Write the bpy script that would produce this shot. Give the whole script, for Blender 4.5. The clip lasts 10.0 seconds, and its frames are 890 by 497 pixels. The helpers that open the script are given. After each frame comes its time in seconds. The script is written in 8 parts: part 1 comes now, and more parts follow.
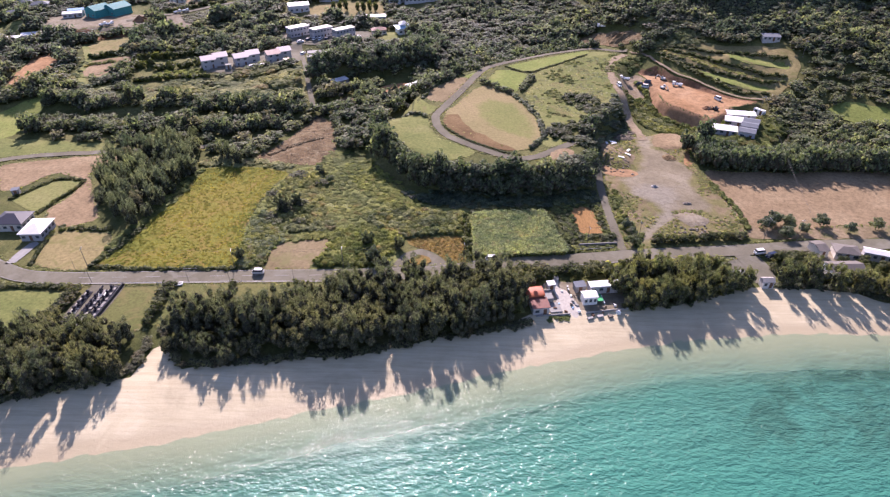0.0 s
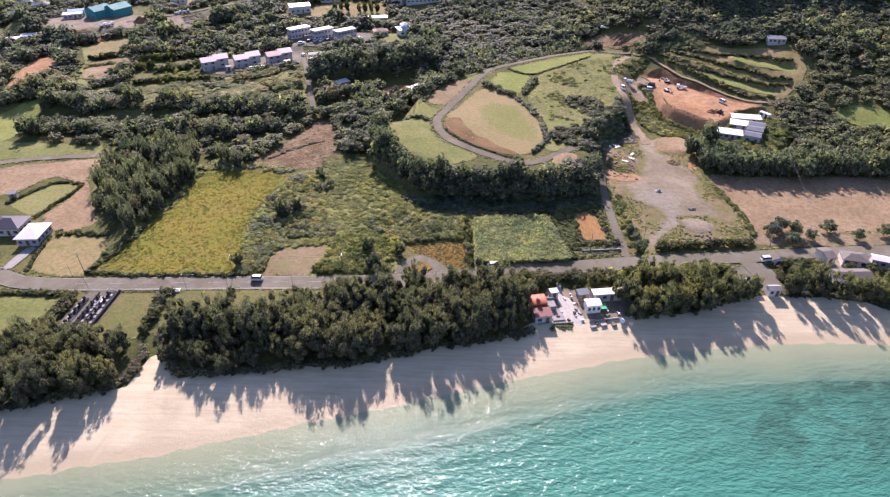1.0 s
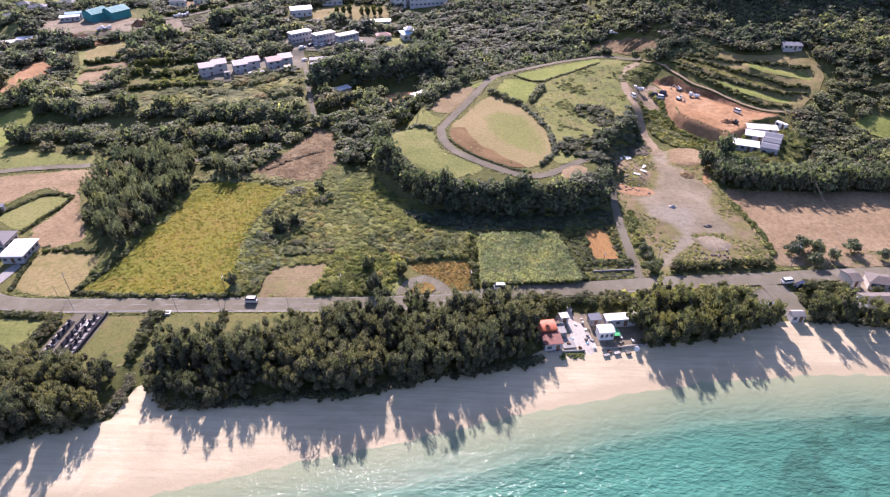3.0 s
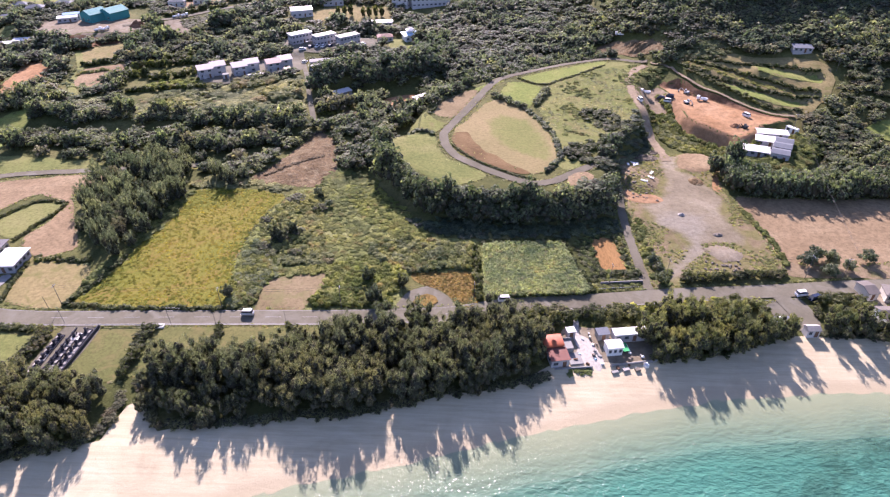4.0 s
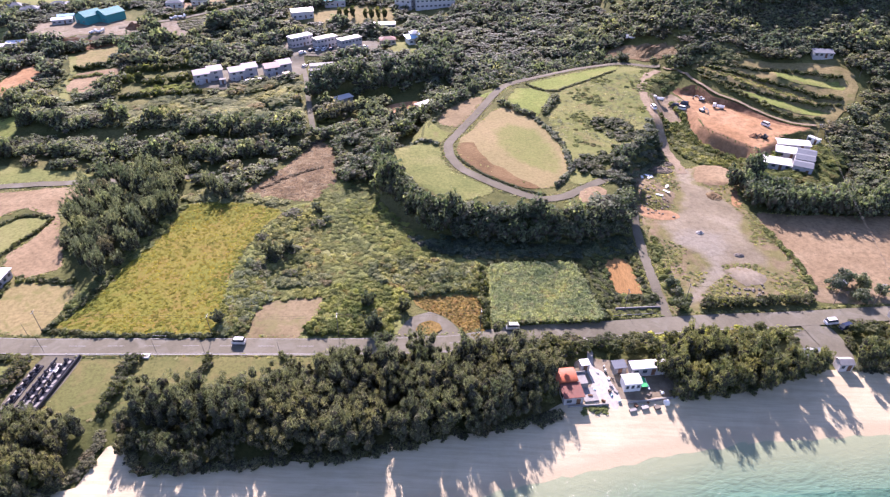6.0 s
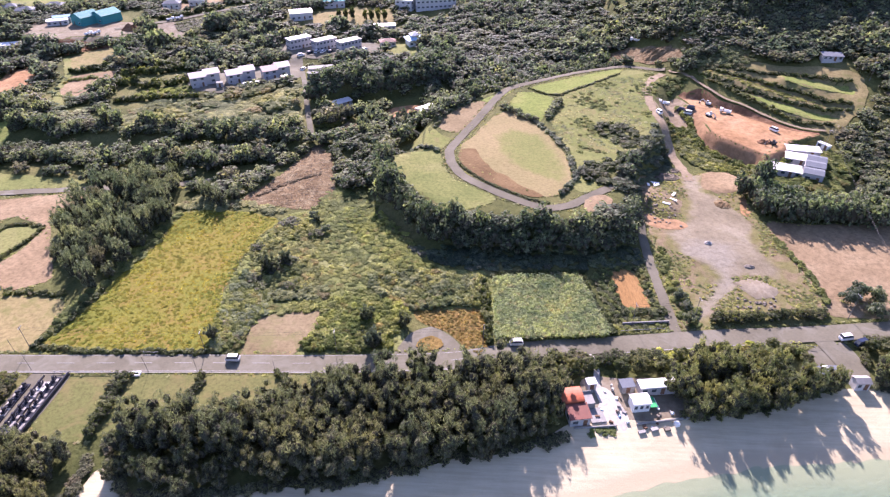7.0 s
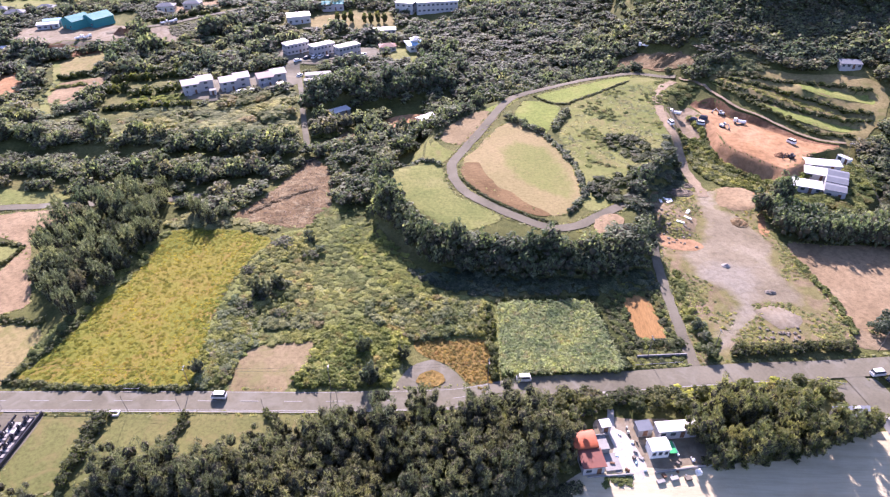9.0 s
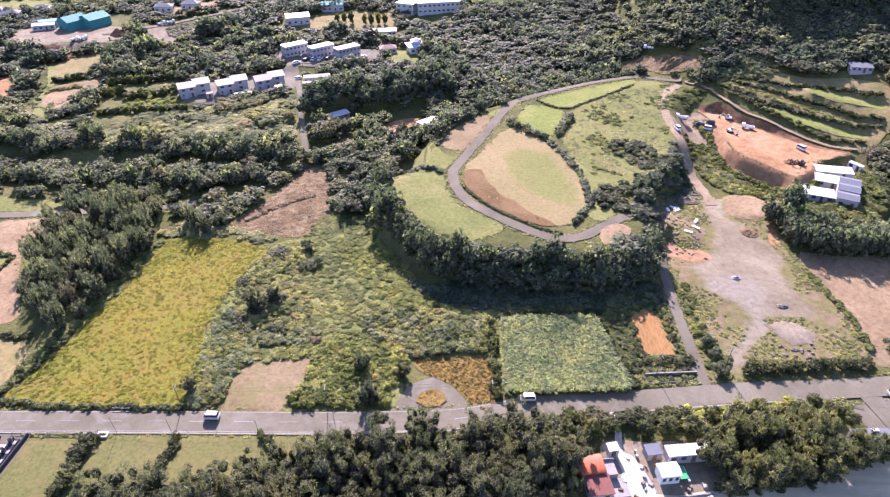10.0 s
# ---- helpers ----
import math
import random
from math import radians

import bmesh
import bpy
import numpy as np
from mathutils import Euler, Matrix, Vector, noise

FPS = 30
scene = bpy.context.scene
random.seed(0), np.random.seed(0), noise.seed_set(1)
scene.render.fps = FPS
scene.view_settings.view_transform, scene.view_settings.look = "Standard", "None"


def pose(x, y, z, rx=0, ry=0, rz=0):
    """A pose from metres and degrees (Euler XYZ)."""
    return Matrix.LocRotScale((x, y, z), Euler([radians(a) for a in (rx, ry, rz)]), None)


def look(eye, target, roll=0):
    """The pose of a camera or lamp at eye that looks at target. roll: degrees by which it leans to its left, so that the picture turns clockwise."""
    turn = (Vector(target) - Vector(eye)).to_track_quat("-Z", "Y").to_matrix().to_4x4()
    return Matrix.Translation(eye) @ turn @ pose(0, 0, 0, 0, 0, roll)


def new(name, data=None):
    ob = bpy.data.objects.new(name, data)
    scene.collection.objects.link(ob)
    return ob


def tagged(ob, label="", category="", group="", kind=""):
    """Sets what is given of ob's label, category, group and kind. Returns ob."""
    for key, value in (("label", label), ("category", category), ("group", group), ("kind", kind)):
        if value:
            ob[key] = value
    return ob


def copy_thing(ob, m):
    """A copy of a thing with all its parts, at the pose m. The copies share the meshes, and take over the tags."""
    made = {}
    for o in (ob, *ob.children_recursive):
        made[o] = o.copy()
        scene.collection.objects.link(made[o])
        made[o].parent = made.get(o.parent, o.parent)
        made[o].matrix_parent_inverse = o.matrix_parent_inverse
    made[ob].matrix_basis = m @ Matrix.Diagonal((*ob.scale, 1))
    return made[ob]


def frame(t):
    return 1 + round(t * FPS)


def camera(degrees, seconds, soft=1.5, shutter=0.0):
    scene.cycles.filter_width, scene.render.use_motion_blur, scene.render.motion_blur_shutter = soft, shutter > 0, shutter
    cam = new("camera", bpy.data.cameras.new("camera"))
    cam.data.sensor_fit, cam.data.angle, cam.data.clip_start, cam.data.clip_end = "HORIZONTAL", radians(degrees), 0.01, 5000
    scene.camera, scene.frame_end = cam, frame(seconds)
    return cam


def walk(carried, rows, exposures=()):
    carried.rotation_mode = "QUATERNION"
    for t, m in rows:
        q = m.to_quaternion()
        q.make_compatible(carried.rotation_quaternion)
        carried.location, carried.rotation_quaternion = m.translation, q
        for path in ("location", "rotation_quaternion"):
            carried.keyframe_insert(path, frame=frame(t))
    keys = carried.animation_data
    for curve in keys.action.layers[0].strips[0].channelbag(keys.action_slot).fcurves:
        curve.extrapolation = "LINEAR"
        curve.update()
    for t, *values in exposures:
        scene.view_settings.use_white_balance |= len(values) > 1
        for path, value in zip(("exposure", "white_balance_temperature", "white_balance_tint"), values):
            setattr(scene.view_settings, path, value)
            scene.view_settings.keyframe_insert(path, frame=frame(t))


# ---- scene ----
cam = camera(73.5, 10.0, soft=1.25)
PATH = [
    (0, (-0.553, 1.632, 112.823), (-0.573, 3.272, 111.679), -0.1),
    (0.5, (-0.52, 3.128, 112.941), (-0.541, 4.768, 111.797), -0.1),
    (1, (-0.409, 5.016, 113.074), (-0.435, 6.655, 111.929), -0.1),
    (1.5, (-0.45, 7.288, 113.131), (-0.479, 8.927, 111.985), -0.1),
    (2, (-0.568, 9.871, 113.045), (-0.6, 11.51, 111.9), -0.1),
    (2.5, (-0.736, 12.914, 112.962), (-0.77, 14.553, 111.817), -0.1),
    (4, (-1.346, 22.741, 112.423), (-1.388, 24.378, 111.275), -0.1),
    (4.5, (-1.526, 25.979, 112.28), (-1.571, 27.615, 111.13), -0.2),
    (5, (-1.743, 29.345, 112.184), (-1.79, 30.98, 111.033), -0.2),
    (5.5, (-1.831, 32.637, 112.076), (-1.882, 34.271, 110.923), -0.2),
    (7, (-2.474, 42.54, 111.866), (-2.529, 44.17, 110.709), -0.2),
    (7.5, (-2.63, 45.85, 111.76), (-2.685, 47.48, 110.602), -0.2),
    (8, (-2.762, 49.139, 111.699), (-2.818, 50.768, 110.54), -0.2),
    (8.5, (-3.032, 52.357, 111.69), (-3.09, 53.985, 110.53), -0.2),
    (9, (-3.214, 55.55, 111.641), (-3.272, 57.178, 110.48), -0.2),
    (9.5, (-3.344, 58.9, 111.628), (-3.404, 60.527, 110.465), -0.2),
    (10, (-3.536, 62.127, 111.67), (-3.597, 63.751, 110.505), -0.2),
]
walk(cam, [(t, look(eye, target, roll)) for t, eye, target, roll in PATH], [(0.0, 1.09, 6080, 35.5), (5.0, 1.42, 5960, 38.5), (10.0, 1.64, 5860, 39.5)])

# ---- light ----
SUN_AZIMUTH, SUN_HEIGHT = -10.5, 34.0        # degrees from +y towards +x, degrees above the horizon
world = bpy.data.worlds.new("sky")
scene.world = world
world.use_nodes = True
sky = world.node_tree.nodes.new("ShaderNodeTexSky")
sky.sky_type, sky.sun_disc = "NISHITA", False
sky.sun_elevation, sky.sun_rotation = radians(SUN_HEIGHT), radians(SUN_AZIMUTH)
sky.air_density, sky.dust_density, sky.ozone_density = 1.0, 0.9, 1.8
background = world.node_tree.nodes["Background"]
background.inputs["Strength"].default_value = 0.092
world.node_tree.links.new(sky.outputs[0], background.inputs["Color"])
sun_data = bpy.data.lights.new("sun", "SUN")
sun_data.energy, sun_data.angle, sun_data.color = 5.0, radians(0.53), (1.0, 0.90, 0.77)
sun = new("sun", sun_data)
sun_way = Vector((math.sin(radians(SUN_AZIMUTH)) * math.cos(radians(SUN_HEIGHT)),
                  math.cos(radians(SUN_AZIMUTH)) * math.cos(radians(SUN_HEIGHT)), math.sin(radians(SUN_HEIGHT))))
sun.matrix_world = look(sun_way * 400 + Vector((0, 150, 0)), (0, 150, 0))


# ---- materials ----
class Nodes:
    """A small builder of node trees."""

    def __init__(self, name):
        self.m = bpy.data.materials.new(name)
        self.m.use_nodes = True
        self.t = self.m.node_tree
        self.b = self.t.nodes["Principled BSDF"]
        self.place = self.add("ShaderNodeNewGeometry").outputs["Position"]

    def add(self, kind):
        return self.t.nodes.new(kind)

    def attr(self, name):
        n = self.add("ShaderNodeAttribute")
        n.attribute_name = name
        return n.outputs["Fac"]

    def link(self, a, b):
        self.t.links.new(a, b)

    def noise(self, scale, detail=4.0, rough=0.55, where=None, stretch=None, warp=0.0):
        where = where or self.place
        if stretch:
            mp = self.add("ShaderNodeMapping")
            mp.inputs["Scale"].default_value = stretch[:3]
            if len(stretch) > 3:
                mp.inputs["Rotation"].default_value = (0, 0, radians(stretch[3]))
            self.link(where, mp.inputs["Vector"])
            where = mp.outputs[0]
        n = self.add("ShaderNodeTexNoise")
        n.inputs["Scale"].default_value, n.inputs["Detail"].default_value = scale, detail
        n.inputs["Roughness"].default_value, n.inputs["Distortion"].default_value = rough, warp
        self.link(where, n.inputs["Vector"])
        return n.outputs["Fac"]

    def ramp(self, fac, stops):
        r = self.add("ShaderNodeValToRGB")
        els = r.color_ramp.elements
        while len(els) < len(stops):
            els.new(0.5)
        for e, (at, c) in zip(els, stops):
            e.position, e.color = at, (*c, 1) if len(c) == 3 else c
        self.link(fac, r.inputs[0])
        return r.outputs[0]

    def mix(self, a, b, fac, how="MIX"):
        n = self.add("ShaderNodeMix")
        n.data_type, n.blend_type = "RGBA", how
        for slot, v in ((0, fac), (6, a), (7, b)):
            if isinstance(v, (int, float)):
                n.inputs[slot].default_value = v
            elif isinstance(v, tuple):
                n.inputs[slot].default_value = (*v, 1)
            else:
                self.link(v, n.inputs[slot])
        return n.outputs[2]

    def bump(self, fac, strength, distance):
        n = self.add("ShaderNodeBump")
        n.inputs["Strength"].default_value, n.inputs["Distance"].default_value = strength, distance
        self.link(fac, n.inputs["Height"])
        self.link(n.outputs[0], self.b.inputs["Normal"])

    def finish(self, colour, rough=0.9, metal=0.0, spec=0.3):
        if isinstance(colour, tuple):
            self.b.inputs["Base Color"].default_value = (*colour, 1)
        else:
            self.link(colour, self.b.inputs["Base Color"])
        if isinstance(rough, float):
            self.b.inputs["Roughness"].default_value = rough
        else:
            self.link(rough, self.b.inputs["Roughness"])
        self.b.inputs["Metallic"].default_value = metal
        self.b.inputs["Specular IOR Level"].default_value = spec
        return self.m


def earth(name, dark, mid, light, patch=0.05, grain=1.2, relief=0.35, tint=None, stretch=None, specks=None, contrast=0.7):
    """Soil or turf: broad patches, tufts and fine grain."""
    n = Nodes(name)
    broad = n.noise(patch, 5, 0.6, warp=0.6)
    fine = n.noise(grain, 6, 0.7, stretch=stretch)
    c = n.ramp(broad, [(0.3, dark), (0.5, mid), (0.7, light)])
    c = n.mix(c, n.ramp(fine, [(0.3, (0.45, 0.45, 0.45)), (0.5, (0.95, 0.95, 0.95)), (0.72, (1.35, 1.35, 1.35))]), contrast, "MULTIPLY")
    if tint:
        c = n.mix(c, tint, n.ramp(n.noise(patch * 3.1, 4, 0.6, warp=1.0), [(0.5, (0, 0, 0)), (0.66, (0.8, 0.8, 0.8))]))
    if specks:
        c = n.mix(c, specks, n.ramp(n.noise(grain * 2.2, 3, 0.6), [(0.6, (0, 0, 0)), (0.68, (0.7, 0.7, 0.7))]))
    n.bump(fine, 0.9, relief)
    return n.finish(c, 0.95, spec=0.1)


def faded(name, a, b, patch=0.06, grain=0.6, relief=0.25, weeds=None, pale=None):
    """Two kinds of ground cover that run into one another where the mesh's fade says so."""
    n = Nodes(name)
    broad, fine, mid = n.noise(patch, 5, 0.6, warp=0.6), n.noise(grain, 6, 0.7), n.noise(0.35, 4, 0.65)
    ca = n.ramp(broad, [(0.3, a[0]), (0.5, a[1]), (0.7, a[2])])
    if weeds:
        ca = n.mix(ca, weeds, n.ramp(n.noise(patch * 2.6, 5, 0.7, warp=1.0), [(0.38, (0, 0, 0)), (0.54, (0.9, 0.9, 0.9))]))
    cb = n.ramp(broad, [(0.3, b[0]), (0.5, b[1]), (0.7, b[2])])
    edge = n.mix(n.attr("fade"), mid, 0.58)
    c = n.mix(ca, cb, n.ramp(edge, [(0.4, (0, 0, 0)), (0.68, (1, 1, 1))]))
    if pale:
        veil = n.mix(n.attr("pale"), n.noise(0.22, 5, 0.65, warp=1.2), 0.6)
        c = n.mix(c, pale, n.ramp(veil, [(0.34, (0, 0, 0)), (0.72, (0.95, 0.95, 0.95))]))
    c = n.mix(c, n.ramp(fine, [(0.3, (0.5, 0.5, 0.5)), (0.5, (0.95, 0.95, 0.95)), (0.72, (1.3, 1.3, 1.3))]), 0.6, "MULTIPLY")
    n.bump(fine, 0.9, relief)
    return n.finish(c, 0.95, spec=0.1)


def paint(name, colour, rough=0.6, dirt=0.25, metal=0.0, scale=0.8, ribs=0.0, spec=0.25):
    """A painted, plastered or sheet-metal surface with streaks and stains; ribs: spacing of corrugation along x."""
    n = Nodes(name)
    at = n.add("ShaderNodeTexCoord").outputs["Object"]
    a = n.noise(scale, 5, 0.65, where=at)
    s = n.noise(scale * 2.5, 4, 0.6, where=at, stretch=(1.0, 1.0, 0.15))
    worn = tuple(v * 0.55 + 0.02 for v in colour)
    c = n.mix(colour, worn, n.ramp(a, [(0.45, (0, 0, 0)), (0.75, (dirt * 2, dirt * 2, dirt * 2))]))
    c = n.mix(c, tuple(v * 0.7 for v in colour), n.ramp(s, [(0.5, (0, 0, 0)), (0.8, (dirt, dirt, dirt))]))
    if ribs:
        w = n.add("ShaderNodeTexWave")
        w.wave_type, w.bands_direction = "BANDS", "X"
        w.inputs["Scale"].default_value = 1 / ribs * 0.314
        n.link(at, w.inputs["Vector"])
        n.bump(w.outputs["Fac"], 0.6, 0.03)
    else:
        n.bump(a, 0.25, 0.02)
    return n.finish(c, rough, metal, spec)


def foliage(name, dark, mid, light, glow=0.25, broad=0.09, dry=None, clump=0.33, thru=(1.32, 1.4, 0.78), waxy=False):
    """Leaves: each clump and each stretch of crowns has its own green, and some light comes through."""
    n = Nodes(name)
    geo = n.add("ShaderNodeNewGeometry").outputs["Random Per Island"]
    oi = n.add("ShaderNodeObjectInfo").outputs["Random"]
    each = n.ramp(geo, [(0.0, dark), (0.5, mid), (1.0, light)])
    tone = n.ramp(n.noise(broad, 3, 0.6), [(0.3, (0.62, 0.72, 0.7)), (0.5, (1, 1, 1)), (0.7, (1.28, 1.2, 0.98))])
    c = n.mix(each, tone, 1.0, "MULTIPLY")
    c = n.mix(c, n.ramp(n.noise(clump, 2, 0.6), [(0.34, (0.74, 0.77, 0.77)), (0.5, (0.98, 0.98, 0.98)), (0.66, (1.3, 1.28, 1.22))]), 1.0, "MULTIPLY")
    c = n.mix(c, n.ramp(oi, [(0.0, (0.75, 0.8, 0.8)), (1.0, (1.25, 1.15, 1.0))]), 1.0, "MULTIPLY")
    # each crown of a grove has its own cast: greyish bare ones, dark ones, a few fresh yellow-green ones
    c = n.mix(c, n.ramp(n.attr("tone"), [(0.0, (1, 1, 1)), (0.05, (1, 1, 1)), (0.06, (1.05, 0.88, 0.92)), (0.13, (1.0, 0.88, 0.9)), (0.14, (0.62, 0.68, 0.66)),
                                          (0.5, (0.95, 0.97, 0.95)), (0.95, (1.24, 1.22, 1.1)), (1.0, (1.3, 1.28, 1.0))]), 1.0, "MULTIPLY")
    if dry:
        c = n.mix(c, dry, n.ramp(n.noise(broad * 1.9, 3, 0.6), [(0.6, (0, 0, 0)), (0.7, (0.8, 0.8, 0.8))]))
    through_c = c
    if waxy:                                # dark leaves with a sheen, that let much light through
        c = n.mix(c, (0.62, 0.62, 0.64), 1.0, "MULTIPLY")
        thru = tuple(1.3 * v for v in thru)
    n.finish(c, 0.6 if waxy else 0.75, spec=0.2 if waxy else 0.06)
    tr = n.add("ShaderNodeBsdfTranslucent")
    n.link(n.mix(through_c, thru, 1.0, "MULTIPLY"), tr.inputs["Color"])
    mx = n.add("ShaderNodeMixShader")
    mx.inputs[0].default_value = glow
    n.link(n.b.outputs[0], mx.inputs[1])
    n.link(tr.outputs[0], mx.inputs[2])
    n.link(mx.outputs[0], n.t.nodes["Material Output"].inputs["Surface"])
    return n.m


M_GROUND = earth("scrub_turf", (0.050, 0.062, 0.020), (0.105, 0.11, 0.038), (0.17, 0.155, 0.065), 0.045, 0.9, 0.4, specks=(0.04, 0.05, 0.018))
M_YELLOW = earth("flowering_weeds", (0.112, 0.130, 0.022), (0.16, 0.158, 0.028), (0.20, 0.165, 0.036), 0.032, 1.5, 0.2, tint=(0.195, 0.138, 0.038), contrast=0.4)
M_PALE = earth("mown_dry_grass", (0.168, 0.148, 0.064), (0.22, 0.184, 0.084), (0.25, 0.2, 0.096), 0.05, 0.8, 0.08, tint=(0.14, 0.142, 0.048))
M_LAWN = earth("mown_lawn", (0.095, 0.108, 0.036), (0.125, 0.13, 0.046), (0.16, 0.15, 0.058), 0.045, 1.1, 0.06, tint=(0.17, 0.14, 0.062))
M_TAN = earth("dry_tilled_soil", (0.19, 0.138, 0.08), (0.25, 0.182, 0.108), (0.305, 0.235, 0.145), 0.04, 0.7, 0.15, specks=(0.12, 0.098, 0.06))
M_RED = earth("cleared_red_earth", (0.10, 0.069, 0.036), (0.155, 0.108, 0.058), (0.225, 0.17, 0.098), 0.11, 0.5, 0.8, tint=(0.23, 0.188, 0.115), specks=(0.07, 0.055, 0.04), contrast=0.8)
M_ORANGE = earth("fresh_orange_soil", (0.225, 0.125, 0.048), (0.29, 0.165, 0.066), (0.34, 0.21, 0.095), 0.06, 0.8, 0.15, stretch=(3, 0.6, 1, 10))
M_DIG = earth("excavated_clay", (0.23, 0.128, 0.062), (0.305, 0.178, 0.092), (0.375, 0.238, 0.136), 0.05, 0.5, 0.2)
M_DUST = earth("crushed_coral_dust", (0.16, 0.136, 0.094), (0.215, 0.184, 0.133), (0.275, 0.243, 0.186), 0.06, 0.6, 0.12, tint=(0.185, 0.148, 0.096))
M_YARD = earth("bare_weedy_yard", (0.13, 0.105, 0.06), (0.20, 0.155, 0.095), (0.26, 0.20, 0.13), 0.055, 0.6, 0.3, tint=(0.115, 0.115, 0.045), specks=(0.08, 0.075, 0.035))
M_BROWNSTRIP = earth("ploughed_strip", (0.12, 0.075, 0.035), (0.16, 0.105, 0.05), (0.21, 0.14, 0.07), 0.08, 0.8, 0.15, stretch=(1, 3, 1, -35))
M_OLIVE = earth("olive_grass", (0.112, 0.136, 0.042), (0.162, 0.174, 0.058), (0.205, 0.2, 0.08), 0.04, 0.9, 0.12)
M_BROWNFIELD = earth("greyish_fallow", (0.17, 0.13, 0.07), (0.22, 0.17, 0.095), (0.26, 0.205, 0.12), 0.05, 0.9, 0.1)
M_LIME = earth("fresh_green_crop", (0.13, 0.17, 0.04), (0.175, 0.205, 0.055), (0.22, 0.225, 0.075), 0.06, 0.9, 0.15)
M_PASTURE = earth("rough_pasture", (0.108, 0.13, 0.038), (0.15, 0.164, 0.05), (0.188, 0.188, 0.07), 0.05, 0.8, 0.25, tint=(0.175, 0.152, 0.066))
M_ORANGEGRASS = earth("rusty_dry_grass", (0.15, 0.10, 0.032), (0.20, 0.135, 0.045), (0.24, 0.18, 0.06), 0.09, 0.7, 0.4)
M_ASPHALT = earth("worn_asphalt", (0.120, 0.111, 0.082), (0.148, 0.137, 0.101), (0.178, 0.165, 0.126), 0.05, 1.6, 0.01, contrast=0.3, tint=(0.182, 0.173, 0.14))
M_DARKASPHALT = earth("old_track_asphalt", (0.115, 0.105, 0.078), (0.145, 0.133, 0.099), (0.176, 0.161, 0.122), 0.08, 1.5, 0.02, contrast=0.3)
M_CONCRETE = paint("grey_concrete", (0.27, 0.262, 0.25), 0.85, 0.3)
M_FACADE = paint("weathered_white_render", (0.52, 0.51, 0.51), 0.7, 0.25)
M_WHITE = paint("white_paint", (0.80, 0.80, 0.78), 0.55, 0.12)
M_WHITEROOF = paint("white_sheet_roof", (0.70, 0.69, 0.69), 0.5, 0.1, ribs=0.25)
M_GREYROOF = paint("grey_sheet_roof", (0.155, 0.17, 0.195), 0.7, 0.2, ribs=0.25, spec=0.12)
M_RED_ROOF = paint("red_sheet_roof", (0.40, 0.105, 0.045), 0.5, 0.18, ribs=0.25)
M_DULLRED_ROOF = paint("faded_red_roof", (0.19, 0.07, 0.052), 0.55, 0.25, ribs=0.25)
M_SLATE_ROOF = paint("dark_slate_roof", (0.055, 0.055, 0.075), 0.6, 0.2)
M_BROWN_ROOF = paint("brownish_roof", (0.155, 0.138, 0.122), 0.7, 0.3)
M_PEACH_ROOF = paint("peach_tiled_roof", (0.62, 0.42, 0.35), 0.6, 0.2)
M_PINK_ROOF = paint("pale_pink_roof", (0.70, 0.58, 0.56), 0.6, 0.15)
M_TEAL = paint("teal_sheet_metal", (0.045, 0.25, 0.26), 0.65, 0.15, ribs=0.3, spec=0.12)
M_BLUEPALE = paint("pale_blue_sheet", (0.35, 0.55, 0.72), 0.45, 0.15, ribs=0.3)
M_PALEWALL = paint("pale_blue_grey_wall", (0.43, 0.42, 0.43), 0.8, 0.2)
M_CREAM = paint("cream_wall", (0.60, 0.56, 0.50), 0.8, 0.25)
M_BROWNWALL = paint("brown_timber_wall", (0.16, 0.09, 0.055), 0.8, 0.3)
M_GREEN_PAINT = paint("bright_green_sheet", (0.03, 0.36, 0.13), 0.5, 0.1)
M_STONE = paint("dark_polished_granite", (0.045, 0.045, 0.055), 0.25, 0.15)
M_PALESTONE = paint("pale_granite", (0.33, 0.31, 0.29), 0.6, 0.3)
M_RUBBLE = paint("broken_rock", (0.19, 0.165, 0.135), 0.9, 0.4)
M_GLASS = paint("dark_window_glass", (0.07, 0.08, 0.09), 0.08, 0.0)
M_RUBBER = paint("black_rubber", (0.018, 0.018, 0.018), 0.85, 0.1)
M_STEEL = paint("galvanised_steel", (0.42, 0.43, 0.44), 0.45, 0.2, 0.6)
M_POLE = paint("weathered_pole", (0.17, 0.155, 0.14), 0.85, 0.25)
M_CARWHITE = paint("white_car_paint", (0.80, 0.80, 0.80), 0.22, 0.03)
M_CARDARK = paint("dark_blue_car_paint", (0.03, 0.04, 0.075), 0.25, 0.03)
M_MACHINE = paint("pale_grey_machine_paint", (0.52, 0.55, 0.56), 0.4, 0.2)
M_MACHINEDARK = paint("dark_machine_steel", (0.06, 0.06, 0.065), 0.6, 0.2)
M_LINE = paint("road_marking_white", (0.29, 0.285, 0.27), 0.7, 0.45, scale=2.0)
M_KERB = paint("weathered_kerb_concrete", (0.27, 0.26, 0.24), 0.85, 0.35)
M_CORAL = paint("white_coral_rubble", (0.44, 0.41, 0.36), 0.9, 0.45, scale=1.2)
M_BARK = paint("grey_bark", (0.12, 0.095, 0.075), 0.9, 0.3)
# dark colour for the crowns' cores: shade between the leaves, painted in
M_CROWNSHADE = paint("crown_core_shade", (0.065, 0.062, 0.042), 0.95, 0.3, spec=0.05)
M_SOILWALL = earth("cut_earth_bank", (0.12, 0.065, 0.035), (0.19, 0.105, 0.06), (0.27, 0.16, 0.095), 0.2, 0.9, 0.3)

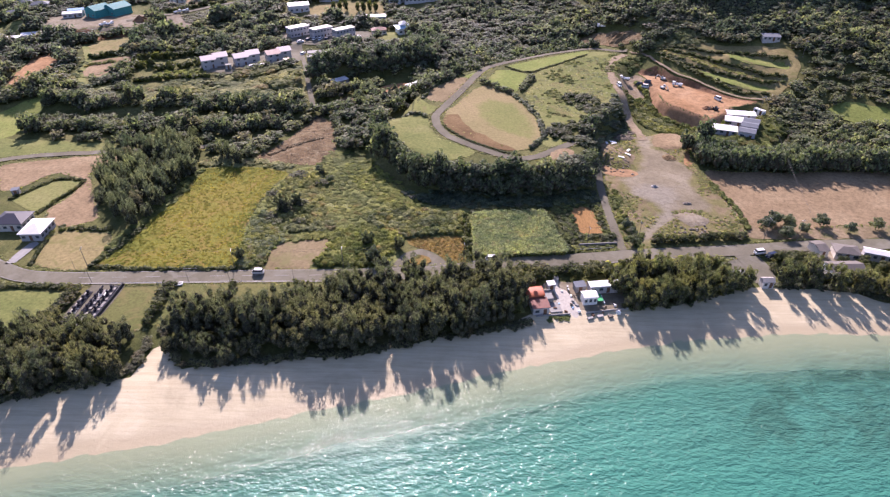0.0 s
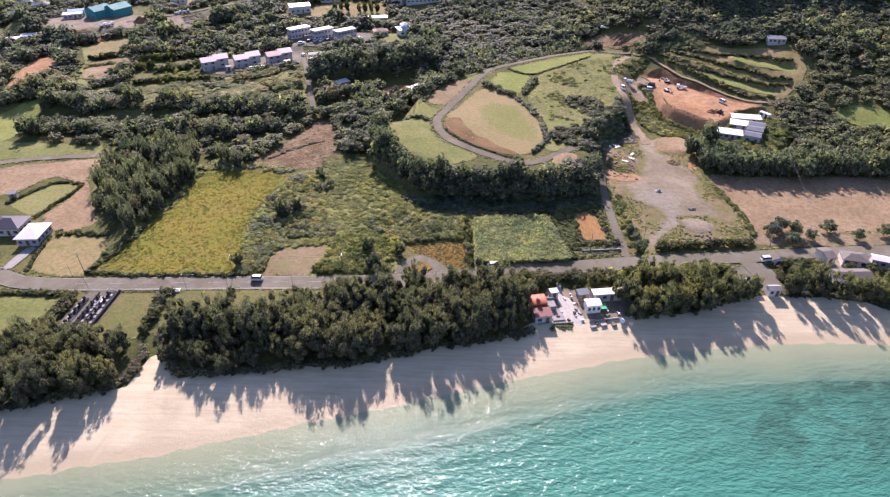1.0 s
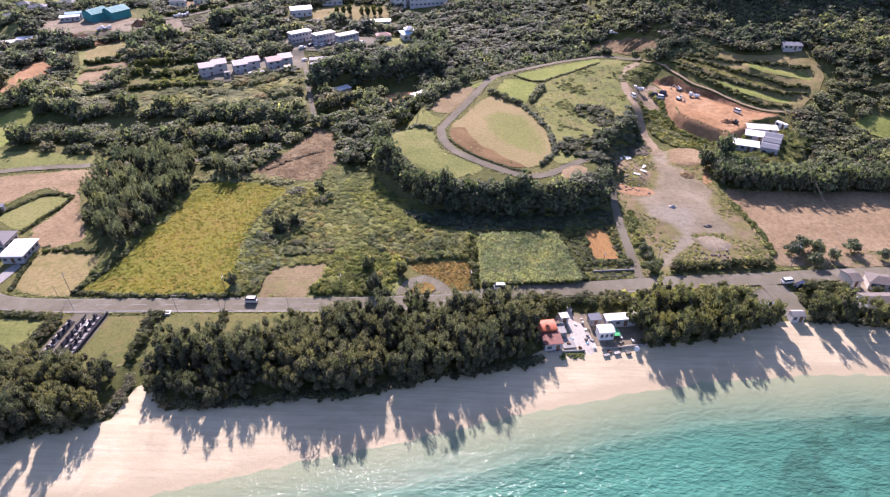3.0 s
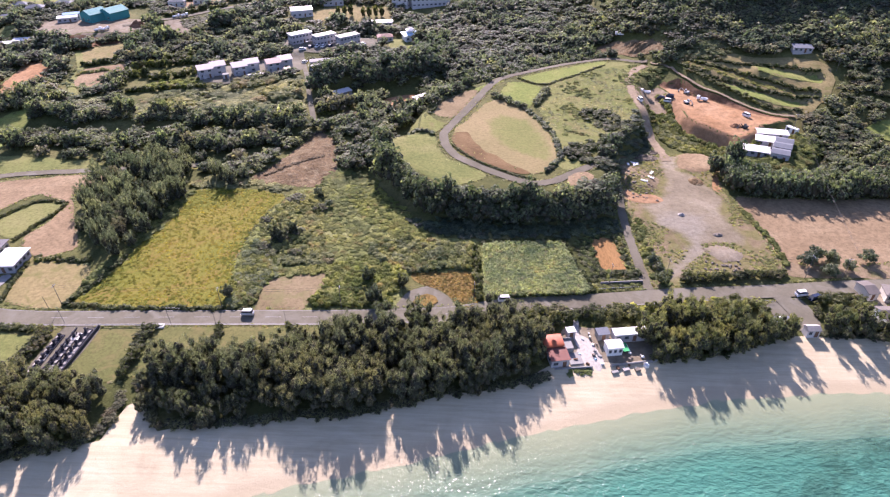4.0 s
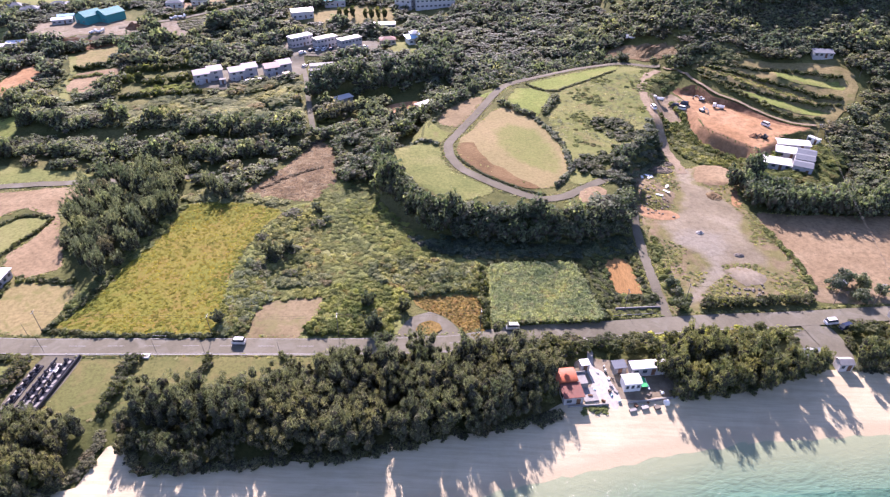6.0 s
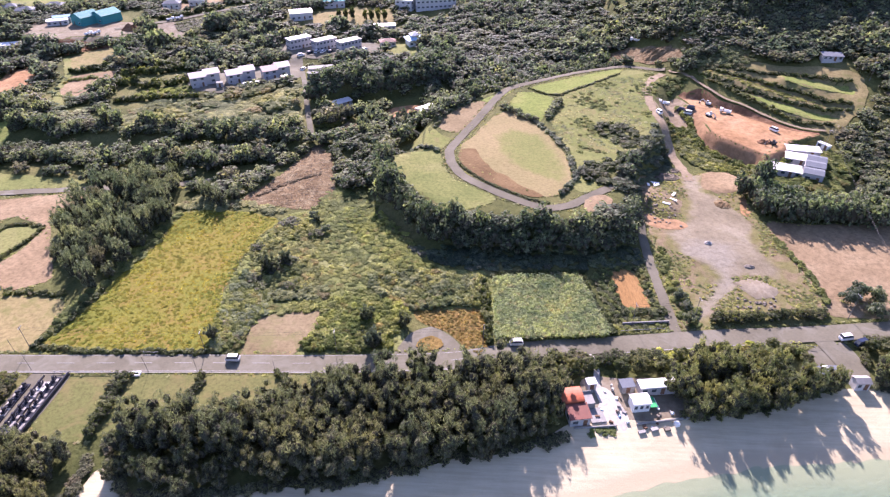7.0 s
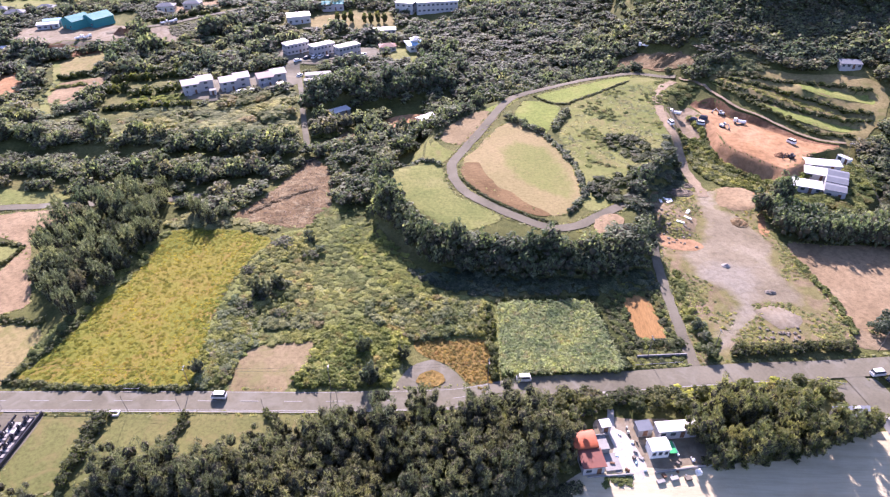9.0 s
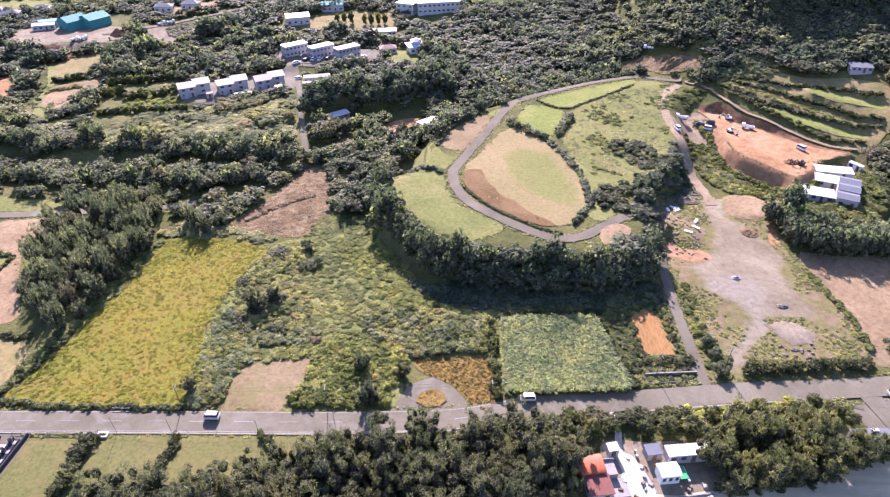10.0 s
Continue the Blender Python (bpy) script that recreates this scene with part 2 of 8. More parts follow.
L_PINE = foliage("casuarina_needles", (0.076, 0.085, 0.057), (0.156, 0.164, 0.110), (0.28, 0.284, 0.20), 0.35, 0.06, thru=(1.35, 1.5, 0.9), waxy=True)
L_BROAD = foliage("glossy_broad_leaves", (0.071, 0.090, 0.041), (0.136, 0.155, 0.070), (0.207, 0.218, 0.108), 0.42, 0.10, dry=(0.17, 0.14, 0.06), waxy=True)
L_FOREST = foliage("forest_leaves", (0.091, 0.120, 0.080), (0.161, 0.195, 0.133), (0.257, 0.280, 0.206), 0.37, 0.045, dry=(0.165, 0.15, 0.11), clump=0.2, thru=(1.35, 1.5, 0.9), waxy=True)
L_SCRUB = foliage("scrub_leaves", (0.173, 0.194, 0.072), (0.232, 0.251, 0.106), (0.292, 0.300, 0.150), 0.48, 0.06)
L_HEDGE = foliage("hedge_leaves", (0.057, 0.076, 0.029), (0.108, 0.135, 0.051), (0.182, 0.203, 0.088), 0.42, 0.15, waxy=True)
L_CANE = foliage("cane_blades", (0.35, 0.375, 0.21), (0.43, 0.445, 0.265), (0.51, 0.515, 0.33), 0.58, 0.12, clump=1.1, thru=(1.35, 1.45, 0.85))
L_TERRACE = foliage("terrace_crop_leaves", (0.121, 0.155, 0.026), (0.216, 0.236, 0.048), (0.338, 0.338, 0.090), 0.25, 0.1)
L_WEED = foliage("yellow_weed_tops", (0.2, 0.205, 0.037), (0.24, 0.232, 0.043), (0.275, 0.246, 0.05), 0.5, 0.035, clump=0.5, thru=(1.3, 1.25, 0.6))
L_BRIGHT = foliage("bright_young_leaves", (0.15, 0.18, 0.062), (0.205, 0.236, 0.088), (0.262, 0.284, 0.122), 0.45, 0.08)
L_OLIVE = foliage("pale_scrub_leaves", (0.173, 0.192, 0.110), (0.235, 0.251, 0.151), (0.302, 0.309, 0.199), 0.45, 0.05, thru=(1.4, 1.5, 0.9))
L_GREY = foliage("grey_green_needles", (0.080, 0.095, 0.074), (0.136, 0.152, 0.121), (0.22, 0.235, 0.188), 0.38, 0.06, thru=(1.3, 1.5, 1.0), waxy=True)
L_BUSH = foliage("mid_green_bush_leaves", (0.146, 0.174, 0.070), (0.204, 0.230, 0.100), (0.274, 0.289, 0.144), 0.5, 0.08)
L_DULL = foliage("dull_olive_leaves", (0.165, 0.183, 0.090), (0.232, 0.25, 0.126), (0.30, 0.312, 0.172), 0.48, 0.1, thru=(1.4, 1.5, 0.9))
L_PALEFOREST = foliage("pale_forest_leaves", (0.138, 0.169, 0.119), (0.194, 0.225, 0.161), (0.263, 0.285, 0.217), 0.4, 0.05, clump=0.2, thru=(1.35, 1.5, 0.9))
L_STRIP = foliage("olive_beach_leaves", (0.090, 0.108, 0.057), (0.162, 0.180, 0.103), (0.245, 0.257, 0.163), 0.42, 0.12, dry=(0.22, 0.19, 0.08), waxy=True)
L_FRESH = foliage("fresh_weed_leaves", (0.19, 0.205, 0.036), (0.22, 0.235, 0.043), (0.255, 0.262, 0.052), 0.45, 0.05, thru=(1.3, 1.35, 0.6))
# paler, greyer leaves for the far woods: haze put into the colour
L_HAZEFOREST = foliage("hazed_forest_leaves", (0.105, 0.13, 0.098), (0.18, 0.21, 0.16), (0.27, 0.295, 0.235), 0.42, 0.03, dry=(0.22, 0.19, 0.15), clump=0.12, thru=(1.3, 1.4, 0.95), waxy=True)
L_BRUSH = foliage("dead_brown_twigs", (0.075, 0.06, 0.042), (0.13, 0.10, 0.072), (0.21, 0.17, 0.125), 0.15, 0.1)
L_RUST = foliage("rusty_grass_tufts", (0.20, 0.145, 0.05), (0.27, 0.198, 0.07), (0.33, 0.262, 0.098), 0.5, 0.2, thru=(1.3, 1.2, 0.7))

# wet and dry sand
_n = Nodes("coral_sand")
_d = _n.attr("damp")
_c = _n.ramp(_n.noise(0.08, 5, 0.6, warp=0.8), [(0.3, (0.45, 0.39, 0.262)), (0.55, (0.53, 0.465, 0.315)), (0.75, (0.58, 0.52, 0.37))])
_c = _n.mix(_c, _n.ramp(_n.noise(0.7, 5, 0.7, stretch=(0.1, 1.5, 1, -14)), [(0.35, (0.82, 0.80, 0.78)), (0.6, (1, 1, 1))]), 0.85, "MULTIPLY")
_c = _n.mix(_c, (0.39, 0.33, 0.215), _d)
_n.bump(_n.noise(0.9, 6, 0.7), 0.6, 0.18)
M_SAND = _n.finish(_c, _n.ramp(_d, [(0.0, (0.95, 0.95, 0.95)), (1.0, (0.35, 0.35, 0.35))]), spec=0.25)

# sea: clear over the sand at its edge, turquoise further out, darker over weed and coral
_n = Nodes("lagoon_water")
_d = _n.attr("depth")
_c = _n.ramp(_d, [(0.0, (0.29, 0.29, 0.21)), (0.12, (0.18, 0.265, 0.19)), (0.35, (0.062, 0.20, 0.148)), (1.0, (0.036, 0.17, 0.125))])
_c = _n.mix(_c, (0.03, 0.085, 0.06), _n.mix((0, 0, 0), _n.ramp(_n.noise(0.12, 5, 0.65, warp=0.8), [(0.35, (0.15, 0.15, 0.15)), (0.6, (1, 1, 1))]), _n.attr("weed")))
_c = _n.mix(_c, (0.012, 0.05, 0.045), _n.mix((0, 0, 0), _n.ramp(_n.noise(0.9, 2, 0.5), [(0.69, (0, 0, 0)), (0.73, (0.75, 0.75, 0.75))]), _n.ramp(_d, [(0.3, (0, 0, 0)), (0.6, (1, 1, 1))])))
_wave = _n.mix(_n.noise(0.42, 3, 0.5, stretch=(0.6, 1.2, 1, -10)), _n.noise(1.05, 3, 0.55, stretch=(0.6, 1.1, 1, -14)), 0.55)
_n.bump(_wave, 1.0, 0.95)
_n.finish(_c, 0.1, spec=0.5)
_n.b.inputs["IOR"].default_value = 1.33
_clear = _n.add("ShaderNodeBsdfTransparent")
_clear.inputs["Color"].default_value = (0.82, 0.95, 0.92, 1)
_mx = _n.add("ShaderNodeMixShader")
_n.link(_n.ramp(_d, [(0.0, (0.01, 0.01, 0.01)), (0.08, (0.16, 0.16, 0.16)), (0.28, (0.75, 0.75, 0.75)), (0.5, (1, 1, 1))]), _mx.inputs[0])
_n.link(_clear.outputs[0], _mx.inputs[1])
_n.link(_n.b.outputs[0], _mx.inputs[2])
_n.link(_mx.outputs[0], _n.t.nodes["Material Output"].inputs["Surface"])
M_SEA = _n.m


# ---- helpers ----
def mesh_from(name, verts, faces, material, attrs=None, smooth=False, inner=None):
    """A mesh out of arrays: verts (n, 3), faces a list of arrays (m, k); inner: a material for the triangles."""
    me = bpy.data.meshes.new(name)
    verts = np.asarray(verts, np.float32)
    faces = [np.asarray(f, np.int32) for f in faces if len(f)]
    loops = np.concatenate([f.ravel() for f in faces])
    sizes = np.concatenate([np.full(len(f), f.shape[1], np.int32) for f in faces])
    me.vertices.add(len(verts))
    me.vertices.foreach_set("co", verts.ravel())
    me.loops.add(len(loops))
    me.loops.foreach_set("vertex_index", loops)
    me.polygons.add(len(sizes))
    me.polygons.foreach_set("loop_start", np.concatenate([[0], np.cumsum(sizes)[:-1]]).astype(np.int32))
    me.polygons.foreach_set("loop_total", sizes)
    me.polygons.foreach_set("use_smooth", np.full(len(sizes), smooth))
    for key, values in (attrs or {}).items():
        a = me.attributes.new(key, "FLOAT", "POINT")
        a.data.foreach_set("value", np.asarray(values, np.float32))
    me.materials.append(material)
    if inner:
        me.materials.append(inner)
        me.polygons.foreach_set("material_index", (sizes == 3).astype(np.int32))
    me.update(calc_edges=True)
    me.validate()
    return me


def part(name, bm, material=None, parent=None, label="", at=None):
    """One mesh object, under a thing or a part."""
    if isinstance(bm, bmesh.types.BMesh):
        me = bpy.data.meshes.new(name)
        bm.to_mesh(me)
        bm.free()
        me.materials.append(material)
    else:
        me = bm
    ob = new(name, me)
    if parent is not None:
        ob.parent = parent
    if at is not None:
        ob.matrix_basis = at
    if label:
        ob["label"] = label
    return ob


def thing(name, m, label, category, group="", kind=""):
    ob = new(name)
    ob.empty_display_size = 0.5
    ob.matrix_basis = m
    return tagged(ob, label, category, group, kind)


def box(sx, sy, sz, at=(0, 0, 0), bevel=0.0, bm=None, turn=None):
    """A box standing on its base at at."""
    bm = bm or bmesh.new()
    got = bmesh.ops.create_cube(bm, size=1)["verts"]
    bmesh.ops.scale(bm, vec=(sx, sy, sz), verts=got)
    bmesh.ops.translate(bm, vec=(0, 0, sz / 2), verts=got)
    if turn is not None:
        bmesh.ops.transform(bm, matrix=turn, verts=got)
    bmesh.ops.translate(bm, vec=at, verts=got)
    if bevel:
        edges = list({e for v in got for e in v.link_edges})
        bmesh.ops.bevel(bm, geom=edges, offset=bevel, segments=2, affect="EDGES", profile=0.5)
    return bm


def rod(r1, r2, h, at=(0, 0, 0), n=8, bm=None, axis="Z"):
    bm = bm or bmesh.new()
    got = bmesh.ops.create_cone(bm, cap_ends=True, segments=n, radius1=r1, radius2=r2, depth=h)["verts"]
    bmesh.ops.translate(bm, vec=(0, 0, h / 2), verts=got)
    if axis == "X":
        bmesh.ops.rotate(bm, cent=(0, 0, 0), matrix=Matrix.Rotation(radians(90), 3, "Y"), verts=got)
    if axis == "Y":
        bmesh.ops.rotate(bm, cent=(0, 0, 0), matrix=Matrix.Rotation(radians(-90), 3, "X"), verts=got)
    bmesh.ops.translate(bm, vec=at, verts=got)
    return bm


def poly_bm(verts, faces):
    bm = bmesh.new()
    vs = [bm.verts.new(v) for v in verts]
    for f in faces:
        bm.faces.new([vs[i] for i in f])
    bmesh.ops.recalc_face_normals(bm, faces=bm.faces)
    return bm

M_HEAP = earth("broken_rock_and_gravel", (0.11, 0.088, 0.062), (0.17, 0.14, 0.102), (0.24, 0.205, 0.155), 0.4, 1.6, 0.3)
M_BRUSH = paint("dead_grey_branches", (0.32, 0.26, 0.205), 0.9, 0.3)

M_YARDFADE = faded("weedy_yard_and_dust", ((0.12, 0.098, 0.055), (0.185, 0.142, 0.085), (0.245, 0.188, 0.12)), ((0.162, 0.138, 0.092), (0.212, 0.181, 0.125), (0.268, 0.235, 0.17)), weeds=(0.15, 0.142, 0.055), pale=(0.235, 0.213, 0.168))
M_PLATEAUFADE = faded("mown_field_with_green_centre", ((0.185, 0.162, 0.072), (0.226, 0.188, 0.089), (0.268, 0.212, 0.11)), ((0.14, 0.158, 0.05), (0.168, 0.175, 0.06), (0.196, 0.186, 0.072)), 0.03, 1.0, 0.05)
M_CREEPER = earth("creeper_covered_ground", (0.115, 0.138, 0.045), (0.165, 0.182, 0.062), (0.215, 0.218, 0.088), 0.06, 1.1, 0.4)
M_TRACK = earth("dusty_clay_track", (0.20, 0.158, 0.105), (0.26, 0.207, 0.143), (0.315, 0.255, 0.185), 0.08, 0.7, 0.12, tint=(0.21, 0.162, 0.1))
M_FILL = earth("graded_clay_slope", (0.22, 0.128, 0.068), (0.28, 0.17, 0.094), (0.335, 0.216, 0.128), 0.1, 0.6, 0.15)
M_MOWN = earth("mown_brown_stubble", (0.165, 0.13, 0.07), (0.21, 0.165, 0.094), (0.25, 0.2, 0.12), 0.06, 0.9, 0.1, tint=(0.16, 0.15, 0.065))

# ---- the lie of the land ----
SEA = -3.2
SHORE_X = [-600, -140, -101, -66, -38, -14, 15, 47, 64, 80, 97, 124, 160, 600]
SHORE_Y = [40, 75, 82.5, 90, 98.5, 104.5, 113.5, 121.4, 125, 126.5, 128.3, 127.8, 122, 90]
PLATEAU = [(-31, 243), (-26, 228), (-19, 222), (-8, 209), (8, 205), (25, 204), (37, 205), (47, 208), (51, 216),
           (52, 230), (60, 245), (69, 257), (80, 281), (84, 309), (96, 334), (85, 348), (53, 335), (20, 316),
           (6, 304), (-13, 284), (-16, 270), (-18, 250), (-27, 246)]
DIG = [(97.7, 313.7), (99, 309.9), (104.9, 310.7), (109.9, 300.4), (120.1, 290.3), (127.5, 280.9), (135.8, 275), (143, 272.3), (129.5, 266.2), (127.3, 265.2), (121.7, 258.2), (114.6, 253.7),
       (109.8, 259.2), (102.5, 270.1), (100.4, 276.5), (101.2, 288.7), (99.9, 302.5)]
SHED_BENCH = [(106, 234), (128, 229), (146, 252), (142, 266), (124, 265), (112, 250)]
HOUSE_BENCH = [(-146, 336), (-134, 322), (-86, 340), (-86, 356), (-132, 350)]
FLAT_BENCH = [(-98, 372), (-52, 382), (-56, 402), (-112, 398)]
TEAL_YARD = [(-300, 420), (-262, 400), (-205, 408), (-200, 440), (-250, 470), (-310, 470)]


def ss(a, b, v):
    u = np.clip((v - a) / (b - a), 0, 1)
    return u * u * (3 - 2 * u)


def outside(x, y, poly):
    """Distance to a closed outline, negative inside it."""
    x, y = np.asarray(x, float), np.asarray(y, float)
    best, within = np.full(x.shape, 1e9), np.zeros(x.shape, bool)
    for (ax, ay), (bx, by) in zip(poly, poly[1:] + poly[:1]):
        dx, dy = bx - ax, by - ay
        u = np.clip(((x - ax) * dx + (y - ay) * dy) / (dx * dx + dy * dy), 0, 1)
        best = np.minimum(best, np.hypot(x - ax - u * dx, y - ay - u * dy))
        within ^= ((ay > y) != (by > y)) & (x < ax + (y - ay) * dx / (dy if dy else 1e-9))
    return np.where(within, -best, best)


def shore(x):
    return np.interp(x, SHORE_X, SHORE_Y)


def land(x, y):
    """Height of the ground."""
    x, y = np.asarray(x, float), np.asarray(y, float)
    d = (y - shore(x)) * 0.96
    z = np.interp(d, [-400, -60, -12, 0, 15, 32, 60], [-12, -8, -4.3, SEA, -1.2, -0.1, 0])
    z = z + 1.8 * ss(166, 214, y) * ss(-140, 20, x) + 0.6 * ss(200, 300, y)
    # slow rise behind, village hill, wooded hill with its steep back
    west = ss(-60, -78, x) * ss(-260, -215, x)
    z = z + 3.4 * ss(264, 282, y + 0.05 * (x + 120)) * west + 2.0 * ss(300, 345, y) * (1 - west)
    z = z + 2.0 * ss(345, 400, y) * ss(-230, -120, x) + 5 * ss(400, 480, y)
    z = z + 6.0 * ss(310, 400, y) * ss(-40, 50, x)
    hill = 11.5 + 0.09 * (x - 142) + 0.27 * (y - 289)
    hill = np.minimum(hill, 62 + 0.05 * (y - 480)) + 21 * ss(357, 397, y) * ss(126, 148, x)
    hill = hill + 4 * ss(0, 14, y - 366 + (x - 87)) * ss(80, 88, x) * (1 - ss(108, 118, x))
    z = z + np.maximum(0, hill - z) * ss(70, 120, x) * ss(225, 245, y)
    z = z + 60 * ss(520, 1100, y) + 0.5 * np.sin(x * 0.071 + 1.3) * np.sin(y * 0.063) * ss(200, 260, y)
    for poly, level, spread in ((TEAL_YARD, 8.0, 9), (FLAT_BENCH, 6.5, 5), (HOUSE_BENCH, 5.0, 4), (SHED_BENCH, 5.6, 5)):
        k = 1 - ss(0, spread, outside(x, y, poly))
        z = z + (level - z) * k
    k = 1 - ss(0, 9, outside(x, y, PLATEAU))
    z = z + (9.6 + (y - 205) * 0.02 - z) * k
    # terrace fields lie level across their width
    for poly in (TERRACE_A, TERRACE_C, TERRACE_B):
        cx, cy = np.mean(poly, axis=0)
        flat = 11.5 + 0.09 * (cx - 142) + 0.27 * (cy - 289) - 0.11 * ((x - cx) * 0.75 - (y - cy) * 0.66)
        z = z + (flat - z) * (1 - ss(0, 1.6, outside(x, y, poly)))
    # wooded ridge behind the village lane
    d = y - np.interp(x, [-80, -73, -61, -45, -35, -23, -10], [303, 308, 320, 320, 324, 330, 336])
    z = z + 6.5 * ss(0, 9, d) * (1 - ss(14, 42, d)) * ss(-79, -70, x) * (1 - ss(-22, -6, x))
    z = z + 1.3 * (1 - ss(-3.5, 0.8, outside(x, y, ISLAND_MOUND))) + 0.7 * (1 - ss(-1.0, 0.9, outside(x, y, TAN_SHELF)))
    front = (x - 99.9) * -37 + (y - 302) * -27 > 0
    k = 1 - ss(0, np.where(front, 4.8, 2.2), outside(x, y, DIG))
    return z + (8.6 - z) * k

# ---- outlines of fields and lines of roads, in plan ----
YELLOW_FIELD = [(-113.3, 153.4), (-90.1, 151.5), (-68.6, 152), (-70.3, 163.4), (-72.3, 177.2), (-71.8, 192.6), (-69.3,
    204.7), (-65.8, 214.9), (-82, 220.1), (-101, 219.1), (-102.2, 201), (-105.8, 188.9), (-107.5, 176.5), (-108.9,
    166.5), (-111.5, 158.6)]
PALE_FIELD = [(-133.3, 153.3), (-135.6, 161.5), (-135.9, 172.4), (-118.8, 171.9), (-115.4, 166.7), (-115.2, 152.3),
    (-115.5, 149.9), (-125, 151)]
BROWN_FIELD_WEST = [(-186.4, 219.9), (-181.4, 223.4), (-144.2, 232.6), (-139.8, 223.2), (-146.6, 215.5), (-136.3,
    197.2), (-126.8, 181), (-136.4, 175.3), (-147.1, 184.3), (-144.7, 206), (-159.2, 215.3), (-168.7, 202.2), (-174.7,
    201.2)]
HEDGED_PLOT = [(-165.8, 193.9), (-161.5, 201.4), (-157.6, 208.2), (-146.6, 207.4), (-150, 185.9), (-163.2, 191.5)]
LAWN = [(-99.2, 143.1), (-30.1, 145.6), (-26.3, 140), (-52.6, 129.9), (-76.8, 127.5), (-96.8, 121)]
LAWN_WEST = [(-142.6, 139.2), (-118.7, 139.4), (-114.6, 130.5), (-131.3, 122)]
BROWN_PLOT = [(-60.7, 163.6), (-54, 167), (-51, 168.6), (-41.3, 169.4), (-41.8, 161.5), (-43.8, 155.2), (-46.1,
    151.2), (-59.1, 151.3)]
TURNAROUND = [(-19.8, 148.2), (-19.2, 153.5), (-15.7, 160.3), (-10.4, 163), (-5.4, 160.3), (-2.1, 155.1), (1.6,
    150.1), (2.1, 147.4)]
ISLAND = [(-14.1, 155.3), (-13.4, 157.7), (-10.3, 159.2), (-7.4, 157.8), (-6.7, 155.7), (-8.4, 154.2), (-11.6, 153.7)]
ORANGE_GRASS = [(-15.4, 169.2), (4.6, 170.5), (5.1, 155.2), (2.2, 151.7), (-2.1, 156.3), (-6.3, 161.8), (-12.7,
    164.2)]
CANE = [(6.1, 183.8), (33.1, 185.5), (38, 161.9), (36.9, 159.6), (7.1, 157.5), (5.6, 175.9)]
ORANGE_SOIL = [(43.1, 188.1), (49.9, 188.2), (51.5, 172.6), (44.1, 173)]
FARM_TRACK = [(55.9, 160.1), (56, 174.3), (56, 192.8), (57.2, 213.2), (56, 219.1)]
HILL_ROAD = [(96.8, 337.6), (77.7, 343.8), (52.8, 334.8), (31.4, 322.2), (18.2, 312.7), (11.4, 299.6), (2.8, 276.6),
    (-4.4, 259.2), (-7.5, 250.2), (-6.8, 240.7), (-2.3, 230.6), (6.4, 222.1), (16.2, 214.6), (24.7, 210.1), (32.8,
    211.8), (39.5, 217), (47.6, 223.4)]
PLATEAU_FIELD = [(15.7, 288.2), (27.3, 274.7), (33.1, 259.9), (36.7, 242.6), (35.7, 229.6), (30.8, 220.1), (24.5,
    217.5), (14.8, 224.8), (4.6, 234.4), (-3.1, 241.8), (-3, 252.8), (5.6, 271.3)]
PLOUGHED_STRIP = [(-3.8, 250.7), (2.1, 251.4), (4.7, 243.9), (8.9, 235.4), (17.9, 224.9), (24.5, 217.9), (20, 217.4),
    (10.6, 223.5), (2.4, 231.1), (-2.8, 239.8)]
OLIVE_FIELD = [(-30.3, 241.2), (-28.9, 265.1), (-11, 247.5), (-9.4, 237.8), (-4.8, 227.9), (3.3, 222), (8.7, 215.6),
    (4.2, 210.8), (-5.6, 207.1), (-13, 212.5), (-19, 221.5), (-26.5, 230)]
BROWN_HILL_FIELD = [(-13.1, 270.9), (-9.8, 282.6), (2.9, 298), (11.3, 294.8), (4.8, 279.7), (-3.3, 265.9)]
LIME_PLOT = [(5.1, 299.5), (20.9, 312), (14.2, 301.7), (10.3, 296.1)]
GREEN_STRIP = [(28.6, 315.2), (71, 339.4), (74.6, 335.2), (42.3, 308), (35.5, 307.9)]
LIME_FIELD = [(23.5, 309.1), (38.2, 302.2), (31.7, 282.1), (26.2, 275.9), (18, 293.5)]
PASTURE = [(40.8, 302.2), (62.5, 323.5), (90.5, 335.4), (89.2, 318), (79.1, 296), (76.5, 266.7), (66.7, 254.2), (57.8,
    267.7), (54.7, 277.6), (43.2, 294)]
ROUGH_GRASS = [(34.6, 279.1), (43.8, 288.7), (54.1, 274), (56.8, 262), (62.4, 250), (43.5, 251.2), (36.8, 261.7)]
BARE_YARD = [(59.4, 230.8), (76, 248.6), (84.7, 247.2), (100, 256.4), (107.4, 247.9), (97.8, 223.9), (101.4, 201.7),
    (101.1, 176.7), (97.9, 171.3), (69.4, 168.8), (65, 164.1), (57.6, 163.4), (59, 188.4), (59.8, 209.5)]
DUST = [(64, 209), (74, 216), (78, 228), (80.5, 248), (81, 262), (86, 262), (88, 246), (86, 236), (91, 231), (94, 222), (96, 214), (92, 206), (93, 199),
    (95, 191), (93, 186), (84, 187), (79.5, 186), (78, 181), (70, 173.7), (64, 167.5), (61, 169), (70, 178.5), (75.7, 186), (74, 191), (68, 196), (66, 204)]
PALE_DUST = [(68.4, 202.7), (74, 206), (80, 205), (84.9, 203), (83.6, 194.4), (80, 186.3), (78.2, 181.3), (70, 173.7), (64.2, 167.8), (61.4, 168.9), (69.9, 178.5), (75.7, 186.2), (73.5, 192.8), (67.7, 196.9)]
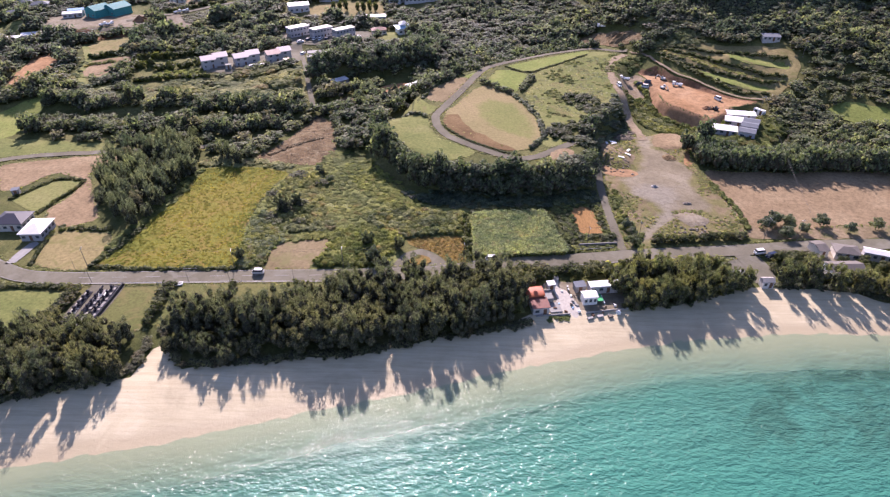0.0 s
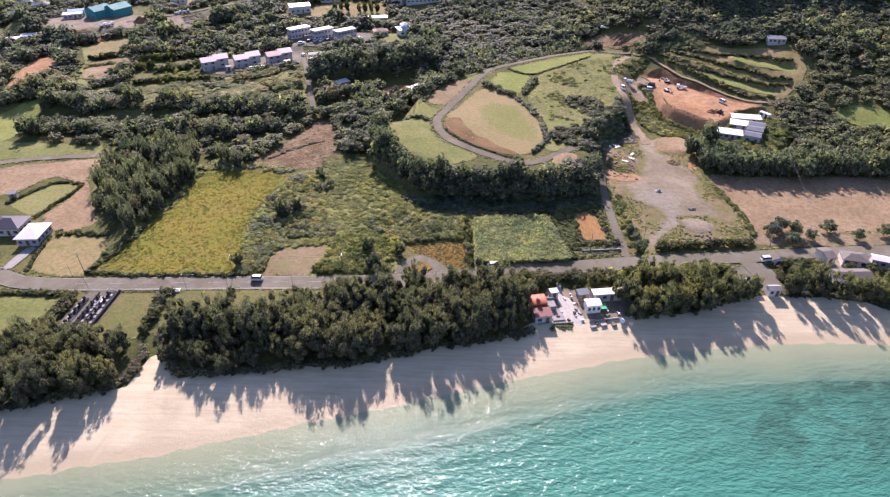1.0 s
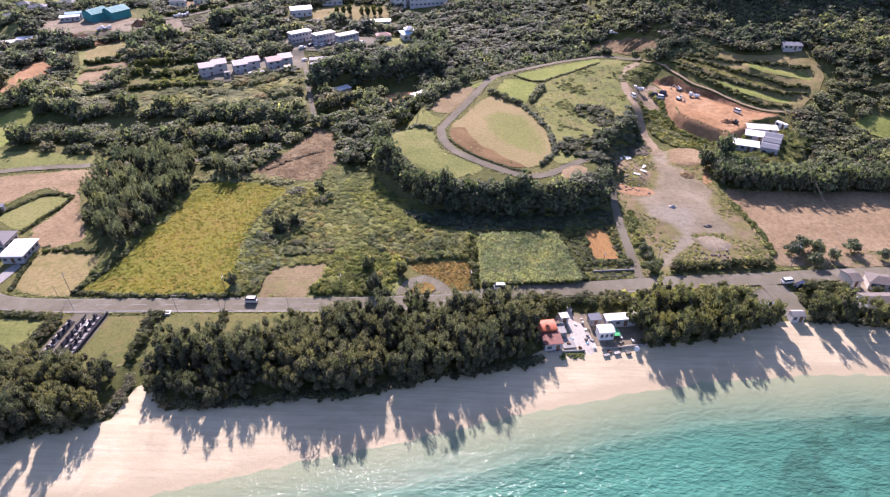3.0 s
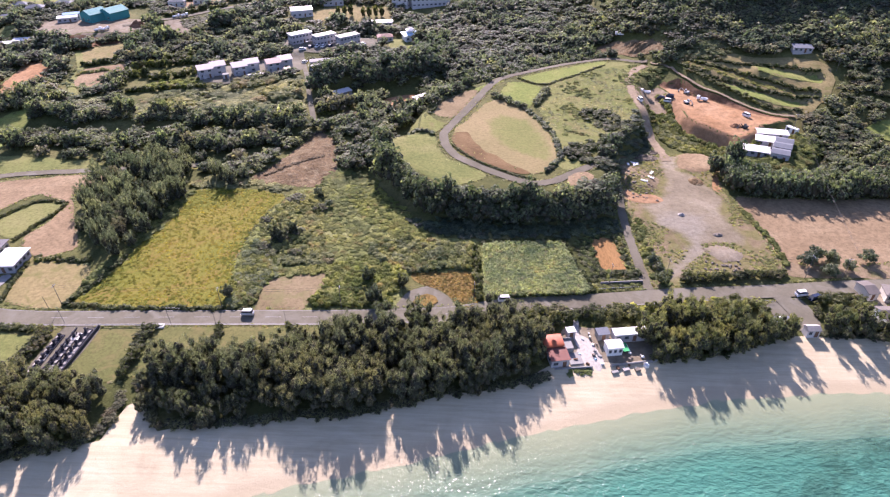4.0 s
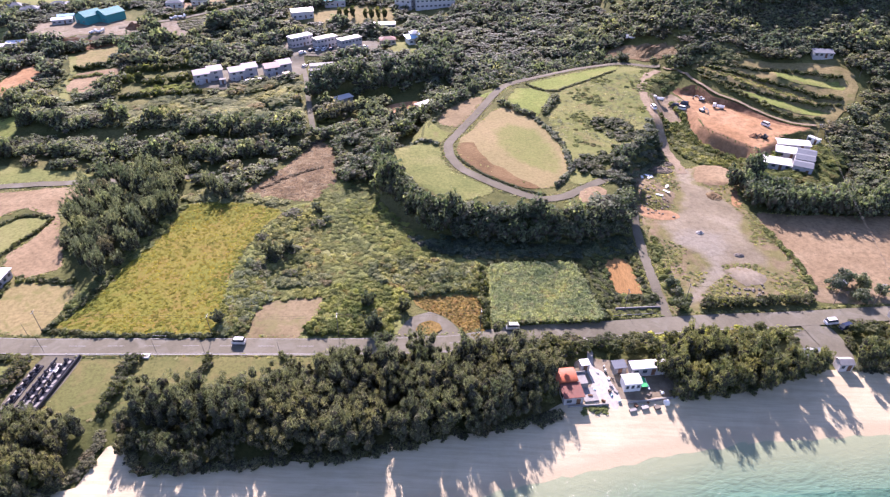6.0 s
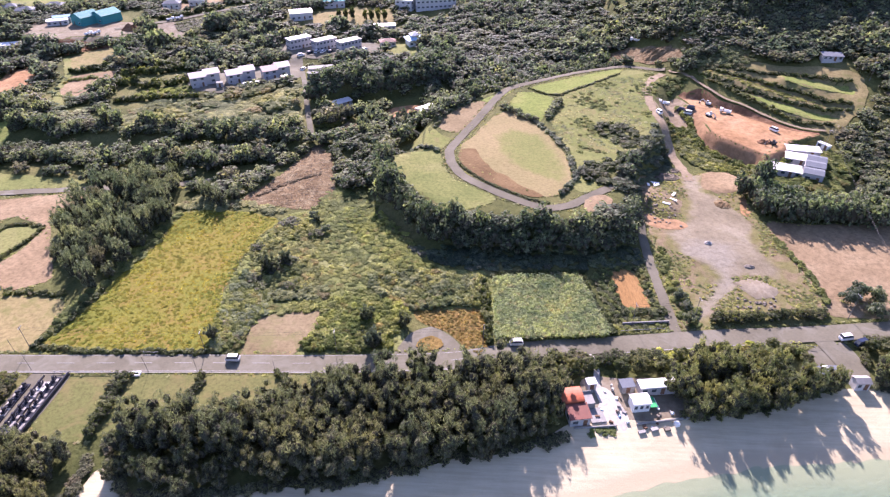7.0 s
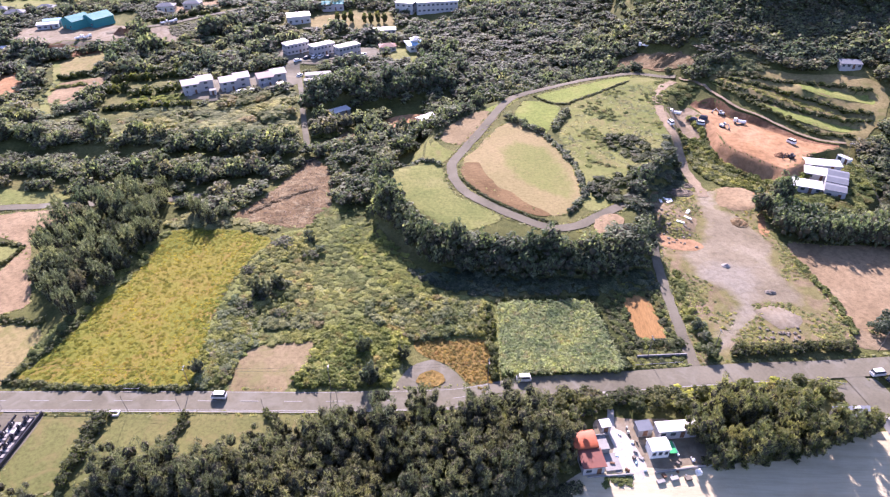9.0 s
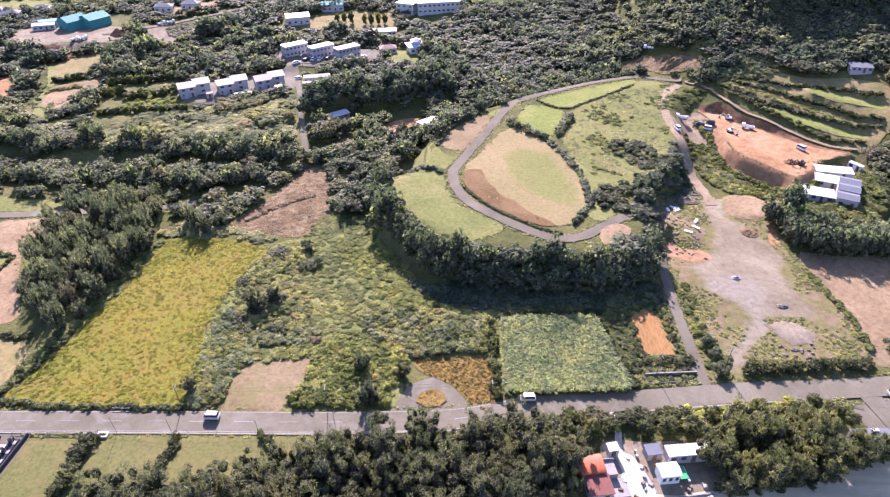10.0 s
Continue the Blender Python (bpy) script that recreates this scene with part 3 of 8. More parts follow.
ISLAND_MOUND = [(63.5, 241), (68, 244), (73, 240), (76, 234), (75.3, 226.9), (71.7, 218.5), (65.5, 218.5), (62.4, 223.1), (60.8, 231.1)]
TAN_SHELF = [(85.8, 241), (87, 236), (92.3, 233.4), (98.6, 236.1), (102.5, 243), (101, 250), (94, 251), (88.5, 248)]
LOOSE_SOIL = [(59.5, 219), (60.2, 213), (65, 210.6), (70.7, 210.8), (74, 213), (72.5, 216.5), (66, 216.6), (62, 221)]
DIRT_ROAD = [(80, 209), (82.3, 227), (83.2, 243.5), (83, 258), (82, 268), (80, 281), (80.1, 299.9), (82.3, 313.4), (87.9, 326.5), (95, 333.6)]
BROWN_FIELD_EAST = [(99.6, 210), (101.5, 216), (113.9, 215), (140.4, 215.5), (178.7, 213), (167.9, 180.4), (139,
    178.1), (122.6, 176.6), (103.3, 178.5)]
CLEARED = [(-83.9, 226.4), (-76.8, 239.1), (-70.9, 254.5), (-64.7, 271.4), (-55.3, 261.2), (-50.4, 235.8), (-54.7,
    221.5), (-67.8, 223.1)]
BACK_ROAD = [(-200.6, 220), (-186.3, 227.5), (-169, 231.2), (-146.3, 234.7), (-115.6, 238.1), (-99.2, 241.4)]
OLIVE_STRIP = [(-213.8, 247.2), (-198.4, 247.3), (-150.9, 241.8), (-146.8, 235.8), (-172.2, 232.7), (-192.2, 229.2),
    (-200.4, 226.7)]
WEST_MEADOW = [(-229.6, 271.6), (-219.5, 273.7), (-202.5, 292.2), (-199.8, 267.7), (-200.1, 250.2), (-212, 244.4)]
WEST_SOIL = [(-239.4, 309.5), (-245.8, 337.2), (-246.3, 361.2), (-227.7, 343.5), (-226.6, 326.7), (-229.6, 300.3)]
WEST_LAWN = [(-306.2, 394.6), (-324, 422.3), (-288.8, 419.2), (-284.6, 407.5), (-298.8, 400.5)]
SHED_YARD = [(-268.4, 399.1), (-277.5, 428.4), (-262.7, 444.4), (-215.9, 434.9), (-202.2, 408.4), (-222.8, 401.6),
    (-240.2, 398.3)]
TAN_FIELD = [(-227.9, 380.3), (-207, 404.3), (-201.9, 382.8), (-204.6, 365.2), (-215.2, 356.5)]
WEST_PATH = [(-230.5, 378.4), (-211.8, 344.8), (-206.9, 325.7), (-193.9, 306.5)]
SCHOOL_GROUND = [(-106.5, 435.9), (-100.9, 455.7), (-87.2, 467.7), (-54.9, 464.8), (-47.9, 440.7), (-66.6, 433)]
HOUSE_YARD = [(-144.3, 343.2), (-134.3, 324.7), (-123.3, 324.1), (-109.3, 331.9), (-88.3, 344.8), (-91.3, 365.1),
    (-97.6, 372.5)]
VILLAGE_ROAD = [(-68.3, 279.9), (-75, 303.8), (-83, 334.4), (-92.9, 367.8), (-93.4, 375.8), (-84, 378.1), (-60.3,
    387.4)]
SHED_DIRT = [(-41.5, 305.7), (-33.4, 313.9), (-20.8, 315.7), (-19.4, 306.3), (-32.1, 299.6), (-34.5, 296.6)]
TERRACE_A = [(105.8, 321.9), (113.2, 311.8), (123, 299.5), (131, 291), (147, 281.8), (156.6, 284), (150, 287.5), (140.6, 292.4), (125.6, 301.5), (116, 309.8), (109, 320)]
TERRACE_C = [(110, 321.5), (117.5, 313.5), (127, 306), (135, 301), (144, 295.5), (153, 291), (161, 290), (154, 293), (145, 299.5), (136, 306.5), (127, 313.5), (118.5, 317.5), (113, 323)]
TERRACE_B = [(141, 313.3), (155.6, 309.3), (168.1, 303.8), (167, 298.4), (152.9, 302.1), (141.5, 308.3)]
EAST_FIELD = [(172, 265.4), (185.4, 270.1), (203.9, 256.8), (198.7, 245.9), (185.5, 253.5), (175.2, 258)]
EAST_SOIL = [(72.1, 368.6), (85.9, 369.7), (104, 348.5), (104.8, 339.7), (90.4, 347.5), (73, 364.3)]
CAR_PARK = [(88.3, 157), (99.1, 160.1), (100.7, 149.5), (95.4, 146.3), (90.4, 149.4)]
SAND_PATH = [(30.9, 158.9), (33.7, 152.1), (35.5, 145.1), (37.3, 135.1), (40.2, 131.9)]
EAST_YARD = [(115.8, 162.3), (123, 165.6), (134.2, 169), (143.2, 162.6), (141.3, 159.4), (126.7, 155.1), (118.4,
    156.5)]
HILL_LANE = [(-222, 420), (-213.5, 427.8), (-200.2, 437.9), (-190, 446.5), (-172, 460.5), (-150, 474)]
CUT_SLOPE = [(-199.6, 432.4), (-193.5, 440), (-186, 434), (-176.3, 417.6), (-177.2, 406.8), (-192.1, 417.5)]
FIELD_CENTRE = [(10.2, 263), (16.9, 269.5), (27.9, 264.5), (33, 249.9), (35.2, 233.8), (32.3, 226.9), (24.7, 230.7),
    (16.2, 239.6), (11.4, 249.4)]
SITE_PARKING = [(81, 290), (83.5, 303), (88, 308), (95.5, 310.5), (99.6, 304), (100.6, 292), (95, 287.5), (88, 291)]

SHADE_CUT = [(-193, 440), (-172, 460), (-160, 447), (-168, 430), (-177, 418)]
TOP_FIELD = [(-338, 497), (-307, 508), (-283, 475), (-322, 474)]
TOP_SOIL = [(-213.8, 469.7), (-181, 497), (-173.6, 481.6), (-198.7, 461)]
ORCHARD = [(-187, 350), (-158, 364), (-146, 346), (-134, 326), (-122, 311), (-143, 295), (-166, 299), (-174, 316), (-179, 332)]
YELLOW_ROWS = [(-166, 316.5), (-152.8, 320.5), (-138, 325), (-141, 333), (-159.3, 329)]
VILLAGE_LAWN = [(-43.6, 378.7), (-28.5, 380), (-31.5, 396), (-43, 402)]
HILL_GREEN = [(-20.2, 282), (-14.3, 268.7), (-7.6, 259), (-12.3, 249.5), (-19.5, 254), (-24, 270)]
RED_STRIP = [(-66, 283), (-57, 292), (-54, 299), (-50.5, 297), (-53, 287), (-60, 279)]

# ---- ground, beach, sea ----
from mathutils.geometry import delaunay_2d_cdt


def spaced(*stretches):
    out = []
    for a, b, step in stretches:
        out += list(np.arange(a, b, step))
    return np.array(out + [stretches[-1][1]])


GX = spaced((-4500, -900, 300), (-900, -340, 40), (-340, -180, 5), (-180, 88, 2), (88, 152, 1), (152, 180, 2), (180, 280, 5), (280, 900, 40), (900, 4500, 300))
GY = spaced((-4500, -300, 300), (-300, 40, 20), (40, 245, 2), (245, 322, 1), (322, 346, 2), (346, 380, 3), (380, 540, 5), (540, 1200, 40), (1200, 4500, 300))
gx, gy = np.meshgrid(GX, GY)
gz = land(gx, gy)
gz += 0.25 * np.sin(gx * 0.35) * np.sin(gy * 0.31 + gx * 0.11) * ss(205, 240, gy) * (outside(gx, gy, PLATEAU) > 1)
nx, ny = len(GX), len(GY)
quad = (np.arange(ny - 1)[:, None] * nx + np.arange(nx - 1)[None, :]).ravel()
ground = part("ground", mesh_from("ground", np.stack([gx.ravel(), gy.ravel(), gz.ravel()], 1),
              [np.stack([quad, quad + 1, quad + nx + 1, quad + nx], 1)], M_GROUND, smooth=True))
tagged(ground, "rough green and brown scrubby coastal land rising to wooded hills", "ground", kind="structure")


def level(x, y):
    """Height of the ground's own mesh."""
    x, y = np.asarray(x, float), np.asarray(y, float)
    i = np.clip(np.searchsorted(GX, x) - 1, 0, nx - 2)
    j = np.clip(np.searchsorted(GY, y) - 1, 0, ny - 2)
    u, v = (x - GX[i]) / (GX[i + 1] - GX[i]), (y - GY[j]) / (GY[j + 1] - GY[j])
    return (gz[j, i] * (1 - u) + gz[j, i + 1] * u) * (1 - v) + (gz[j + 1, i] * (1 - u) + gz[j + 1, i + 1] * u) * v


def on(x, y, up=0.0, turn=0.0):
    return pose(x, y, float(level(x, y)) + up, 0, 0, turn)


def smooth_line(points, step=2.0, closed=False, rough=0.0, seed=0):
    """Points along a rounded line or outline, with an uneven edge."""
    rng = np.random.default_rng(seed)
    p = np.array(points, float)
    p = np.vstack([p[-1], p, p[0], p[1]]) if closed else np.vstack([2 * p[0] - p[1], p, 2 * p[-1] - p[-2]])
    out = []
    for a, b, c, d in zip(p, p[1:], p[2:], p[3:]):
        n = max(1, int(np.hypot(*(c - b)) / step))
        for u in np.arange(n) / n:
            curve = 0.5 * (2 * b + (c - a) * u + (2 * a - 5 * b + 4 * c - d) * u ** 2 + (3 * b - a - 3 * c + d) * u ** 3)
            out.append(0.7 * curve + 0.3 * (b + (c - b) * u))
    if not closed:
        out.append(p[-2])
    out = np.array(out)
    if rough:
        k = rng.normal(0, rough, out.shape)
        out = out + (k + np.roll(k, 1, 0) + np.roll(k, -1, 0)) / 2
    return out


def line_gap(x, y, line):
    """Distance to an open line."""
    best = np.full(np.shape(x), 1e9)
    for (ax, ay), (bx_, by_) in zip(line, line[1:]):
        dx, dy = bx_ - ax, by_ - ay
        u = np.clip(((x - ax) * dx + (y - ay) * dy) / (dx * dx + dy * dy), 0, 1)
        best = np.minimum(best, np.hypot(x - ax - u * dx, y - ay - u * dy))
    return best


def patch(name, outline, material, label, category, up=0.08, step=2.2, rough=0.45, seed=1, holes=(), kind="structure", bow=0.0, fade=None, pale=None):
    """A piece of ground with its own cover, lying on the ground's sheet."""
    edge = smooth_line(outline, 1.6, True, rough, seed)
    lo, hi = edge.min(0), edge.max(0)
    ix, iy = np.meshgrid(np.arange(lo[0], hi[0], step), np.arange(lo[1], hi[1], step))
    pts = np.stack([ix.ravel(), iy.ravel()], 1)
    pts = pts[outside(pts[:, 0], pts[:, 1], [tuple(e) for e in edge]) < -0.5 * step]
    allp = [Vector(e) for e in edge] + [Vector(e) for e in pts]
    v, _, f, *_ = delaunay_2d_cdt(allp, [], [list(range(len(edge)))], 1, 1e-4)
    v = np.array([tuple(a) for a in v])
    z = level(v[:, 0], v[:, 1]) + up
    if bow:
        z = z + bow * (1 - np.exp(outside(v[:, 0], v[:, 1], [tuple(e) for e in edge]) / 1.5))
    tris = np.array([t for t in f if len(t) == 3])
    a, b, c = v[tris[:, 0]], v[tris[:, 1]], v[tris[:, 2]]
    flip = (b[:, 0] - a[:, 0]) * (c[:, 1] - a[:, 1]) - (b[:, 1] - a[:, 1]) * (c[:, 0] - a[:, 0]) < 0
    tris[flip] = tris[flip][:, ::-1]
    ob = part(name, mesh_from(name, np.column_stack([v, z]), [tris], material, {k: f(v[:, 0], v[:, 1]) for k, f in (("fade", fade), ("pale", pale)) if f}, smooth=True))
    return tagged(ob, label, category, kind=kind)


def ribbon(name, line, width, material, label, category, up=0.2, step=2.0, rough=0.0, seed=2, kind="structure", side=0.0):
    """A road or path along a line; side shifts it to the left of its way."""
    p = smooth_line(line, step)
    way = np.gradient(p, axis=0)
    way /= np.linalg.norm(way, axis=1)[:, None]
    left = np.stack([-way[:, 1], way[:, 0]], 1)
    rng = np.random.default_rng(seed)
    cols = []
    for k in (0.5, 0.17, -0.17, -0.5):
        wob = rng.normal(0, rough, len(p))[:, None] if abs(k) == 0.5 else 0
        q = p + left * (side + k * width + wob)
        cols.append(np.column_stack([q, level(q[:, 0], q[:, 1])]))
    top = np.max([c[:, 2] for c in cols], axis=0)
    for c in cols:
        c[:, 2] = 0.6 * top + 0.4 * c[:, 2] + up
    v = np.stack(cols, 1).reshape(-1, 3)
    i = np.arange(len(p) - 1)[:, None] * 4 + np.arange(3)[None, :]
    i = i.ravel()
    ob = part(name, mesh_from(name, v, [np.stack([i, i + 1, i + 5, i + 4], 1)[:, ::-1]], material, smooth=True))
    return tagged(ob, label, category, kind=kind)


# beach, with damp sand near the water
bx = np.arange(-340, 330, 2.0)
back = np.interp(bx, [-340, -140, -97, -81, -79.7, -76, -70, -41, -24, -6, 10, 24, 50, 66, 86, 101, 120, 127, 330],
                 [87, 94, 102.6, 107, 118.5, 116, 109.6, 113.8, 115.8, 121.6, 124.8, 132.5, 135, 137, 145.3, 145, 143.2, 139, 118])
rows_b = []
for k in np.linspace(0, 1, 26):
    yy = (shore(bx) - 14) * (1 - k) + back * k + 0.35 * np.sin(bx * 0.5 + k * 9) * (k > 0.9)
    d = yy - shore(bx) + 0.8 * np.sin(bx * 0.09) + 0.4 * np.sin(bx * 0.31)
    zz = level(bx, yy) + 0.12 + 0.05 * np.sin(bx * 0.8 + yy) * ss(4, 9, d)
    rows_b.append(np.stack([bx, yy, zz, 1 - ss(0.8, 4.2, d)], 1))
rows_b = np.concatenate(rows_b)
nb = len(bx)
quad = (np.arange(25)[:, None] * nb + np.arange(nb - 1)[None, :]).ravel()
beach = part("beach", mesh_from("beach", rows_b[:, :3], [np.stack([quad, quad + 1, quad + nb + 1, quad + nb], 1)], M_SAND,
             {"damp": rows_b[:, 3]}, smooth=True))
tagged(beach, "pale pinkish coral sand beach, damp along the waterline", "beach", kind="structure")

# sea with a low swell that runs in to the shore
sx = spaced((-4500, -700, 200), (-700, -160, 30), (-160, 180, 1.6), (180, 700, 30), (700, 4500, 200))
sd = spaced((-4500, -400, 150), (-400, -90, 15), (-90, 3, 1.0))
mx, md = np.meshgrid(sx, sd)
my = shore(mx) + md
near = ss(-160, -110, mx) * (1 - ss(130, 180, mx)) * ss(-90, -70, md)
mz = SEA + near * (0.05 * np.sin(md * 1.15 + 0.5 * np.sin(mx * 0.13)) * ss(0, -6, md) + 0.03 * np.sin(md * 2.1 + mx * 0.35 + 2 * np.sin(mx * 0.05))
                   + 0.02 * np.sin(mx * 0.9 - md * 1.7))
edge_wave = 0.8 * np.sin(mx * 0.09) + 0.4 * np.sin(mx * 0.31)
depth = np.clip((-md - edge_wave) / 55, 0, 1)
weed = np.clip(1.25 - np.hypot((mx - 122) / 62, (md + 27 - 0.04 * (mx - 122)) / 15), 0, 1) * 1.6
weed = np.maximum(weed, 0.55 * np.clip(np.sin(mx * 0.045 + 1) * np.sin(md * 0.09 + mx * 0.02) - 0.35, 0, 1) * ss(-25, -45, md))
weed = np.clip(weed, 0, 0.75)
quad = (np.arange(len(sd) - 1)[:, None] * len(sx) + np.arange(len(sx) - 1)[None, :]).ravel()
water = part("water", mesh_from("water", np.stack([mx.ravel(), my.ravel(), mz.ravel()], 1),
             [np.stack([quad, quad + 1, quad + len(sx) + 1, quad + len(sx)], 1)], M_SEA,
             {"depth": depth.ravel(), "weed": weed.ravel()}, smooth=True))
tagged(water, "clear turquoise lagoon with small sunlit ripples", "sea", kind="structure")

# ---- fields ----
HOLLOW = [(-69, 153), (-72.5, 175), (-70.5, 196), (-67, 208), (-62, 219), (-45, 220), (-33, 214), (-20, 198), (-5, 188), (6, 186), (6, 157), (0, 165), (-18, 168), (-20, 152)]
patch("field", YELLOW_FIELD, M_YELLOW, "large field overgrown with yellow-flowering weeds", "field")
patch("field", PALE_FIELD, M_PALE, "small mown field of dry pale grass", "field")
patch("field", BROWN_FIELD_WEST, M_TAN, "bare pale brown field behind the houses", "field")
patch("field", HEDGED_PLOT, M_OLIVE, "small grassy plot framed by clipped hedges", "field", up=0.1)
patch("lawn", LAWN, M_LAWN, "mown green grass between road and beach trees", "lawn")
patch("lawn", LAWN_WEST, M_OLIVE, "light green grassy strip below the road", "lawn")
patch("field", BROWN_PLOT, M_MOWN, "small brown mown plot beside the road", "field")
patch("turnaround", TURNAROUND, M_ASPHALT, "grey gravelled turning loop beside the road", "road", rough=0.2)
patch("field", ORANGE_GRASS, M_ORANGEGRASS, "patch of rusty orange dry grass", "grass", up=0.07)
patch("traffic_island", ISLAND, M_ORANGEGRASS, "small island of rusty grass in the turning loop", "island", up=0.3, step=1.0, rough=0.15)
patch("field", CANE, M_CREEPER, "soil under the sugar cane", "field")
patch("field", ORANGE_SOIL, M_ORANGE, "small freshly tilled orange plot", "field", rough=0.12)
patch("field", OLIVE_FIELD, M_OLIVE, "olive green grass field on the hill's edge", "field")
patch("field", BROWN_HILL_FIELD, M_BROWNFIELD, "fallow grey-brown field beside the hill road", "field")
patch("field", LIME_PLOT, M_LIME, "narrow yellow-green plot beside the hill road", "field")
patch("field", GREEN_STRIP, M_LIME, "long green strip field on the hill", "field")
patch("field", LIME_FIELD, M_LIME, "fresh bright green field", "field")
patch("field", PASTURE, M_PASTURE, "rough yellowish pasture on the hilltop", "pasture")
patch("field", ROUGH_GRASS, M_PASTURE, "rough grass slope with low bushes", "grass")
patch("field", PLATEAU_FIELD, M_PLATEAUFADE, "oval mown field, straw-coloured with a green centre", "field", up=0.12, step=1.4,
      fade=lambda x, y: 1 - ss(-3.5, 3.0, outside(x, y, FIELD_CENTRE)))
patch("field", PLOUGHED_STRIP, M_BROWNSTRIP, "dark brown ploughed strip along the oval field", "field", up=0.17)
patch("yard", BARE_YARD, M_YARDFADE, "bare brown yard with weeds, tracks and pale dust", "yard", up=0.06, step=1.2, rough=0.9,
      fade=lambda x, y: np.maximum(1 - ss(-3.0, 2.0, outside(x, y, DUST)), 1 - ss(0.6, 3.4, line_gap(x, y, DIRT_ROAD))),
      pale=lambda x, y: 1 - ss(-4.0, 3.0, outside(x, y, PALE_DUST)))
patch("mound", ISLAND_MOUND, M_YARD, "low weedy mound of dumped earth in the yard", "mound", up=0.1, step=1.1, rough=0.6)
patch("earth_shelf", TAN_SHELF, M_TAN, "low shelf of pale bulldozed earth", "mound", up=0.1, step=1.1, rough=0.7)
patch("loose_soil", LOOSE_SOIL, M_FILL, "loose reddish soil with wheel ruts", "soil", up=0.1, step=1.1, rough=0.6)
patch("orange_bank", [(101.5, 247), (103.4, 243), (99.6, 231), (97, 221), (95, 218.5), (94.6, 222), (97.4, 232), (100, 241)], M_DIG, "narrow bank of fresh orange earth", "bank", up=0.12, step=1.1, rough=0.5)
patch("rubble_patch", [(77.8, 184), (85, 185.5), (91, 182.3), (89, 178.5), (82, 177.5)], M_DUST, "low spread of grey rubble and gravel", "rubble", up=0.1, step=1.0, rough=0.6, bow=0.4)
patch("field", BROWN_FIELD_EAST, M_TAN, "wide bare tan field below the woods", "field")
patch("field", CLEARED, M_RED, "cleared reddish earth strewn with cut branches", "field")
patch("field", OLIVE_STRIP, M_OLIVE, "olive grass strip along the back road", "field")
patch("field", WEST_MEADOW, M_LIME, "bright yellow-green meadow", "field")
patch("field", WEST_SOIL, M_DIG, "bare orange-brown hillside plot", "field")
patch("field", WEST_LAWN, M_OLIVE, "green field near the edge of the village", "field")
patch("yard", [(-272, 403), (-284, 440), (-257, 440), (-223, 438), (-206, 430), (-203, 407), (-221.7, 399.5), (-242.9, 400.1), (-259.4, 394)], M_DUST, "dusty work yard in front of the teal sheds", "yard")
# the dark soil colour paints the shade of a steep cut on this bank
patch("slope", [(-247, 401), (-221.7, 400.5), (-202, 408), (-208, 399), (-228.4, 386.6), (-234, 382)], M_SOILWALL, "bare bank below the work yard, dark with painted shade", "slope", up=0.2)
patch("clearing", [(-206.7, 324.7), (-211, 343.7), (-191.2, 347.8), (-182.6, 331.0), (-193.1, 316.6)], M_TAN, "bare tan clearing on the village slope", "clearing", up=0.2)
patch("clearing", [(-246.2, 341.1), (-255.5, 374.3), (-246.9, 368.3), (-229.8, 329.1), (-228.9, 314.8)], M_DIG, "bare brown clearing at the wood's edge", "clearing", up=0.2)
patch("field", HOLLOW, M_CREEPER, "hollow overgrown with pale green creepers", "scrub", up=0.04)
patch("field", TOP_FIELD, M_OLIVE, "pale green field beyond the work sheds", "field", up=0.3)
patch("field", TOP_SOIL, M_TAN, "bare tan field above the village road", "field", up=0.3)
patch("lawn", VILLAGE_LAWN, M_OLIVE, "pale grass lawn below the white hall", "lawn", up=0.15)
patch("field", HILL_GREEN, M_PASTURE, "small pale green meadow beside the hill road", "meadow", up=0.15)
patch("soil", RED_STRIP, M_RED, "strip of bare reddish soil beside the lane", "soil", up=0.15)
patch("field", TAN_FIELD, M_PALE, "straw-coloured terrace field", "field")
patch("school_ground", SCHOOL_GROUND, M_PALE, "pale sports ground with a row of trees", "ground")
patch("yard", HOUSE_YARD, M_ASPHALT, "asphalt forecourt of the terraced houses", "yard", up=0.14)
patch("yard", FLAT_BENCH, M_ASPHALT, "parking forecourt of the apartment blocks", "yard", up=0.14)
patch("yard", SHED_DIRT, M_DIG, "bare orange earth round a white shed", "yard")
patch("excavation", DIG, M_DIG, "levelled orange earth of the building site", "excavation", up=0.12, step=1.2)
patch("field", [(108, 324), (113, 329), (124, 336), (142, 323), (166, 317), (175, 308), (169, 291), (155, 278), (147, 274), (128, 296)], M_PALE, "grassy terraced slope between hedges", "field", up=0.2)
patch("field", TERRACE_A, M_LIME, "long green terrace field between hedges", "field", up=0.3)
patch("field", TERRACE_B, M_LIME, "yellow-green upper terrace field", "field", up=0.3)
patch("field", EAST_FIELD, M_LIME, "small green field in the woods", "field", up=0.3)
patch("yard", EAST_SOIL, M_RED, "bare reddish clearing at the forest's edge", "clearing", up=0.3)
patch("car_park", CAR_PARK, M_ASPHALT, "grey asphalt parking lane towards the beach", "car park", rough=0.1)
patch("yard", EAST_YARD, M_DUST, "dusty forecourt between the beach houses", "yard")

patch("field", [(51, 235), (60, 247), (78, 282), (82, 308), (92, 332), (75, 338), (45, 300), (36, 270), (38, 245), (36, 222), (44, 222)], M_OLIVE,
      "rough olive grass on the hilltop", "grass", up=0.05)
patch("field", [(38, 208), (45, 209.5), (48, 216), (44, 219), (38, 215)], M_TAN, "small bare tan plot on the hill's corner", "field", up=0.25, step=1.2)


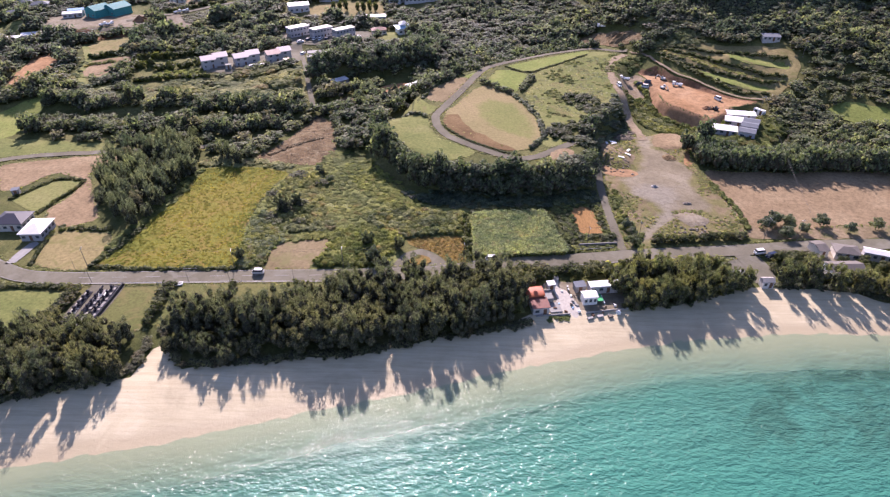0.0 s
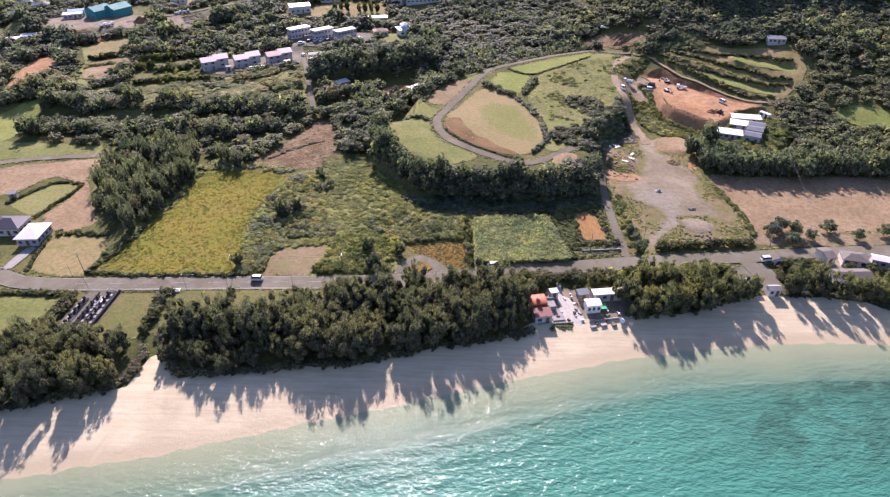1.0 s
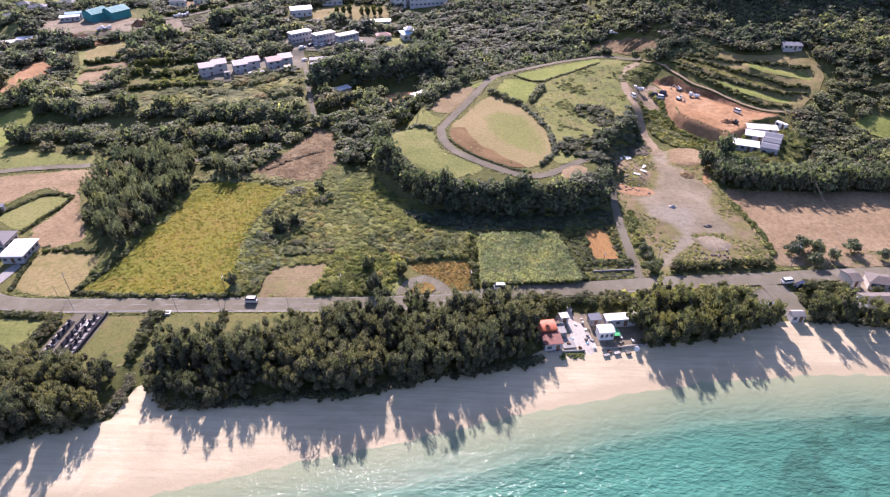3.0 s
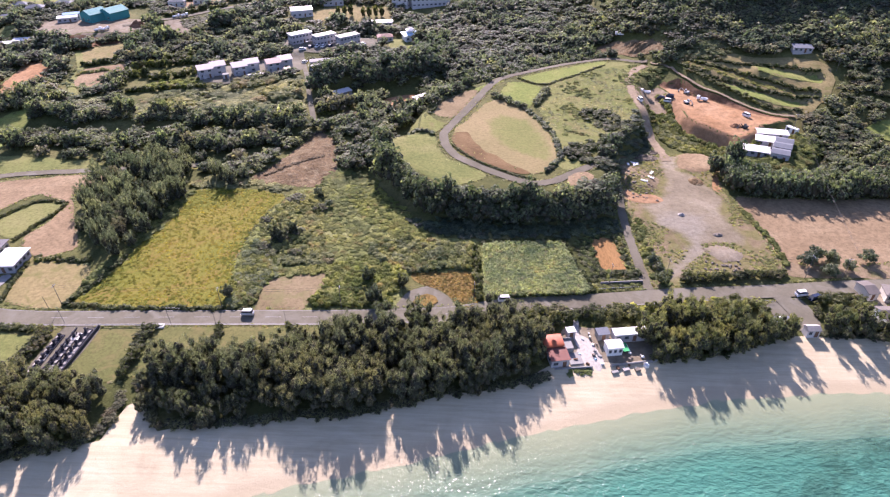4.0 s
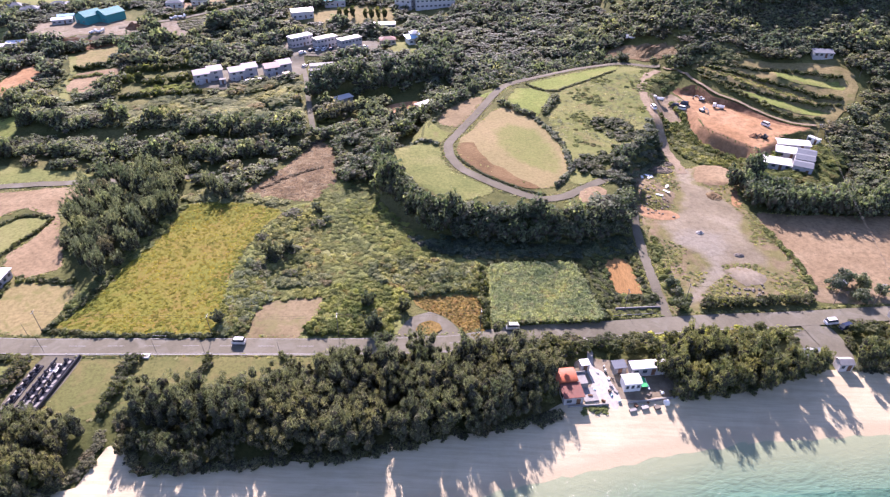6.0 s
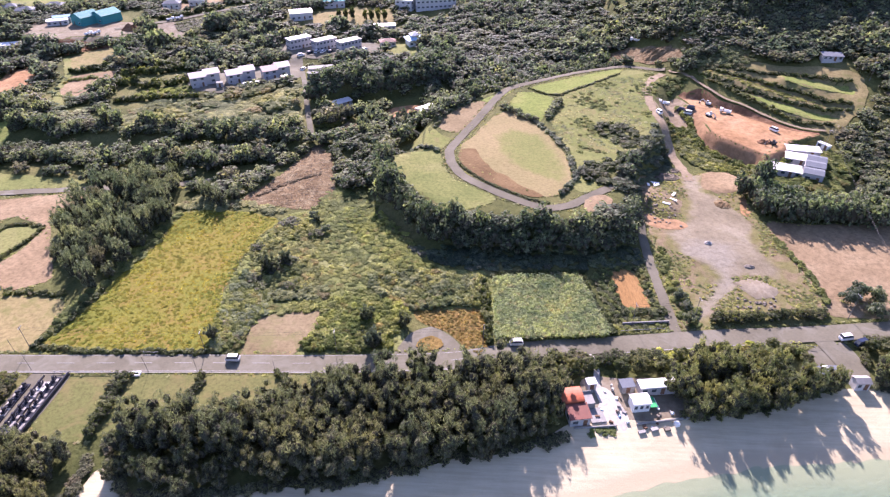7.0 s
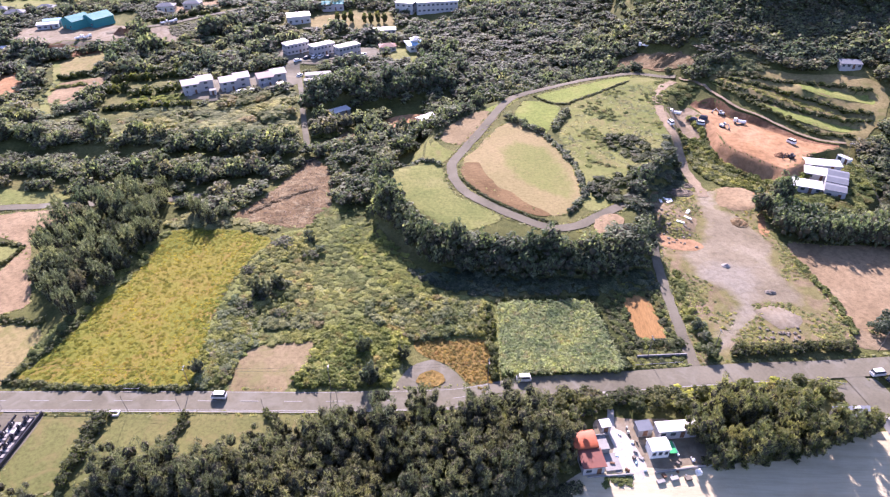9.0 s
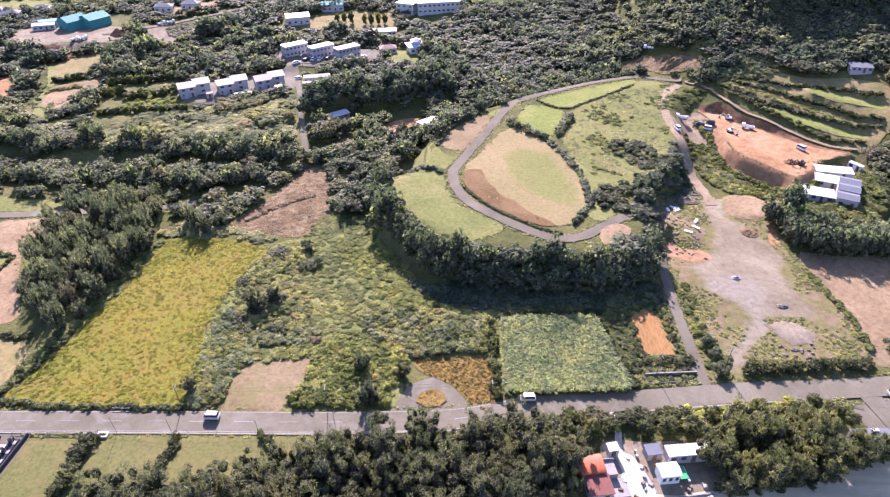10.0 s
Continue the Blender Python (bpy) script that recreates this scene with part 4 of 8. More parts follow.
def skirt_of(line, out, inset=0.3):
    """Outline of a strip beside a line, on the right of its way."""
    p = smooth_line(line, 2.0)
    way = np.gradient(p, axis=0)
    right = np.stack([way[:, 1], -way[:, 0]], 1) / np.linalg.norm(way, axis=1)[:, None]
    return [tuple(q) for q in np.vstack([p - right * inset, (p + right * out)[::-1]])]


patch("cut_bank", skirt_of(DIG[7::-1], 2.5), M_SOILWALL, "steep cut bank of dark red earth behind the site", "bank", up=0.16, step=0.9, rough=0.12)
patch("fill_bank", skirt_of(DIG[9:17][::-1], 4.4), M_FILL, "sloping brown earth bank in front of the site", "bank", up=0.16, step=1.0, rough=0.25)
ribbon("site_path", [(98, 336), (101.8, 327), (106.5, 316.5), (113, 303), (122.5, 292.5), (130, 283.5), (138, 278), (146.5, 275)], 1.3, M_TRACK, "pale path along the top of the cut", "path", 0.45, rough=0.1)

patch("yard", SITE_PARKING, M_TRACK, "dusty parking ground at the site entrance", "yard", up=0.12)
patch("field", [(98, 171), (103, 178.5), (122, 177), (139, 178.5), (168, 181), (170, 173), (140, 170.7), (112, 169.7)], M_YARD, "dry weedy verge between road and tan field", "verge", up=0.06)
patch("yard", SHED_BENCH, M_GROUND, "weedy green ground round the work sheds", "yard")

# ---- roads ----
MAIN_ROAD = [(-260, 232), (-215, 200), (-176, 176), (-160, 163), (-147, 153), (-134, 147.3), (-120, 146.2), (-95, 146.9), (-70, 147.7), (-35, 148.6),
             (-5, 150.5), (12, 154.5), (39, 157.6), (67, 161), (85, 162.4), (101, 164), (120, 166), (148, 167.5), (200, 170), (300, 172)]
ribbon("road", MAIN_ROAD, 5.9, M_ASPHALT, "two-lane coast road of worn grey asphalt", "road", 0.2)
ribbon("side_road", [(-147, 152), (-150, 140), (-158, 120), (-170, 105)], 5.0, M_ASPHALT, "grey side road bending to the shore", "road", 0.17)
ribbon("side_road", [(93, 164), (95, 157), (96.5, 150), (96, 146.5)], 5.2, M_ASPHALT, "short asphalt road to the beach", "road", 0.215)
ribbon("farm_track", FARM_TRACK + [(53, 224), (48, 224.5)], 2.9, M_DARKASPHALT, "narrow paved farm track", "track", 0.15, rough=0.12)
ribbon("hill_road", HILL_ROAD, 3.6, M_DARKASPHALT, "narrow paved road winding over the hill", "road", 0.17, rough=0.08)
ribbon("dirt_road", DIRT_ROAD[2:], 3.8, M_TRACK, "dusty dirt road climbing to the building site", "road", 0.13, rough=0.25)
ribbon("back_road", BACK_ROAD, 3.6, M_ASPHALT, "narrow grey back road", "road", 0.25)
ribbon("village_road", VILLAGE_ROAD, 2.5, M_ASPHALT, "grey concrete village lane", "road", 0.3)
ribbon("village_road", HILL_LANE, 4.5, M_ASPHALT, "pale village road climbing the slope", "road", 0.35)
patch("cut_slope", CUT_SLOPE, M_DUST, "pale bare earth slope beside the village road", "slope", up=0.25)
ribbon("footpath", WEST_PATH, 3.5, M_OLIVE, "grassy path between plots", "path", 0.25, rough=0.3)
ribbon("footpath", [(31.0, 156.5), (32.2, 150.5), (31.6, 146), (31.8, 142)], 1.1, M_CORAL, "narrow white coral path to the beach", "path", 0.16, rough=0.2)
for side, lab in ((2.72, "white edge line"), (-2.72, "white edge line")):
    ribbon("edge_line", MAIN_ROAD[4:12], 0.12, M_LINE, "thin white painted edge line", "road marking", 0.212, side=side)
_mid = smooth_line(MAIN_ROAD, 0.5)
dash = None
for k in range(0, len(_mid) - 12, 20):
    a, b = _mid[k], _mid[k + 9]
    if -120 < a[0] < 1:
        q = np.hypot(*(b - a))
        m = pose(*((a + b) / 2), float(level(*((a + b) / 2))) + 0.235, 0, 0, math.degrees(math.atan2(b[1] - a[1], b[0] - a[0])))
        if dash is None:
            dash = part("lane_dash", box(q, 0.16, 0.008), M_LINE, at=m)
            tagged(dash, "short white centre-line dash", "road marking", group="centre-line dashes")
        else:
            copy_thing(dash, m)
# low kerb and rail along the seaward side of the road
ribbon("kerb", MAIN_ROAD[6:11], 0.3, M_KERB, "low pale concrete kerb beside the road", "kerb", 0.3, side=-3.25)
ribbon("kerb", MAIN_ROAD[12:15], 0.35, M_KERB, "low brown-stained kerb beside the road", "kerb", 0.45, side=-3.4)

# ---- plants ----
def leaves(rng, lobes, n, size, long=1.4, droop=0.0, shell=0.35, fold=0.25, up=0.5, spread=0.36):
    """Clumps of leaves on lobes (centre, radii): kites that face outwards, turned at random."""
    weight = np.array([(r[0] * r[1] + r[1] * r[2] + r[0] * r[2]) for _, r in lobes])
    pick = rng.choice(len(lobes), n, p=weight / weight.sum())
    c = np.array([l[0] for l in lobes], float)[pick]
    r = np.array([l[1] for l in lobes], float)[pick]
    d = rng.normal(size=(n, 3))
    d[:, 2] = np.abs(d[:, 2]) * np.where(rng.random(n) < 0.78, 1, -1)
    d /= np.linalg.norm(d, axis=1)[:, None]
    at = c + d * r * (1 - shell * rng.random((n, 1)) ** 1.5)
    out = d + rng.normal(0, spread, (n, 3)) + np.array([0, 0, up])
    out /= np.linalg.norm(out, axis=1)[:, None]
    u = np.cross(out, rng.normal(size=(n, 3)))
    u[:, 2] -= droop
    u /= np.linalg.norm(u, axis=1)[:, None]
    v = np.cross(out, u)
    s = size * (0.6 + 0.8 * rng.random((n, 1)))
    w = s / long
    verts = np.stack([at - u * s * 0.5, at + v * w * 0.5 - out * fold * w, at + u * s * 0.6, at - v * w * 0.5 - out * fold * w], 1)
    return verts.reshape(-1, 3), np.arange(n * 4).reshape(-1, 4)


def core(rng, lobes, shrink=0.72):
    """Inner bodies of the lobes, rough balls of few faces; dark ones paint the crown's inner shade."""
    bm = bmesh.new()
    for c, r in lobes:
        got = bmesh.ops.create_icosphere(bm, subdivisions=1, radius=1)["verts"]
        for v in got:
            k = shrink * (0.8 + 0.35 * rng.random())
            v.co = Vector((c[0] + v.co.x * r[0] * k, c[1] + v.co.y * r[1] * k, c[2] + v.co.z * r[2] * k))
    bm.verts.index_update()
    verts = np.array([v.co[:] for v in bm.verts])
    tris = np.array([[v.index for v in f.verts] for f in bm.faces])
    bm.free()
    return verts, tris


def join(pieces):
    """Joins (verts, faces) pieces; faces may have three or four corners."""
    vs, groups, n = [], {3: [], 4: []}, 0
    for v, f in pieces:
        vs.append(v)
        groups[f.shape[1]].append(f + n)
        n += len(v)
    return np.concatenate(vs), [np.concatenate(g) for g in groups.values() if g]


def crown_shape(rng, kind):
    """Lobes of a crown one unit high and about one unit wide, standing at z = 0."""
    if kind == "broad":
        lobes = [((0, 0, 0.46), (0.36, 0.36, 0.40))]
        for k in range(9):
            a = 6.28 * (k * 0.382 + 0.12 * rng.random())
            z = 0.30 + 0.50 * ((k + rng.random()) / 9)
            d = 0.36 * math.sqrt(max(0.05, 1 - ((z - 0.40) / 0.5) ** 2)) * (0.75 + 0.4 * rng.random())
            s = 0.13 + 0.10 * rng.random()
            lobes.append(((d * math.cos(a), d * math.sin(a), z), (s, s, s * 0.85)))
    elif kind == "low":
        lobes = [((0, 0, 0.35), (0.42, 0.42, 0.42))]
        for k in range(4):
            a, s = rng.random() * 6.28, 0.2 + 0.14 * rng.random()
            lobes.append(((0.32 * math.cos(a), 0.32 * math.sin(a), 0.3 + 0.35 * rng.random()), (s, s, s)))
    else:                                   # casuarina: a slim ragged plume of upswept tufts
        lobes = [((0, 0, 0.5), (0.13, 0.13, 0.36))]
        lean = rng.normal(0, 0.05, 2)
        for k in range(24):
            z = 0.18 + 0.78 * ((k + 0.9 * rng.random()) / 24)
            env = 0.41 * (z / 0.55) ** 0.75 if z < 0.55 else 0.41 * math.sqrt(max(0.04, 1 - ((z - 0.55) / 0.46) ** 2))
            a, d = 6.28 * (k * 0.382 + 0.2 * rng.random()), env * (0.35 + 0.7 * rng.random())
            s = (0.075 + 0.055 * rng.random()) * (1.15 - 0.4 * z)
            lobes.append(((d * math.cos(a) + lean[0] * z, d * math.sin(a) + lean[1] * z, z), (s * 1.15, s * 1.15, s * 1.7)))
    return lobes


def plain_crowns(seed, kind, count, n, size, long=1.3, droop=0.0):
    """Crowns for joining into woods and hedges."""
    out = []
    for k in range(count):
        rng = np.random.default_rng(seed + k)
        lobes = crown_shape(rng, kind)
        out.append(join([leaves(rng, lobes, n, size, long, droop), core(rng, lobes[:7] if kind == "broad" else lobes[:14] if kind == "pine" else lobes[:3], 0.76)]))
    return out


CLUMPS = []
FAR_CROWNS = plain_crowns(100, "broad", 10, 86, 0.165)
MID_CROWNS = plain_crowns(200, "broad", 10, 210, 0.115)
LOW_CROWNS = plain_crowns(300, "low", 8, 110, 0.23)
PINE_CROWNS = plain_crowns(400, "pine", 8, 900, 0.085, 2.2, -0.8)


def grove(name, spots, crowns, material, label, category, seed=5, sink=0.0, flat=1.0):
    """Many crowns as one sheet of woodland: spots are rows of x, y, height, width."""
    rng = np.random.default_rng(seed)
    spots = np.asarray(spots, float)
    if not len(spots):
        return None
    z = level(spots[:, 0], spots[:, 1])
    vs, tones, groups, n = [], [], {3: [], 4: []}, 0
    cast = np.random.default_rng(seed + 900)
    for (x, y, h, w), g in zip(spots, z):
        v, fs = crowns[rng.integers(len(crowns))]
        tones.append(np.full(len(v), 0.06 + 0.94 * cast.random()))
        a = rng.random() * 6.28
        co, si = math.cos(a) * w, math.sin(a) * w
        q = np.empty_like(v)
        q[:, 0], q[:, 1] = v[:, 0] * co - v[:, 1] * si + x, v[:, 0] * si + v[:, 1] * co + y
        q[:, 2] = v[:, 2] * h * flat + g - sink * h
        vs.append(q)
        for f in fs:
            groups[f.shape[1]].append(f + n)
        n += len(v)
    me = mesh_from(name, np.concatenate(vs), [np.concatenate(k) for k in groups.values() if k], material, {"tone": np.concatenate(tones)}, inner=M_CROWNSHADE if any(crowns is c for c in (MID_CROWNS, FAR_CROWNS, PINE_CROWNS)) else None)
    return tagged(part(name, me, material), label, category, kind="stuff")


def scatter(lo, hi, step, seed, jitter=0.45):
    """Jittered staggered grid of points."""
    rng = np.random.default_rng(seed)
    ys = np.arange(lo[1], hi[1], step * 0.87)
    out = [(x + (0.5 * step if j % 2 else 0), y) for j, y in enumerate(ys) for x in np.arange(lo[0], hi[0], step)]
    return np.array(out) + rng.uniform(-jitter * step, jitter * step, (len(out), 2))


BROWN_SCRUB = [(-211, 320), (-216, 345), (-191, 351), (-181, 331), (-190, 312)]
OPEN = [SHADE_CUT, TOP_FIELD, TOP_SOIL, VILLAGE_LAWN, HILL_GREEN, RED_STRIP, ORCHARD, BROWN_SCRUB, YELLOW_FIELD, PALE_FIELD, BROWN_FIELD_WEST, HEDGED_PLOT, LAWN, LAWN_WEST, BROWN_PLOT, TURNAROUND, ORANGE_GRASS, CANE, ORANGE_SOIL,
        OLIVE_FIELD, BROWN_HILL_FIELD, LIME_PLOT, GREEN_STRIP, LIME_FIELD, PASTURE, ROUGH_GRASS, PLATEAU_FIELD, BARE_YARD, BROWN_FIELD_EAST,
        CLEARED, OLIVE_STRIP, WEST_MEADOW, WEST_SOIL, WEST_LAWN, SHED_YARD, TAN_FIELD, SCHOOL_GROUND, HOUSE_YARD, FLAT_BENCH, SHED_DIRT,
        DIG, CUT_SLOPE, TERRACE_A, TERRACE_B, EAST_FIELD, EAST_SOIL, CAR_PARK, EAST_YARD, SHED_BENCH]
LANES = [(MAIN_ROAD, 3.6), (FARM_TRACK, 2.0), (HILL_ROAD, 2.4), (DIRT_ROAD, 3.2), (BACK_ROAD, 2.6), (VILLAGE_ROAD, 3.0), (HILL_LANE, 6.5), (WEST_PATH, 2.2), (SAND_PATH, 1.2),
         ([(-147, 152), (-150, 140), (-158, 120), (-170, 105)], 3.5)]
# plan circles kept clear for buildings: x, y, radius
HOUSES = [(24.5, 135.5, 6.5), (29, 137, 4), (40, 138, 4), (45.5, 142.7, 5.5), (-142, 171, 6.5), (-153, 176, 6), (122, 150, 6), (112, 149.5, 4), (87, 148, 4.5),
          (95.5, 146, 3), (137, 158, 6), (119, 162, 4), (-33, 400, 8), (-48, 399, 8), (-79, 355, 9), (-247, 440, 16), (-235, 448, 18), (-264, 431, 9),
          (-24, 462, 15), (-278, 394, 8), (-110, 446, 10), (-53, 428, 9), (-61, 313, 8), (-20, 306, 6), (166, 322, 7), (130, 248, 16)]


def clearance(x, y):
    """Distance to the nearest open ground, road or building."""
    best = np.full(np.shape(x), 1e9)
    for p in OPEN:
        best = np.minimum(best, outside(x, y, p))
    for l, w in LANES:
        best = np.minimum(best, line_gap(x, y, l) - w)
    for hx, hy, r in HOUSES:
        best = np.minimum(best, np.hypot(x - hx, y - hy) - r)
    return best


FOREST_LINE_X = [-400, -150, -112, -100, -84, -60, -44, -30, -20, 0, 56, 58, 75, 100, 103, 118, 140, 175, 400]
FOREST_LINE_Y = [238, 240, 240, 232, 232, 226, 216, 208, 202, 198, 198, 236, 252, 250, 222, 216, 216, 215, 205]
VILLAGE_SCRUB = [(-160, 288), (-146, 322), (-130, 318), (-86, 336), (-76, 300), (-80, 282), (-100, 280), (-125, 281)]
SITE = [(56, 165), (56, 224), (62, 246), (72, 258), (83, 284), (87, 312), (97, 336), (112, 318), (146, 272), (135, 246), (108, 248), (100, 225), (104, 170)]
TERRACES = [(106, 324), (112, 330), (124, 338), (142, 324), (166, 318), (176, 308), (170, 290), (156, 277), (146, 272), (126, 295)]

p = scatter((-340, 60), (270, 560), 5.6, 11)
p = p[p[:, 1] > np.interp(p[:, 0], FOREST_LINE_X, FOREST_LINE_Y)]
p = p[(outside(p[:, 0], p[:, 1], PLATEAU) > 0.6) & (outside(p[:, 0], p[:, 1], SITE) > 0) & (outside(p[:, 0], p[:, 1], TERRACES) > 1.5)]
gap = clearance(p[:, 0], p[:, 1])
p, gap = p[gap > 1.2], gap[gap > 1.2]
rng = np.random.default_rng(3)
rnd = rng.random(len(p))
wave1 = np.sin(p[:, 0] * 0.055 + 0.6) * np.sin(p[:, 1] * 0.06 + 0.02 * p[:, 0])
wave2 = np.sin(p[:, 0] * 0.023 - 1.1) * np.sin(p[:, 1] * 0.031 + 2.0)
h = (4.4 + 3.6 * rnd ** 1.5) * (1 + 0.38 * wave1 + 0.12 * wave2)
w = (6.0 + 5.5 * rng.random(len(p)) ** 1.4) * (1 + 0.15 * wave1)
# strips below the wooded banks stay open and lie in their shade
below = np.interp(p[:, 0], [-228, -200, -160, -120, -90, -74], [284, 281, 279, 276, 274, 277]) - p[:, 1]
below2 = np.interp(p[:, 0], [-205, -170, -130, -100, -80], [258, 256, 256, 254, 258]) - p[:, 1]
shut = (p[:, 0] < -72) & (((below > 2) & (below < 10.5)) | ((below2 > 2) & (below2 < 9)))
ridge_d = p[:, 1] - np.interp(p[:, 0], [-80, -73, -61, -45, -35, -23, -10], [303, 308, 320, 320, 324, 330, 336])
shut |= (p[:, 0] > -72) & (p[:, 0] < -20) & (ridge_d > -9) & (ridge_d < 1)
shut |= (p[:, 0] > -56) & (p[:, 0] < 2) & (p[:, 1] < 236) & (outside(p[:, 0], p[:, 1], PLATEAU) > 6)
p, gap, rnd, wave1, wave2, h, w = (v[~shut] for v in (p, gap, rnd, wave1, wave2, h, w))
skirt = outside(p[:, 0], p[:, 1], PLATEAU) < 15
east = (p[:, 0] > 98) & (p[:, 1] < 240)
h = np.where(east, h * 1.35 + 1.2, np.where(skirt & (p[:, 1] < 232) & (p[:, 0] > -8), h * 0.5 + 0.9, np.where(skirt, h * 1.1 + 1.8, h)))
w = np.minimum(w, 2.4 + gap * 1.7)
h = np.minimum(h, 1.8 + gap * 1.3)
light = (outside(p[:, 0], p[:, 1], VILLAGE_SCRUB) < 0) | ((wave2 + 0.5 * wave1 + rng.normal(0, 0.35, len(p))) > 0.5) & ~skirt & ~east
h = np.where(outside(p[:, 0], p[:, 1], VILLAGE_SCRUB) < 0, 0.45 * h + 0.6, h)
vill = (p[:, 0] < -55) & (p[:, 1] > 286) & (p[:, 1] < 440)
wave3 = np.sin(p[:, 0] * 0.13 + 0.5 * np.sin(p[:, 1] * 0.07)) * np.sin(p[:, 1] * 0.16 - p[:, 0] * 0.05 + 1.0)
h = np.where(vill & (wave3 < -0.45), h * 1.55 + 1.0, np.where(vill & (wave3 > 0.2), h * 0.55, h))
w = np.where(vill & (wave3 < -0.45), w * 1.25, w)
light = light | (vill & (wave3 > 0.35))
keep = rng.random(len(p)) < np.where(vill & (wave3 > 0.62), 0.25, 1.0) * np.where(p[:, 1] > 420, 0.8, np.where(light, 0.85, 0.96))
spots = np.column_stack([p, h, w])
grove("hillside_trees", spots[skirt & keep], MID_CROWNS, L_FOREST, "dense dark green trees on the slope round the hill", "trees", 6, 0.12)
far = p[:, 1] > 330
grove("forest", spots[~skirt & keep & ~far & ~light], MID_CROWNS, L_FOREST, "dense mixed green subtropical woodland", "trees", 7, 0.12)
# woods further back wear the leaf colour with painted haze
grove("forest", spots[far & ~skirt & keep & ~light], FAR_CROWNS, L_HAZEFOREST, "dense green subtropical forest on the far slopes", "trees", 8, 0.12)
vs_ = outside(p[:, 0], p[:, 1], VILLAGE_SCRUB) < 0
grove("scrub", spots[~skirt & keep & light & vs_], LOW_CROWNS, L_OLIVE, "pale green scrub below the twin houses", "scrub", 9, 0.12)
grove("forest", spots[~skirt & keep & light & ~vs_], FAR_CROWNS, L_PALEFOREST, "pale olive bushes and young trees between the woods", "bushes", 9, 0.12)
tall = np.vstack([smooth_line([(-74, 312), (-61, 324.5), (-45, 324.5), (-35, 328.5), (-23, 334.5), (-12, 340)], 4.4), smooth_line([(-72, 318), (-61, 330), (-45, 331), (-33, 336), (-20, 343)], 5.0)])
clump = np.array([(-24, 356), (-17, 351), (-10, 350), (-6, 360), (-8, 369), (-14, 362), (-21, 366), (-13, 376), (-19, 384), (-11, 388), (-25, 374), (-26, 391)], float)
clump_w = np.array([(-190, 366), (-196, 374), (-186, 374), (-201, 384), (-192, 385), (-203, 396), (-196, 396), (-187, 392), (-199, 405), (-181, 368)], float)
tall = np.vstack([tall + np.random.default_rng(18).normal(0, 1.0, tall.shape), clump, clump_w])
rng = np.random.default_rng(19)
grove("tall_trees", np.column_stack([tall, 8.5 + 4.0 * rng.random(len(tall)), 8.0 + 4.0 * rng.random(len(tall))]), MID_CROWNS, L_FOREST, "tall dark broad-leaved trees on the village ridge", "trees", 20, 0.1)
SUNNY_SCRUB = [(106.6, 352.4), (123.0, 356.1), (134.6, 346.7), (134.7, 327.7), (120.3, 323.8), (106.7, 326.3)]
sq = scatter((84, 326), (215, 400), 4.6, 21)
sq = sq[outside(sq[:, 0], sq[:, 1], SUNNY_SCRUB) > 0]
sq = sq[(outside(sq[:, 0], sq[:, 1], TERRACES) > 2) & (np.hypot(sq[:, 0] - 166, sq[:, 1] - 322) > 8) & (sq[:, 1] > np.interp(sq[:, 0], [84, 104, 112, 130, 168, 215], [376, 357, 342, 324, 310, 300]))]
rng = np.random.default_rng(22)
# the front band gets paler leaves: sunlight put into the leaf colour
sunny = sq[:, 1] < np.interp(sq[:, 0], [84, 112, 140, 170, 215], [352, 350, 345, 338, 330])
for pick, leaf, words, seed in ((~sunny, L_FOREST, "dense dark forest on a steep shaded hillside", 23), (sunny, L_PALEFOREST, "band of trees above the terrace fields, painted pale as if sunlit", 24)):
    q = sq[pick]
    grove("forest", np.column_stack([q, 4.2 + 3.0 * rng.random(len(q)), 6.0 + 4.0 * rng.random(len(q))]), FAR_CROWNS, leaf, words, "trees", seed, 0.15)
wb = np.vstack([smooth_line([(-228, 284), (-200, 281), (-160, 279), (-120, 276), (-90, 274), (-74, 277)], 3.6), smooth_line([(-205, 258), (-170, 256), (-130, 256), (-100, 254), (-80, 258)], 4.2)])
rng = np.random.default_rng(14)
wb = wb + rng.normal(0, 2.4, wb.shape)
wb = wb[clearance(wb[:, 0], wb[:, 1]) > 1.5]
grove("bank_trees", np.column_stack([wb, 6.0 + 7.0 * rng.random(len(wb)) ** 1.4, 6.0 + 3.6 * rng.random(len(wb))]), MID_CROWNS, L_FOREST, "tall dark trees along a wooded bank", "trees", 15, 0.12)
er = np.vstack([smooth_line([(99, 233), (103, 221), (109, 216.5), (122, 215.5), (140, 216), (160, 216), (182, 214)], 3.0), smooth_line([(104, 237), (112, 224), (128, 220), (150, 220), (175, 219)], 3.6)])
rng = np.random.default_rng(16)
er = er + rng.normal(0, 0.9, er.shape)
grove("rim_trees", np.column_stack([er, 9.6 + 4.0 * rng.random(len(er)), 6.6 + 3.0 * rng.random(len(er))]), MID_CROWNS, L_FOREST, "tall dark trees along the edge of the bare field", "trees", 17, 0.12)
